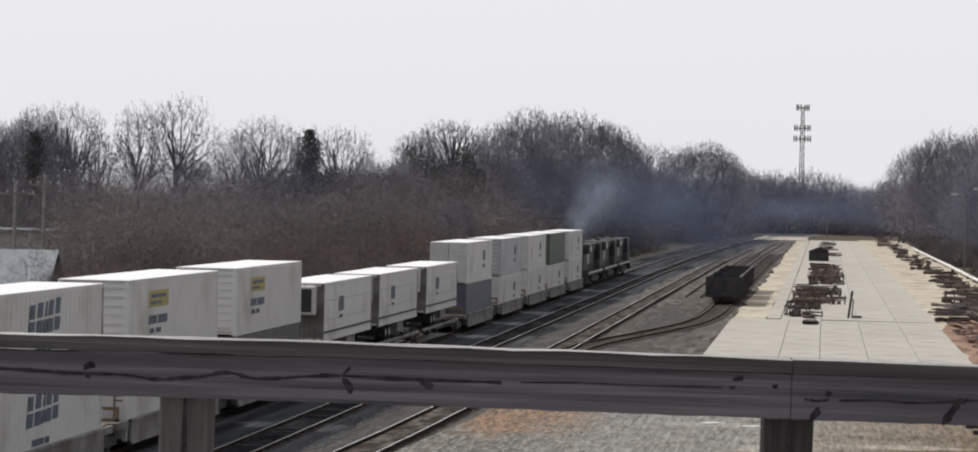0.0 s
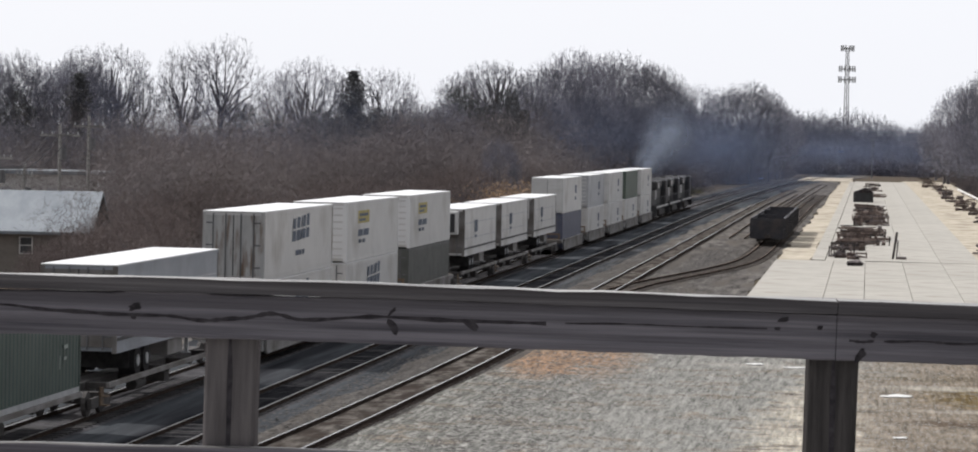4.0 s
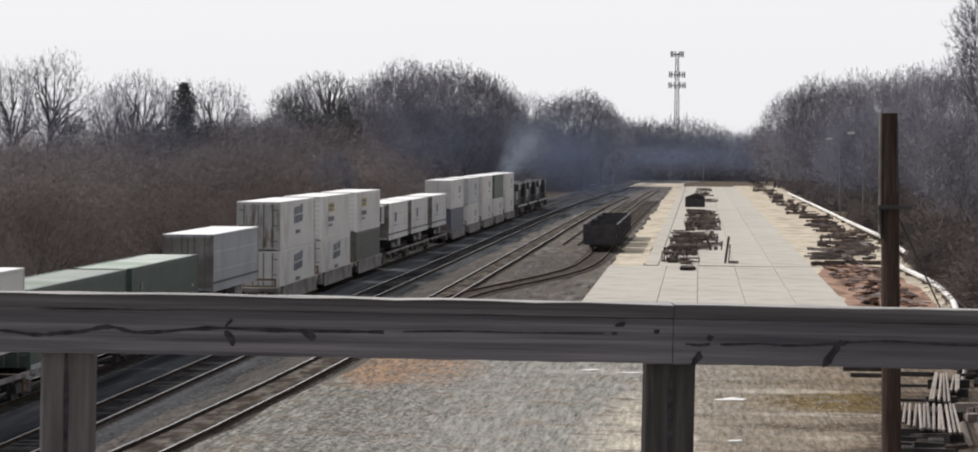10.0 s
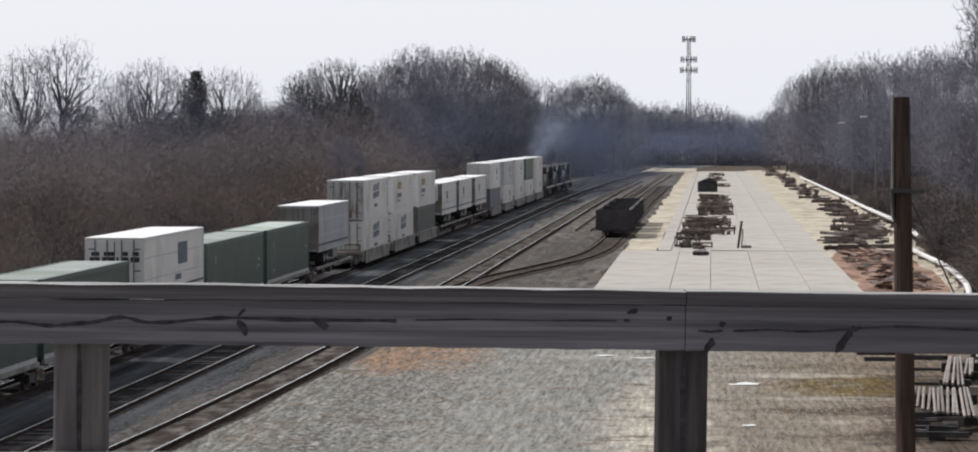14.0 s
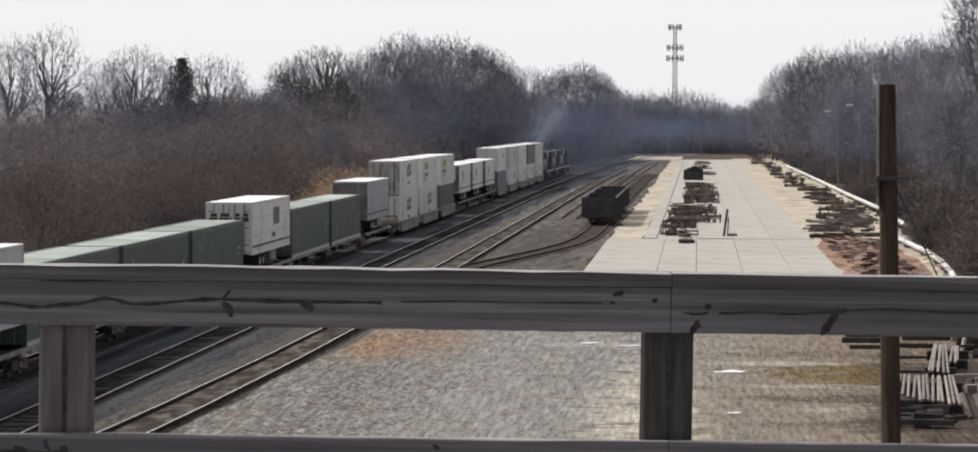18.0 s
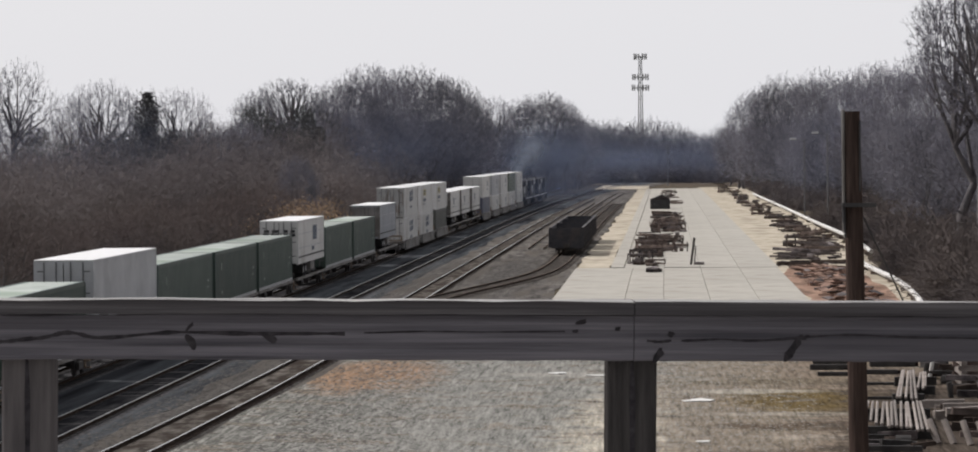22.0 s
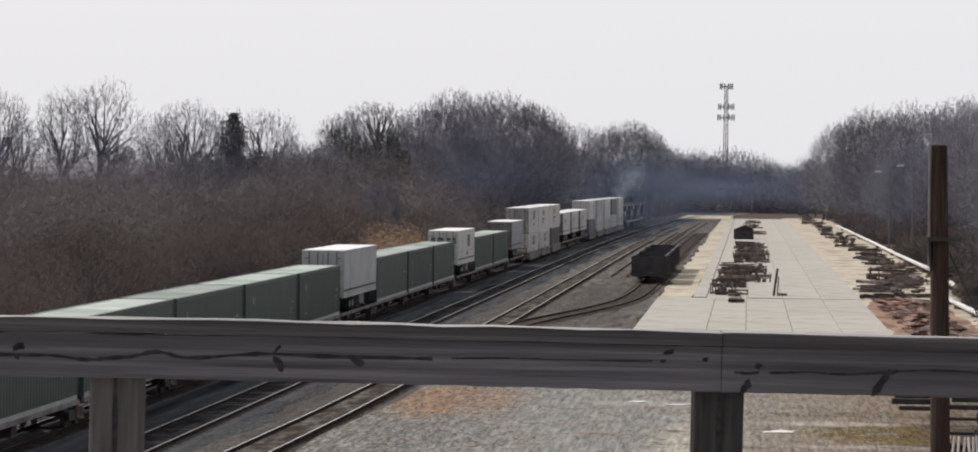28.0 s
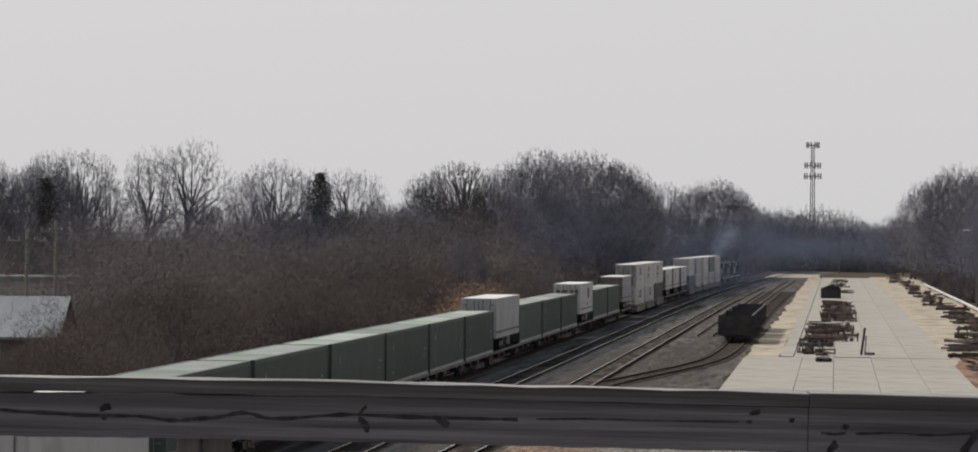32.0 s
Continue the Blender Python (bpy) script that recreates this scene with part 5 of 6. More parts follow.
# west side, from the near end to the far end
DENSE = ["dense_a", "dense_b", "dense_c"]
WEST = (
    (-18.0, 1.3, 390, "dense_a", 1.0), (-17.2, 1.2, 380, "dense_b", 0.95), (-16.5, 1.28, 395, "dense_c", 1.0), (-15.9, 1.33, 380, "dense_a", 0.9), (-15.3, 1.15, 392, "open_b", 0.9),
    (-14.72, 1.42, 385, "dense_c", 0.9), (-15.0, 1.2, 380, "dense_a", 0.8), (-14.5, 1.15, 388, "dense_b", 0.75), (-14.1, 1.54, 398, "open_b", 1.0), (-13.6, 1.1, 392, "open_a", 0.8),
    (-12.8, 1.56, 388, "open_a", 0.9), (-12.1, 1.74, 380, "open_a", 1.0),
    (-10.95, 1.12, 400, "open_b", 0.8), (-10.5, 1.38, 392, "open_b", 1.0), (-9.95, 1.15, 404, "open_b", 0.7), (-9.05, 1.22, 396, "open_b", 0.9), (-8.6, 0.85, 402, "open_a", 0.6),
    (-7.6, 1.16, 430, "umbrella", 0.8), (-6.98, 1.38, 436, "umbrella", 1.0), (-6.35, 1.05, 452, "umbrella", 0.7),
    (-5.9, 1.42, 480, "dense_b", 1.0), (-5.42, 1.6, 490, "dense_a", 1.05), (-4.95, 1.5, 505, "dense_c", 1.1), (-4.47, 1.56, 520, "dense_b", 1.1), (-4.02, 1.34, 545, "dense_a", 1.0), (-3.68, 1.05, 590, "dense_c", 1.0),
    (-3.2, 1.02, 680, "open_b", 0.9), (-2.95, 0.85, 690, "open_a", 0.8), (-2.6, 0.95, 690, "dense_b", 0.95), (-2.2, 1.06, 700, "dense_a", 1.15), (-1.85, 0.92, 730, "dense_c", 0.95), (-1.6, 0.66, 770, "dense_b", 0.9))
for az, el, d, kind, w in WEST:
    stand(W_LEFT, kind, az, el, d, w, "tall open-crowned bare tree" if kind.startswith("open") else "bare tree with a flat fan-shaped crown" if kind == "umbrella" else L_BARE)
x0, y0 = at(-9.64, 388)
tree("ivied", x0, y0, 18.4, 0.6, "slim tree smothered in dark ivy", W_LEFT, 1.15)
for az, d, h, w in ((-6.6, 306, 7.6, 0.7), (-14.75, 372, 17.0, 1.3)):
    tree("ivied", *at(az, d), h, az, "ivy-covered tree at the wood's edge", W_LEFT, w)
tree("dense_b", *at(-6.86, 296), 9.8, 0.9, "small dark bare tree before the brown brush", W_LEFT, 0.7)
for az, el, d, w in ((-15.95, 0.8, 378, 0.7), (-11.6, 0.5, 384, 0.9), (-10.15, 0.42, 384, 1.0), (-9.75, 0.55, 386, 0.9), (-9.25, 0.5, 386, 1.0), (-7.72, 0.92, 424, 0.75), (-6.8, 0.9, 426, 0.75)):
    stand(W_LEFT, "evergreen", az, el, d, w, "dark rounded evergreen among the bare trees")
row(W_LEFT, DENSE, -10.8, -8.4, 5, (384, 390), (0.4, 0.5), 120, wide=1.15, deep=10)
row(W_LEFT, DENSE, -8.3, -5.8, 8, (400, 450), (0.6, 0.74), 121, wide=1.2)
row(W_LEFT, DENSE + ["far"], -6.2, -3.6, 9, (440, 560), (0.9, 0.8), 122, wide=1.2, deep=20)
row(W_LEFT, ["far", "far_b"], -4.0, -1.6, 12, (560, 780), (0.55, 0.45), 123, wide=1.3)
row(W_LEFT, ["far", "far_b"], -17.5, -11.0, 14, (350, 340), (0.35, 0.2), 124, wide=1.2)
row(W_LEFT, ["far", "far_b"], -8.0, -3.0, 12, (560, 700), (0.6, 0.6), 125, wide=1.3)
for az, d, h, w in ((-13.6, 166, 6.4, 1.0), (-12.4, 176, 7.2, 1.05), (-11.3, 196, 5.8, 1.1), (-10.4, 208, 6.2, 1.0), (-9.6, 226, 6.8, 1.0), (-8.7, 246, 6.4, 1.1), (-8.0, 272, 7.0, 1.1), (-7.4, 292, 7.4, 1.0), (-15.2, 158, 4.0, 1.0), (-14.15, 158, 5.2, 1.15), (-14.8, 163, 4.6, 1.1), (-13.3, 152, 4.4, 1.1), (-6.2, 330, 7.6, 1.1)):
    tree("bush", *at(az, d), h, az * 7, "large leafless red-brown shrub beside the railway", "shrubs west of the tracks", w, "shrub")
# the far end
for seed, el, d in ((130, (0.5, 0.36), 1010), (131, (0.36, 0.26), 985), (132, (0.1, 0.05), 955)):
    row(W_FAR, ["far", "far_b"], -1.7, 1.5, 17, (d, d), el, seed, "distant bare tree in the dark wood", 1.2, 15)
for az, el, w in ((-1.35, 0.56, 0.8), (-1.1, 0.55, 0.9), (-0.88, 0.58, 0.8), (-0.62, 0.52, 0.8), (-0.32, 0.63, 1.0), (-0.02, 0.54, 0.8), (0.22, 0.5, 0.8), (0.44, 0.4, 0.8), (0.98, 0.42, 0.7), (1.16, 0.4, 0.7)):
    stand(W_FAR, "far" if w > 0.75 else "far_b", az, el, 1000, w, "distant bare tree in the dark wood")
# east side
EAST = (
    (1.25, 0.5, 860, "far", 0.9), (1.42, 0.74, 800, "far_b", 0.9), (1.7, 1.05, 740, "dense_a", 0.95), (2.0, 1.2, 680, "dense_c", 0.95), (2.36, 1.35, 620, "dense_b", 1.05), (2.72, 1.26, 570, "dense_a", 0.95), (3.15, 1.45, 530, "dense_b", 1.05), (3.55, 1.34, 490, "dense_c", 1.0), (3.95, 1.52, 455, "dense_a", 1.0), (4.35, 1.56, 420, "dense_b", 1.0),
    (4.9, 1.75, 300, "dense_a", 0.9), (5.5, 3.1, 240, "open_b", 0.75), (5.95, 3.9, 225, "open_a", 0.9), (6.8, 4.2, 230, "open_b", 0.9), (7.8, 3.6, 235, "dense_b", 1.0))
for az, el, d, kind, w in EAST:
    stand(W_RIGHT, kind, az, el, d, w, "near bare tree with a wide branching crown" if kind.startswith("open") else L_BARE)
row(W_RIGHT, ["far", "far_b"], 1.3, 3.0, 12, (780, 520), (0.5, 0.7), 140, wide=1.25, deep=20)
row(W_RIGHT, DENSE, 2.6, 5.0, 9, (500, 330), (0.6, 0.8), 141, wide=1.2, deep=20)
row(W_RIGHT, DENSE, 4.6, 10.0, 10, (280, 205), (1.0, 1.4), 142, wide=1.05, deep=15)
row(W_RIGHT, DENSE, 6.0, 11.0, 6, (190, 170), (-0.2, 0.2), 143, wide=1.05, deep=10)


def thicket(name, places, height, n_each, seed, mat, label, width=0.03, length=(1.0, 2.4)):
    """Many leafless shrubs grown together: each a sheaf of stems that leans out from its foot and ends in a dome."""
    rng = np.random.default_rng(seed)
    k = len(places)
    hs = np.array([height(x, y) for x, y in places]) * rng.uniform(0.5, 1.15, k)
    rad = hs * rng.uniform(0.5, 0.8, k)
    who = np.repeat(np.arange(k), n_each)
    n = len(who)
    d = unit(rng.normal(size=(n, 3)) * np.array([1, 1, 0.75]) + np.array([0, 0, 0.5]))
    d[:, 2] = np.abs(d[:, 2])
    f = rng.uniform(0.3, 1.0, n) ** 0.5
    c = np.asarray(places)[who]
    end = np.stack([c[:, 0] + d[:, 0] * rad[who] * f, c[:, 1] + d[:, 1] * rad[who] * f, GROUND + d[:, 2] * hs[who] * f], 1)
    lean = unit(d * 0.8 + rng.normal(size=(n, 3)) * 0.75)
    base = end - lean * rng.uniform(length[0], length[1], n)[:, None]
    base[:, 2] = np.maximum(base[:, 2], GROUND - 0.1)
    ob = new(name, blades(name, base, end, width * rng.uniform(0.5, 1.5, n), rng, mat))
    return tagged(ob, label, "brush", kind="stuff")


def scatter(n, seed, x_at, depth, y0, y1, power=1.0, keep=lambda x, y: True):
    rng = random.Random(seed)
    out = []
    while len(out) < n:
        y = y0 + (y1 - y0) * rng.random() ** power
        x = x_at(y) + depth * rng.random()
        if keep(x, y):
            out.append((x, y))
    return out


def clear_of_house(x, y):
    return not (x < -0.262 * y and y < 196) and not (x < -0.252 * y and 196 <= y < 300)


def pipe_side(y):
    return 17.0 + min(3.6, max(0.0, (y - 190) * 0.035)) + max(0, y - 500) * 0.006


def edge(y):
    return -34.5 - max(0, 200 - y) * 0.10 + shift(y)


thicket("west_brush", scatter(260, 1, edge, -17, 128, 430, keep=clear_of_house), lambda x, y: 4.6 + min(4.2, 0.3 * (edge(y) - x)), 1900, 201, M_BRUSH, "tangled brown leafless brush along the track", 0.0085, (0.35, 1.1))
thicket("west_brush_tall", scatter(270, 2, lambda y: edge(y) - 16, -48, 205, 440, keep=clear_of_house), lambda x, y: 10.0 + 4.8 * min(1.0, max(0.0, (y - 240) / 120)), 1300, 202, M_HAZEBRUSH, "taller leafless thicket behind the brush", 0.0125, (0.5, 1.6))
thicket("wood_edge_saplings", scatter(80, 11, lambda y: -0.098 * y, -24, 325, 400), lambda x, y: 12.6, 2300, 210, M_HAZEBRUSH, "tall leafless saplings at the wood's edge", 0.0135, (0.5, 1.7))
thicket("track_far_brush", scatter(240, 3, lambda y: edge(y) + 0.5 + max(0, y - 600) * 0.012, -26, 425, 930), lambda x, y: 6.5, 320, 206, M_BRUSH, "dark undergrowth below the western wood", 0.045, (2.0, 4.5))
thicket("low_weeds", scatter(420, 4, lambda y: edge(y) + 3.2, -4.0, 100, 560, keep=clear_of_house), lambda x, y: 1.3, 34, 203, M_BUSHGREEN, "dull weeds along the track's edge", 0.03, (0.4, 1.1))
thicket("house_weeds", scatter(120, 5, lambda y: -0.262 * y, -22, 128, 180), lambda x, y: 1.2 + 0.012 * (180 - y), 160, 207, M_BRUSH, "low brown weeds before the house", 0.018, (0.5, 1.4))
thicket("brush_behind_house", scatter(150, 9, lambda y: -0.252 * y, -50, 215, 330), lambda x, y: 1.4 + 0.012 * (y - 215), 260, 209, M_BRUSH, "low brown scrub behind the house", 0.024, (1.0, 2.4))
thicket("east_brush", scatter(420, 6, lambda y: pipe_side(y), 15, 150, 900, 1.5), lambda x, y: 2.4 + 0.42 * (x - pipe_side(y)), 700, 204, M_BRUSH, "leafless brush and saplings at the wood's edge", 0.018, (1.2, 3.0))
thicket("east_near_brush", scatter(190, 8, lambda y: 15.4 + (y - 110) * 0.022, 15, 112, 240), lambda x, y: 3.0 + 0.3 * (x - 15.4), 900, 208, M_BRUSH, "leafless thicket beside the timber stacks", 0.014, (1.0, 2.8))
thicket("far_brush", scatter(110, 7, lambda y: -60, 95, 925, 975), lambda x, y: 6.0, 260, 205, M_BRUSH, "dark undergrowth at the yard's end", 0.07, (2.0, 4.5))


def dry_leaf_bush(az, d, h, w, seed, label):
    rng = np.random.default_rng(seed)
    x, y = at(az, d)
    t = thing("shrub", label, "shrub", m=Matrix.Translation((x, y, GROUND)))
    k = 260
    base = np.stack([rng.normal(size=k) * w * 0.15, rng.normal(size=k) * w * 0.15, rng.uniform(0, h * 0.5, k)], 1)
    tip = base + np.stack([rng.normal(size=k) * w * 0.3, rng.normal(size=k) * w * 0.3, rng.uniform(h * 0.2, h * 0.5, k)], 1)
    new("stem_sheaf", spikes("stem_sheaf", base, tip, np.full(k, 0.035), M_TWIG)).parent = t
    c = tip[rng.integers(0, k, 5200)] + rng.normal(size=(5200, 3)) * 0.5
    new("leaves", leaf_mesh("leaves", c, 0.085, rng, M_DRYLEAF)).parent = t


dry_leaf_bush(-6.55, 268, 5.4, 5.6, 301, "small tree holding dry orange leaves")
dry_leaf_bush(-6.95, 262, 4.0, 4.6, 302, "low shrub with dry tan leaves")


# ---- the yard's things ----
def gondola(y0, label):
    t = thing("gondola_car", label, "rail car", "parked gondola cars", m=Matrix.Translation((-8.95, y0, 0)))
    L, w = 16.0, 1.48
    part("floor", boxes((-w, w, 0.3, L - 0.3, 1.0, 1.15)), M_GONDOLA, t)
    for s in (-1, 1):
        side = part("side", boxes((s * w - 0.04, s * w + 0.04, 0.3, L - 0.3, 0.62, 2.42)), M_GONDOLA, t)
        part("top_chord", boxes((s * w - 0.09, s * w + 0.09, 0.25, L - 0.25, 2.36, 2.48)), M_GONDOLA, side)
        for k in range(11):
            y = 0.5 + (L - 1.0) * k / 10
            part("side_post", boxes((s * (w + 0.09) - 0.06, s * (w + 0.09) + 0.06, y - 0.08, y + 0.08, 0.6, 2.36)), M_GONDOLA, side)
    for y in (0.3, L - 0.3):
        end = part("end_wall", boxes((-w + 0.05, w - 0.05, y - 0.05, y + 0.05, 0.55, 2.42)), M_GONDOLA, t)
        for k in range(3):
            part("end_rib", boxes((-w + 0.1, w - 0.1, y - 0.1, y + 0.1, 1.25 + 0.4 * k, 1.35 + 0.4 * k)), M_GONDOLA, end)
        part("coupler", boxes((-0.15, 0.15, y - 0.7, y + 0.7, 0.7, 0.95)), M_BOGIE, t)
    part("centre_sill", boxes((-0.3, 0.3, 0, L, 0.6, 1.0)), M_BOGIE, t)
    part("ladder", boxes(*[(-w - 0.16, -w - 0.1, 0.35, 0.8, 0.5 + 0.36 * k, 0.55 + 0.36 * k) for k in range(5)]), M_GONDOLA, t)
    for y in (2.0, L - 2.0):
        bogie(t, y)
    return t


for y in (279.2, 297.2, 315.2):
    gondola(y, "black open-top gondola car parked on the siding")


def loose_beam(rng, bm, x, y, z, L, ang, s, tilt=0.0):
    m = Matrix.Translation((x, y, z)) @ Matrix.Rotation(ang, 4, "Z") @ Matrix.Rotation(tilt, 4, "Y")
    add_box(bm, -L / 2, L / 2, -s, s, -s, s, m)


def scrap_heap(x0, x1, y, d, h, mats, seed, label, n=12, posts=0, frames=0, blocks=0, plates=0, name="scrap_heap", along=0.0, z=-0.06, size=(0.06, 0.15)):
    """A heap between two sides: beams across it, chunks, upright stubs, welded frames and loose plates."""
    rng = random.Random(seed)
    w = x1 - x0
    t = thing(name, label, "scrap heap", "scrap rows in the yard", m=Matrix.Translation(((x0 + x1) / 2, y, z)))
    for k in range(n):
        q = rng.uniform(*size)
        L = w * rng.uniform(0.18, 0.75)
        bm = bmesh.new()
        loose_beam(rng, bm, rng.uniform(-0.5, 0.5) * (w - L), rng.uniform(-0.75, 0.75) * d, q + k / n * h * rng.uniform(0.5, 1.0), L, along + rng.gauss(0, 0.28), q * rng.uniform(0.7, 1.3), rng.gauss(0, 0.025))
        part("beam", bm, rng.choice(mats), t)
    for k in range(blocks):
        a, c, e = rng.uniform(0.12, 0.42), rng.uniform(0.15, 0.5), h * rng.uniform(0.25, 0.75)
        x, yy = rng.uniform(-0.5, 0.5) * (w - 2 * a), rng.uniform(-0.5, 0.5) * d
        if rng.random() < 0.35:
            part("drum", cylinder((x - a, yy, min(a, 0.3)), (x + a, yy, min(a, 0.3)), min(a, 0.3), n=12), rng.choice(mats), t)
        elif rng.random() < 0.4:
            q = min(a, e) * 0.22
            part("open_frame", boxes((x - a, x + a, yy - q, yy + q, e - q, e), (x - a, x + a, yy - q, yy + q, 0, q), (x - a, x - a + q, yy - q, yy + q, q, e - q), (x + a - q, x + a, yy - q, yy + q, q, e - q)), rng.choice(mats), t)
        else:
            part("block", bevel_box(x - a, x + a, yy - c, yy + c, 0, e, 0.05), rng.choice(mats), t)
    for k in range(posts):
        x, yy = (k + rng.uniform(0.1, 0.9)) / posts * w - w / 2, rng.uniform(-0.5, 0.5) * d
        part("stub_post", cylinder((x, yy, 0), (x + rng.gauss(0, 0.1), yy, h * rng.uniform(0.8, 1.25)), rng.uniform(0.05, 0.12), n=8), rng.choice(mats), t)
    for k in range(frames):
        a, e, q = rng.uniform(0.5, 1.0), h * rng.uniform(0.6, 1.0), 0.06
        x, yy = rng.uniform(-0.5, 0.5) * (w - 2 * a), rng.uniform(-0.5, 0.5) * d
        part("frame", boxes((x - a, x + a, yy - q, yy + q, e - 0.13, e), (x - a, x + a, yy - q, yy + q, 0.1, 0.22), (x - a, x - a + 0.12, yy - q, yy + q, 0.22, e - 0.13), (x + a - 0.12, x + a, yy - q, yy + q, 0.22, e - 0.13)), rng.choice(mats), t)
    for k in range(plates):
        a, c = rng.uniform(0.12, 0.34), rng.uniform(0.35, 1.1)
        m = Matrix.Translation((rng.uniform(-0.5, 0.5) * (w - 1.4), rng.uniform(-0.5, 0.5) * d, 0.1 + h * rng.random() * 0.7)) @ Matrix.Rotation(rng.gauss(0.35, 0.3), 4, "Z") @ Matrix.Rotation(rng.gauss(0, 0.12), 4, "X") @ Matrix.Rotation(rng.gauss(0, 0.1), 4, "Y")
        bm = bmesh.new()
        add_box(bm, -a, a, -c, c, -0.03, 0.03, m)
        part("plate", bm, rng.choice(mats), t)
    return t


IRON, WOOD, MIXED, RED = [M_SCRAP, M_SCRAP, M_TIMBER], [M_TIMBER, M_TIMBER, M_SCRAP], [M_SCRAP, M_TIMBER, M_TIMBER], [M_PLATE, M_PLATE, M_PLATE, M_PLATE, M_SCRAP]
L_MID, L_EAST = "heap of dark scrap frames and timbers on the concrete", "stack of dark old sleepers and steel beams"
# the middle rows: sides, y, depth, height, then counts of beams, posts, frames and blocks
for k, (x0, x1, y, d, h, mats, n, po, fr, bl) in enumerate((
        (-1.5, -0.1, 238.6, 1.6, 0.5, IRON, 2, 0, 0, 2), (-2.7, -1.6, 254.5, 2.0, 1.7, IRON, 4, 2, 1, 3), (-1.6, -0.2, 252.0, 1.6, 0.9, MIXED, 2, 0, 0, 3),
        (-3.2, 0.1, 272.0, 4.0, 1.3, MIXED, 9, 3, 1, 4), (-3.3, 2.3, 289.0, 5.0, 1.3, MIXED, 10, 6, 3, 5), (-3.2, 2.4, 300.0, 4.0, 0.9, WOOD, 9, 3, 2, 5), (-3.2, 2.0, 314.0, 3.0, 0.7, WOOD, 8, 0, 1, 4), (-3.0, 2.2, 325.0, 3.0, 0.7, MIXED, 7, 2, 1, 3), (-1.8, 2.7, 371.0, 4.0, 0.9, WOOD, 8, 4, 1, 4), (-1.8, 2.8, 398.0, 4.0, 0.9, WOOD, 8, 2, 1, 3), (-2.0, 2.8, 430.0, 5.0, 0.8, MIXED, 8, 0, 1, 3), (-3.3, 2.0, 337.5, 2.0, 0.6, IRON, 7, 0, 0, 0),
        (-1.6, 2.9, 357.0, 4.0, 1.1, MIXED, 8, 6, 2, 4), (-2.0, 2.8, 384.0, 4.0, 1.0, WOOD, 8, 5, 1, 4), (-1.6, 2.9, 412.0, 5.0, 0.9, MIXED, 8, 2, 1, 3), (-2.3, 2.7, 452.0, 6.0, 0.8, WOOD, 9, 0, 1, 3),
        (-0.2, 3.6, 545.0, 5.0, 0.7, MIXED, 6, 0, 0, 2), (-1.2, 3.2, 620.0, 9.0, 1.2, MIXED, 8, 0, 1, 4), (-1.0, 3.0, 690.0, 9.0, 1.0, MIXED, 7, 0, 0, 3))):
    scrap_heap(x0, x1, y, d, h * 0.75, mats, 400 + k, L_MID, n + 1, po + 1, fr + 1, bl + 1, 2, size=(0.045, 0.12))
# a dark covered bin in the middle row
bin_t = thing("scrap_bin", "dark steel scrap bin with a pitched lid", "bin", m=Matrix.Translation((-0.65, 500, -0.05)))
part("body", bevel_box(-1.62, 1.62, -2.6, 2.6, 0, 1.55, 0.1), M_BLACK, bin_t)
bm = bmesh.new()
vs = [bm.verts.new(v) for v in ((-1.7, -2.7, 1.552), (1.7, -2.7, 1.552), (1.7, 2.7, 1.552), (-1.7, 2.7, 1.552), (0.3, -2.7, 2.35), (0.3, 2.7, 2.35))]
for f in ((0, 1, 4), (1, 2, 5, 4), (2, 3, 5), (3, 0, 4, 5), (0, 3, 2, 1)):
    bm.faces.new([vs[i] for i in f])
part("lid", bm, M_SCRAP, bin_t)
# a leaning stand at the row's end
fr = thing("steel_stand", "leaning steel stand beside the scrap row", "stand", m=Matrix.Translation((2.2, 253.8, -0.06)))
part("upright", cylinder((0, 0, 0), (0.3, 0.1, 2.25), 0.1), M_SCRAP, fr)
part("upright", cylinder((0.3, 1.2, 0), (0.42, 1.2, 1.5), 0.05), M_SCRAP, fr)
part("brace", cylinder((0.25, 0.1, 1.5), (0.42, 1.2, 1.5), 0.04), M_SCRAP, fr)
part("foot", boxes((0.25, 1.1, -0.3, 0.4, 0, 0.22)), M_SCRAP, fr)
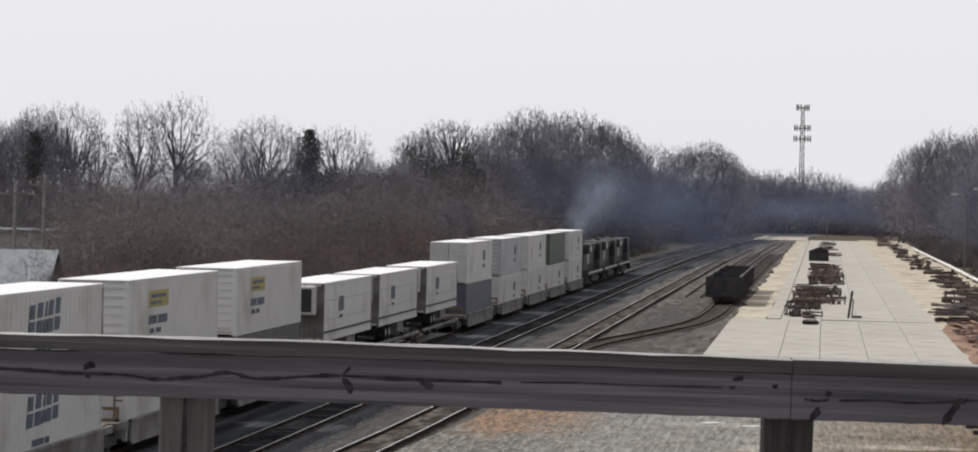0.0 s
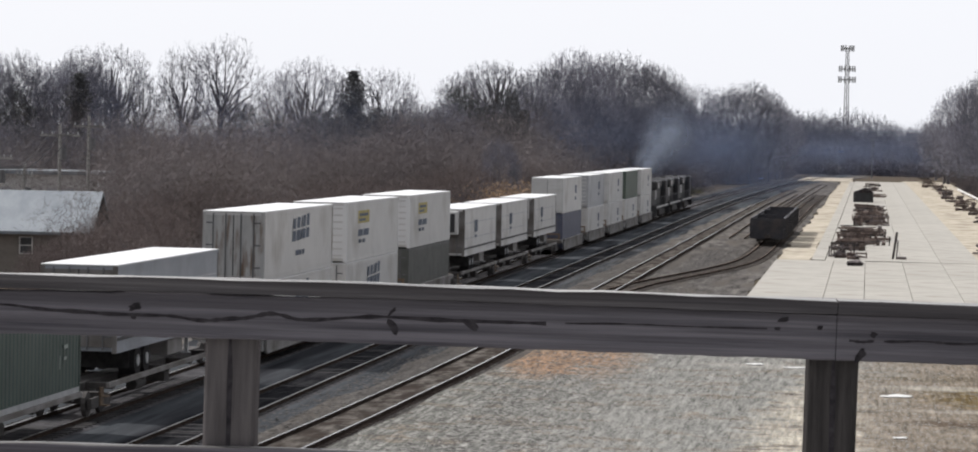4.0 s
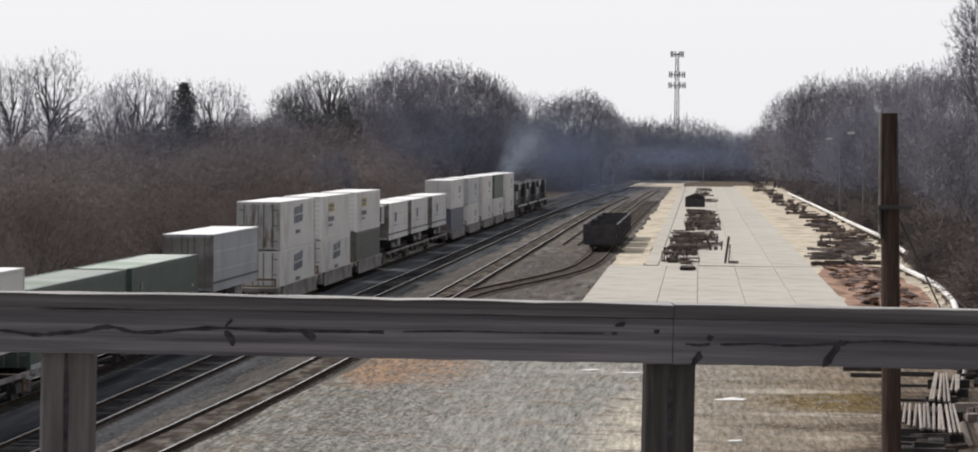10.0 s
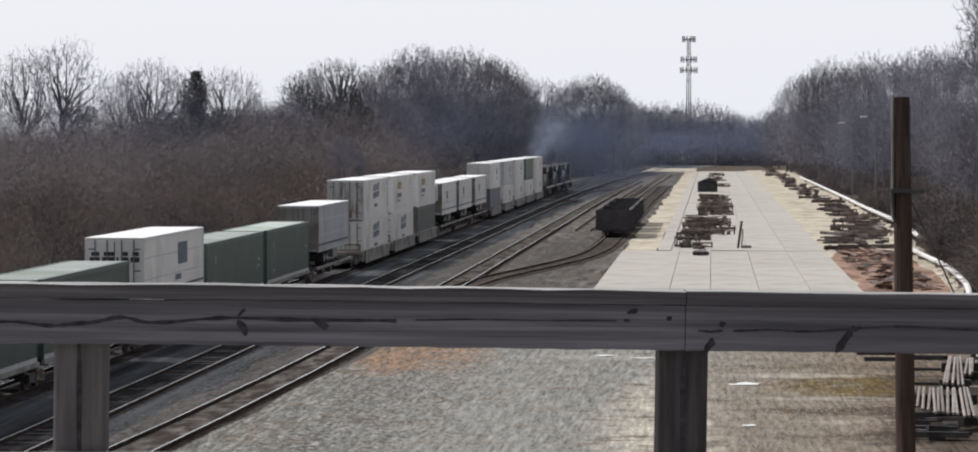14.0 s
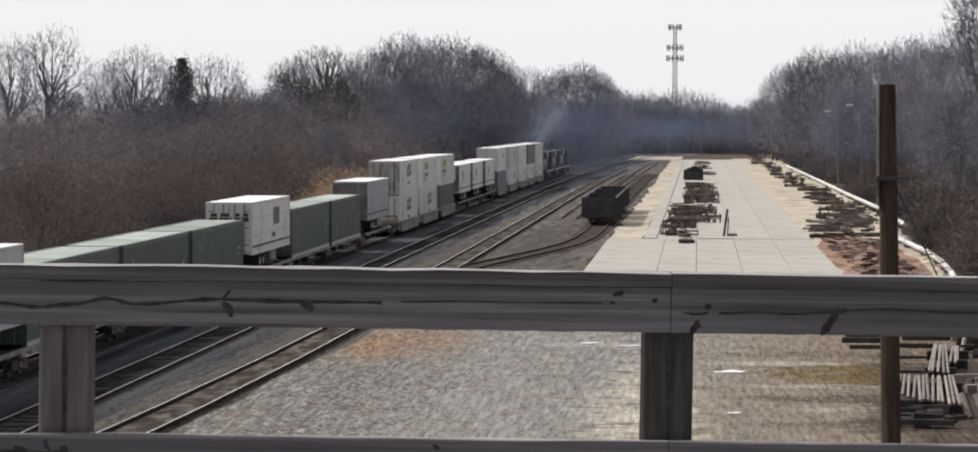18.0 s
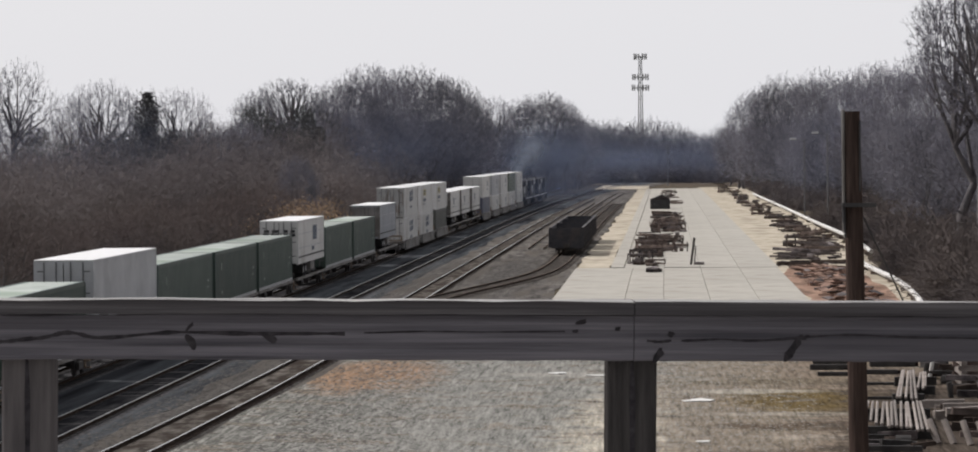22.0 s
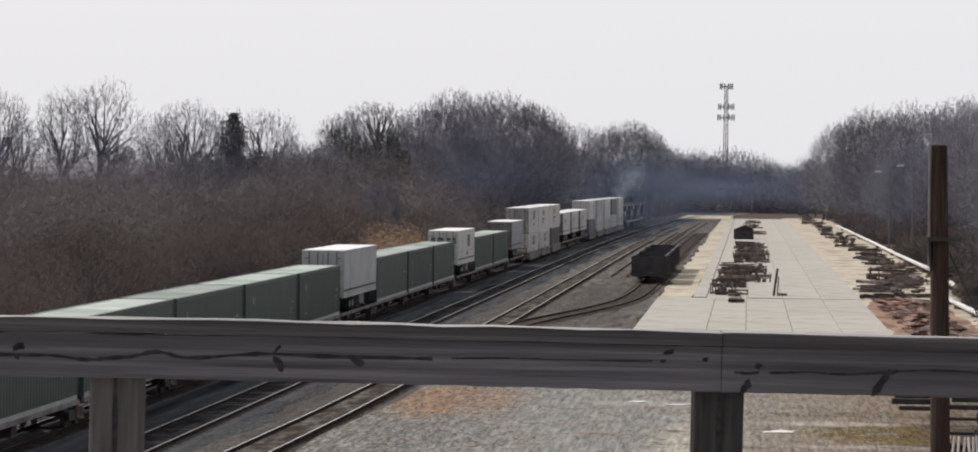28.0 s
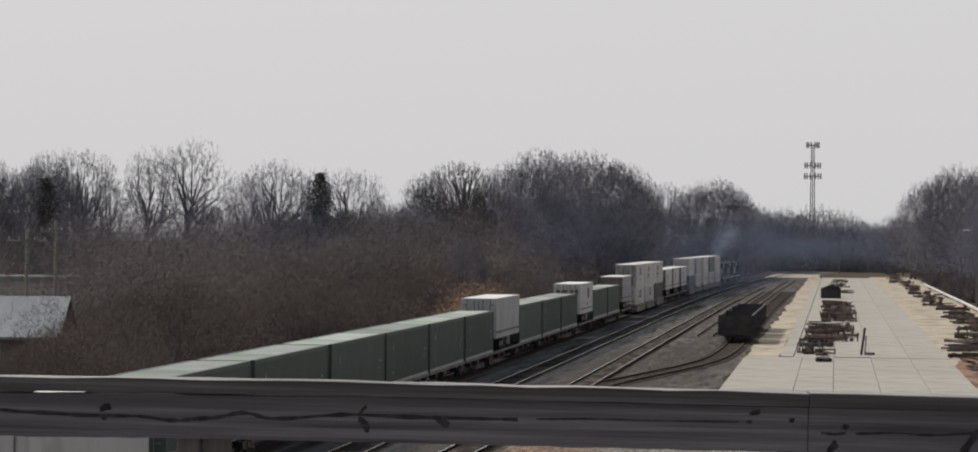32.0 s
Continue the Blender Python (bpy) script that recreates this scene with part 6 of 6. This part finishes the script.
# rows along the eastern edge
for k, (x0, x1, y, d, h, mats, n, po, bl) in enumerate((
        (9.0, 15.6, 251.0, 3.5, 0.6, IRON, 11, 0, 3), (9.2, 15.8, 270.0, 4.5, 0.9, IRON, 13, 0, 3), (11.6, 17.6, 291.0, 3.0, 0.5, WOOD, 7, 0, 2), (11.7, 17.7, 304.0, 5.0, 1.2, IRON, 13, 2, 3), (14.0, 18.1, 322.0, 4.0, 0.9, MIXED, 9, 0, 3), (14.0, 18.1, 339.0, 5.0, 1.0, MIXED, 9, 1, 3),
        (13.2, 17.8, 358.0, 4.0, 1.0, WOOD, 9, 0, 3), (12.6, 17.4, 381.0, 5.0, 1.1, IRON, 10, 0, 4), (14.2, 17.8, 405.0, 5.0, 1.1, MIXED, 9, 0, 3), (13.6, 17.4, 430.0, 5.0, 1.0, MIXED, 9, 0, 3), (12.5, 16.2, 456.0, 6.0, 1.2, MIXED, 9, 0, 4), (13.8, 17.2, 490.0, 7.0, 1.3, WOOD, 9, 0, 3), (13.0, 16.6, 522.0, 7.0, 1.2, MIXED, 9, 0, 3),
        (12.7, 15.6, 556.0, 8.0, 1.2, IRON, 9, 0, 4), (13.6, 16.8, 600.0, 8.0, 1.3, MIXED, 8, 0, 3), (13.0, 16.4, 645.0, 9.0, 1.3, MIXED, 8, 0, 3), (12.0, 17.4, 697.0, 9.0, 1.3, MIXED, 9, 0, 4), (12.4, 16.6, 770.0, 12.0, 1.5, MIXED, 8, 0, 4))):
    scrap_heap(x0, x1, y, d * 1.3, h * 0.9, mats, 500 + k, L_EAST, n, po, 1, bl + 2, 2, z=-0.18, size=(0.05, 0.13))
# rusty plates strewn over red dirt
sheet("rusty_ground", [(9.4, 186), (14.6, 184), (15.2, 215), (15.0, 249), (9.6, 247), (9.0, 222)], GROUND + 0.10, M_RUSTDIRT, "red-brown rusty dirt beside the pad", "ground", 0.35, 41)
for k in range(14):
    y = 190 + 4.3 * k
    scrap_heap(9.6 + 0.4 * (k % 3), 14.6 - 0.5 * (k % 2), y, 3.4, 0.25, RED, 560 + k, "rusty red steel plates and old rails strewn on the dirt", 4, 0, 0, 0, 15, name="scrap_plates", along=-0.5 if k % 2 else 0.4, z=GROUND + 0.1, size=(0.04, 0.09))


def pipe(pts, r, label):
    t = thing("pipe", label, "pipe")
    part("run", tube(pts, [r]), M_PIPE, t)
    for a in pts[1:-1:2]:
        part("block", boxes((a[0] - 0.25, a[0] + 0.25, a[1] - 0.15, a[1] + 0.15, GROUND, a[2] - r * 0.8)), M_TIMBER, t)


pipe([tuple(p) for p in smooth_line([(18.6, 640, 0.3), (18.95, 480, 0.3), (19.0, 384, 0.3), (19.1, 318, 0.35), (18.3, 272, 0.35)], 4)], 0.2, "long white pipe along the wood's edge")
pipe([tuple(p) for p in smooth_line([(15.4, 252, 0.9), (15.7, 247, 0.5), (15.9, 240, 0.25), (16.3, 214, 0.2), (15.6, 189, 0.2), (14.4, 172, 0.2)], 4)], 0.18, "white pipe lying on the verge")


def bar_rack(x_near, x_far, y_near, y_far, n, label, seed, top=0.3):
    """Old bars side by side on bearers, their near ends uneven."""
    rng = random.Random(seed)
    t = thing("bar_rack", label, "stack")
    for f in (0.2, 0.8):
        xa, y = x_near[0] + (x_far[0] - x_near[0]) * f, y_near[1] + (y_far - y_near[1]) * f
        part("bearer", boxes((xa - 0.25, xa + x_near[1] - x_near[0] + 0.35, y, y + 0.3, GROUND, top - 0.06)), M_BLACKTIE, t, "dark timber bearer")
    for i in range(n):
        f = i / (n - 1)
        xa, xb = x_near[0] + (x_near[1] - x_near[0]) * f, x_far[0] + (x_far[1] - x_far[0]) * f
        ya = y_near[0] + (y_near[1] - y_near[0]) * f ** 0.4 + rng.uniform(-0.5, 0.5)
        part("bar", cylinder((xa + rng.gauss(0, 0.02), ya, top + rng.uniform(-0.02, 0.03)), (xb + rng.gauss(0, 0.03), y_far + rng.uniform(-0.4, 0.4), top + rng.uniform(-0.02, 0.03)), 0.052, n=8), M_RAILBAR, t)
    return t


bar_rack((6.7, 8.46), (7.34, 9.18), (103.8, 98.9), 110.2, 13, "row of weathered pale rails laid on timber bearers", 601)
bar_rack((8.55, 9.15), (9.75, 10.2), (113.0, 112.4), 126.5, 5, "narrow stack of old pale rails behind the first", 602, 0.25)
bar_rack((9.7, 10.0), (10.5, 10.7), (118.0, 118.0), 126.0, 3, "few pale rails among the rubbish", 603, 0.2)
# long dark timbers lying across
for x0, x1, y, q in ((7.6, 8.95, 117.3, 0.06), (8.05, 9.45, 124.5, 0.06), (6.3, 7.95, 133.2, 0.12), (6.45, 7.75, 129.6, 0.09), (8.5, 9.9, 130.5, 0.1), (6.6, 8.1, 137.0, 0.14), (9.0, 11.0, 135.0, 0.14)):
    t = thing("timber_beam", "long dark creosoted timber lying on the dirt", "beam", "dark timbers by the wood", m=Matrix.Translation((x0, y, GROUND + 0.06)) @ Matrix.Rotation(0.03 * math.sin(y), 4, "Z"))
    part("baulk", bevel_box(0, x1 - x0, -q, q, 0, 2 * q, 0.02), M_BLACKTIE, t)
    part("baulk", bevel_box(0.12, x1 - x0 + 0.15, q + 0.01, 3 * q, 0, 1.7 * q, 0.02), M_TIE, t)
DARK = [M_BLACKTIE, M_TIE, M_SCRAP]
for k, (x0, x1, y, d, h, mats, n, po, bl, pl) in enumerate((
        (6.0, 8.6, 96.5, 3.0, 0.35, DARK, 10, 0, 2, 1), (6.6, 8.8, 101.5, 2.0, 0.15, DARK, 6, 0, 0, 0), (9.4, 12.2, 103.0, 4.0, 0.5, [M_TIE, M_TIMBER], 10, 0, 3, 3), (9.4, 12.0, 110.0, 4.0, 0.5, [M_TIE, M_TIMBER, M_RAILBAR], 9, 0, 3, 3),
        (10.8, 13.0, 119.0, 4.0, 0.7, DARK, 9, 2, 4, 1), (10.4, 12.4, 127.5, 4.0, 0.8, DARK, 9, 2, 4, 0), (12.6, 15.4, 112.0, 5.0, 0.8, [M_TIE, M_TIMBER], 10, 0, 4, 2), (0.9, 4.4, 75.5, 3.0, 0.4, DARK, 8, 0, 1, 2))):
    scrap_heap(x0, x1, y, d, h, mats, 620 + k, "low heap of dark old timbers and iron by the wood", n, po, 0, bl, pl, name="timber_heap", z=GROUND + 0.05, size=(0.07, 0.16))
# pale cut posts leaning on the heap
for x, y, lean in ((8.85, 99.6, 0.35), (9.35, 99.4, 0.4), (9.85, 99.0, 0.3), (10.3, 98.8, 0.25)):
    t = thing("cut_post", "short pale cut post leaning on the timbers", "post", "cut posts by the timbers")
    part("shaft", cylinder((x, y, GROUND + 0.05), (x - lean * 0.7, y + 0.5, 0.55), 0.11, n=10), M_RAILBAR, t)
t = thing("marker_post", "pale leaning post by the timber stacks", "post")
part("shaft", cylinder((10.9, 127, GROUND), (11.15, 127, 1.0), 0.08, n=8), M_PIPE, t)
crib = thing("timber_crib", "open crib of pale timbers stacked at the wood's edge", "crib", m=Matrix.Translation((11.6, 121.5, GROUND + 0.05)))
for k in range(5):
    part("rail_timber", boxes((0, 2.6, -0.1, 0.1, 0.4 * k, 0.4 * k + 0.2)), M_RAILBAR, crib)
    part("rail_timber", boxes((0, 2.6, 2.4, 2.6, 0.4 * k, 0.4 * k + 0.2)), M_TIMBER, crib)
    part("cross_timber", boxes((0.1, 0.32, -0.2, 2.7, 0.4 * k + 0.202, 0.4 * k + 0.398)), M_RAILBAR, crib)
    part("cross_timber", boxes((2.25, 2.47, -0.2, 2.7, 0.4 * k + 0.202, 0.4 * k + 0.398)), M_TIMBER, crib)


def utility_pole():
    x, y = at(3.52, 60.5)
    t = thing("utility_pole", "old brown wooden utility pole with a steel bracket", "utility pole", m=Matrix.Translation((x, y, GROUND)))
    zs = [0, 3, 6, 8.5, 10.38]
    part("shaft", tube([(0.17 - 0.0165 * q, 0, q) for q in zs], [0.205, 0.198, 0.19, 0.178, 0.16], 14), M_POLE, t)
    part("conduit", cylinder((-0.165, -0.08, 8.0), (-0.175, -0.08, 10.42), 0.032, n=8), M_CARGREY, t, "pale conduit up the side")
    part("strip", boxes((0.13, 0.165, -0.14, -0.08, 8.8, 10.2)), M_DARKSTEEL, t, "dark strip along the right of the pole's top")
    br = part("bracket", boxes((-0.22, 0.45, -0.24, -0.14, 8.50, 8.58)), M_DARKSTEEL, t, "black steel cross bracket")
    part("insulator", cylinder((-0.17, -0.15, 8.2), (-0.17, -0.15, 8.5), 0.035, n=8), M_DARKSTEEL, br)
    part("guy_wire", cylinder((0.12, 0, 8.5), (1.3, 1.0, 6.1), 0.018, n=6), M_DARKSTEEL, t)
    part("hanging_cable", cylinder((-0.19, -0.15, 8.5), (-0.14, -0.15, 7.9), 0.02, n=6), M_DARKSTEEL, t)


utility_pole()


def street_lamp(az, d, h, label):
    x, y = at(az, d)
    t = thing("street_lamp", label, "street lamp", m=Matrix.Translation((x, y, GROUND)))
    part("mast", cylinder((0, 0, 0), (0, 0, h), 0.11, 0.08, 8), M_MAST, t)
    part("arm", cylinder((0, 0, h - 0.1), (-1.3, 0, h + 0.15), 0.05, n=6), M_MAST, t)
    part("lamp_head", bevel_box(-2.0, -1.1, -0.22, 0.22, h + 0.05, h + 0.3, 0.05), M_GALV, t, "pale lamp head")


street_lamp(2.62, 428, 11.0, "tall grey street lamp at the wood's edge")
street_lamp(3.05, 385, 11.6, "tall grey street lamp among the trees")
street_lamp(5.0, 340, 11.9, "tall grey street lamp half hidden by branches")


def cell_tower():
    x, y = at(-0.43, 1180)
    t = thing("cell_tower", "slim grey lattice phone mast with three antenna rings", "tower", m=Matrix.Translation((x, y, GROUND)))
    k = 1180 * math.pi / 180
    top = 9.6 + 1.84 * k
    legs = [(-0.85, -0.5), (0.85, -0.5), (0, 0.95)]
    for lx, ly in legs:
        part("leg", cylinder((lx * 1.3, ly * 1.3, 0), (lx * 0.6, ly * 0.6, top - 1.0), 0.22, 0.14, 6), M_MAST, t)
    bm = bmesh.new()
    z = 0.0
    while z < top - 4:
        for (ax, ay), (bx, by) in zip(legs, legs[1:] + legs[:1]):
            add_cylinder(bm, (ax, ay, z), (bx, by, z + 3.2), 0.05, n=4)
        z += 3.2
    part("bracing", bm, M_GALV, t)
    for el, w in ((1.77, 2.3), (1.39, 2.9), (1.19, 3.1)):
        zc = 9.6 + el * k
        ring = part("platform", boxes((-w, w, -0.15, 0.15, zc - 0.2, zc + 0.1), (-w, w, 2.0, 2.3, zc - 0.2, zc + 0.1)), M_DARKSTEEL, t)
        for f in (-1.0, -0.72, -0.3, 0.35, 0.7, 1.0):
            part("antenna", boxes((f * w - 0.28, f * w + 0.28, -0.5, -0.2, zc - 1.15, zc + 1.15)), M_GALV, ring)


cell_tower()


def house():
    t = thing("house", "low grey house with a blue-grey roof", "house", m=Matrix.Translation((-57.5, 184, GROUND)) @ Matrix.Rotation(0.12, 4, "Z"))
    part("wall", boxes((-12, 9.5, 0, 9, 0, 3.1)), M_HOUSEWALL, t)
    bm = bmesh.new()
    vs = [bm.verts.new(v) for v in ((-12.4, -0.5, 3.0), (9.9, -0.5, 3.0), (9.9, 4.5, 5.45), (-12.4, 4.5, 5.45), (9.9, 9.5, 3.0), (-12.4, 9.5, 3.0), (-12.4, -0.5, 3.18), (9.9, -0.5, 3.18), (9.9, 4.5, 5.63), (-12.4, 4.5, 5.63), (9.9, 9.5, 3.18), (-12.4, 9.5, 3.18))]
    for f in ((6, 7, 8, 9), (9, 8, 10, 11), (0, 1, 7, 6), (4, 5, 11, 10), (1, 2, 8, 7), (2, 4, 10, 8), (3, 0, 6, 9), (5, 3, 9, 11), (0, 3, 2, 1), (3, 5, 4, 2)):
        bm.faces.new([vs[i] for i in f])
    part("roof", bm, M_HOUSEROOF, t, "shallow blue-grey metal roof")
    for x in (5.3, -3.0):
        w = part("window", boxes((x, x + 0.85, -0.06, 0.0, 1.75, 2.85)), M_PIPE, t, "white-framed window")
        for a, b in ((1.82, 2.27), (2.33, 2.78)):
            part("pane", boxes((x + 0.08, x + 0.77, -0.075, -0.062, a, b)), M_WINDOW, w)


house()
sheet("pale_lot", [(-168, 470), (-122, 470), (-128, 600), (-185, 600)], GROUND + 0.06, M_SAND, "pale gravel lot behind the house", "gravel", 0.8, 44)
far_shed = thing("warehouse", "distant low pale warehouse behind the scrub", "warehouse", m=Matrix.Translation((-96, 318, GROUND)))
part("wall", boxes((-18, 14, 0, 12, 0, 4.6)), M_PIPE, far_shed)
part("roof", boxes((-18.4, 14.4, -0.4, 12.4, 4.6, 5.0)), M_HOUSEROOF, far_shed)
for x in (-12, -5, 2, 9):
    part("door", boxes((x, x + 3, -0.08, 0.0, 0.2, 3.2)), M_GREYWHITE, far_shed)


def line_pole(az, d, h, arm=2.0, mat=M_LITTOP_POLE):
    x, y = at(az, d)
    t = thing("telephone_pole", "distant wooden line pole with a crossarm", "utility pole", "poles behind the brush", m=Matrix.Translation((x, y, GROUND)))
    part("shaft", cylinder((0, 0, 0), (0, 0, h), 0.16, 0.11, 8), mat, t)
    part("crossarm", boxes((-arm, arm, -0.07, 0.07, h - 0.9, h - 0.75)), mat, t)
    for s in (-0.9, -0.4, 0.4, 0.9):
        part("insulator", cylinder((arm * s, 0, h - 0.75), (arm * s, 0, h - 0.55), 0.06, n=6), M_GALV, t)
    part("transformer", cylinder((0.3, -0.1, h - 2.6), (0.3, -0.1, h - 1.7), 0.24, n=10), M_MAST, t)


line_pole(-15.08, 228, 9.9, 1.5)
line_pole(-14.55, 232, 10.6, 1.2)
line_pole(-15.72, 222, 7.0, 0.6)
line_pole(-16.2, 222, 8.2, 1.0)
line_pole(0.07, 850, 11.4, 0.8, M_MAST)

for k, (a, b) in enumerate((((-15.72, 222, 6.4), (-15.08, 228, 9.0)), ((-15.08, 228, 9.0), (-14.55, 232, 9.8)), ((-15.72, 222, 6.6), (-17.4, 214, 7.2)))):
    pa, pb = Vector((*at(a[0], a[1]), a[2])), Vector((*at(b[0], b[1]), b[2]))
    w = thing("overhead_wires", "sagging overhead wires between line poles", "wires")
    for off in (-0.9, 0.0, 0.9):
        part("wire", tube([pa.lerp(pb, i / 8) + Vector((off * 0.8, off * 0.3, -1.8 * (i / 8) * (1 - i / 8))) for i in range(9)], [0.03], 4), M_DARKSTEEL, w)

# ---- pavement, slab by slab ----
slabs("concrete_pad", [(-7.2, -2.55), (-2.55, -0.05), (-0.05, 2.9), (2.9, 6.0), (6.0, 9.1)], 160, 247, 19.0, "pale worn concrete pad cast in large slabs", 71)
slabs("concrete_road", [(-3.25, 0.0), (0.0, 2.9), (2.9, 6.0), (6.0, 9.2)], 247.2, 770, 24.0, "pale concrete road through the yard", 72)
slabs("concrete_walk", [(-4.4, -3.3)], 248.5, 760, 20.0, "narrow pale concrete strip beside the siding", 73)


# ---- smoke of the locomotives and added distance haze ----
def smoke_haze_material(name, color, alpha):
    """Thin smoke or added haze: thickest at the middle of each puff, broken up by noise."""
    m = bpy.data.materials.new(name)
    m.use_nodes = True
    nt = m.node_tree
    n, lk = nt.nodes, nt.links
    n.clear()
    out = n.new("ShaderNodeOutputMaterial")
    mix = n.new("ShaderNodeMixShader")
    tr = n.new("ShaderNodeBsdfTransparent")
    df = n.new("ShaderNodeBsdfDiffuse")
    df.inputs[0].default_value = (*color, 1)
    tc = n.new("ShaderNodeTexCoord")
    grad = n.new("ShaderNodeTexGradient")
    grad.gradient_type = "QUADRATIC_SPHERE"
    lk.new(tc.outputs["Object"], grad.inputs[0])
    nz = n.new("ShaderNodeTexNoise")
    nz.inputs["Scale"].default_value, nz.inputs["Detail"].default_value = 2.2, 4.0
    lk.new(tc.outputs["Object"], nz.inputs["Vector"])
    a = n.new("ShaderNodeMath")
    a.operation = "MULTIPLY"
    lk.new(grad.outputs[1], a.inputs[0])
    lk.new(nz.outputs[0], a.inputs[1])
    b = n.new("ShaderNodeMath")
    b.operation = "MULTIPLY"
    b.use_clamp = True
    b.inputs[1].default_value = alpha
    lk.new(a.outputs[0], b.inputs[0])
    lk.new(b.outputs[0], mix.inputs[0])
    lk.new(tr.outputs[0], mix.inputs[1])
    lk.new(df.outputs[0], mix.inputs[2])
    lk.new(mix.outputs[0], out.inputs[0])
    return m


M_SMOKE = smoke_haze_material("blue_grey_smoke", (0.48, 0.54, 0.66), 3.0)
# for the added domes that stand for haze in the distant air
M_BANK = smoke_haze_material("faint_blue_haze", (0.31, 0.38, 0.57), 1.0)
M_HAZE = smoke_haze_material("thin_blue_haze", (0.31, 0.38, 0.55), 0.75)


def puff(x, y, z, w, d, h, mat, label="thin blue-grey diesel smoke drifting over the locomotives"):
    """A shallow dome of smoke, or of added haze, that bulges towards the south."""
    bm = bmesh.new()
    rings, seg = 7, 20
    mid = bm.verts.new((0, -0.18, 0))
    prev = None
    for r in range(1, rings + 1):
        q = r / rings
        cur = [bm.verts.new((math.cos(2 * math.pi * i / seg) * q, -0.18 * (1 - q * q), math.sin(2 * math.pi * i / seg) * q)) for i in range(seg)]
        for i in range(seg):
            j = (i + 1) % seg
            if prev is None:
                bm.faces.new((mid, cur[j], cur[i]))
            else:
                bm.faces.new((prev[i], prev[j], cur[j], cur[i]))
        prev = cur
    ob = new("smoke_puff", mesh_of("smoke_puff", bm, mat))
    tagged(ob, label, "smoke", "diesel smoke", "stuff")
    ob.scale = (w, d, h)
    ob.visible_shadow = False
    return ob, x, y, z


PUFFS = [puff(-0.3, 330, 6.4, 2.4, 6, 2.6, M_SMOKE), puff(0.6, 335, 8.2, 3.2, 6, 3.6, M_SMOKE), puff(1.4, 341, 10.0, 4.2, 6, 4.8, M_SMOKE), puff(3.5, 360, 9.8, 9.0, 6, 8.5, M_HAZE), puff(5.5, 390, 9.0, 13.0, 6, 9.0, M_HAZE), puff(3.0, 425, 8.0, 19.0, 6, 8.0, M_HAZE)]
# fixed domes added as air haze: they pale and blue what lies behind
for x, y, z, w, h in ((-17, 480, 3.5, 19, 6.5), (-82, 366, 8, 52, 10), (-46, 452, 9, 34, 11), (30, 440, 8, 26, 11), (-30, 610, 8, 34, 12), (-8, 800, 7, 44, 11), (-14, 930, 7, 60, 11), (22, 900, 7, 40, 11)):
    bank, *_ = puff(x, y, z, w, 6, h, M_BANK, "added blue haze dome that pales the far wood")
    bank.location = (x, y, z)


# ---- movement ----
def motions():
    times = [2.0 * k for k in range(17)]
    for ob, y0, z in MOVING:
        rows = []
        for t in times:
            y = y0 + SPEED * t
            ang = math.degrees(math.atan2(-(shift(y + 17) - shift(y)), 17.0))
            rows.append((t, pose(T1 + shift(y), y, z, 0, 0, ang)))
        walk(ob, rows)
    for ob, x, y0, z in PUFFS:
        rows = []
        for t in times:
            y = y0 + SPEED * t
            rows.append((t, pose(T1 + shift(y) + x, y, z)))
        walk(ob, rows)


motions()
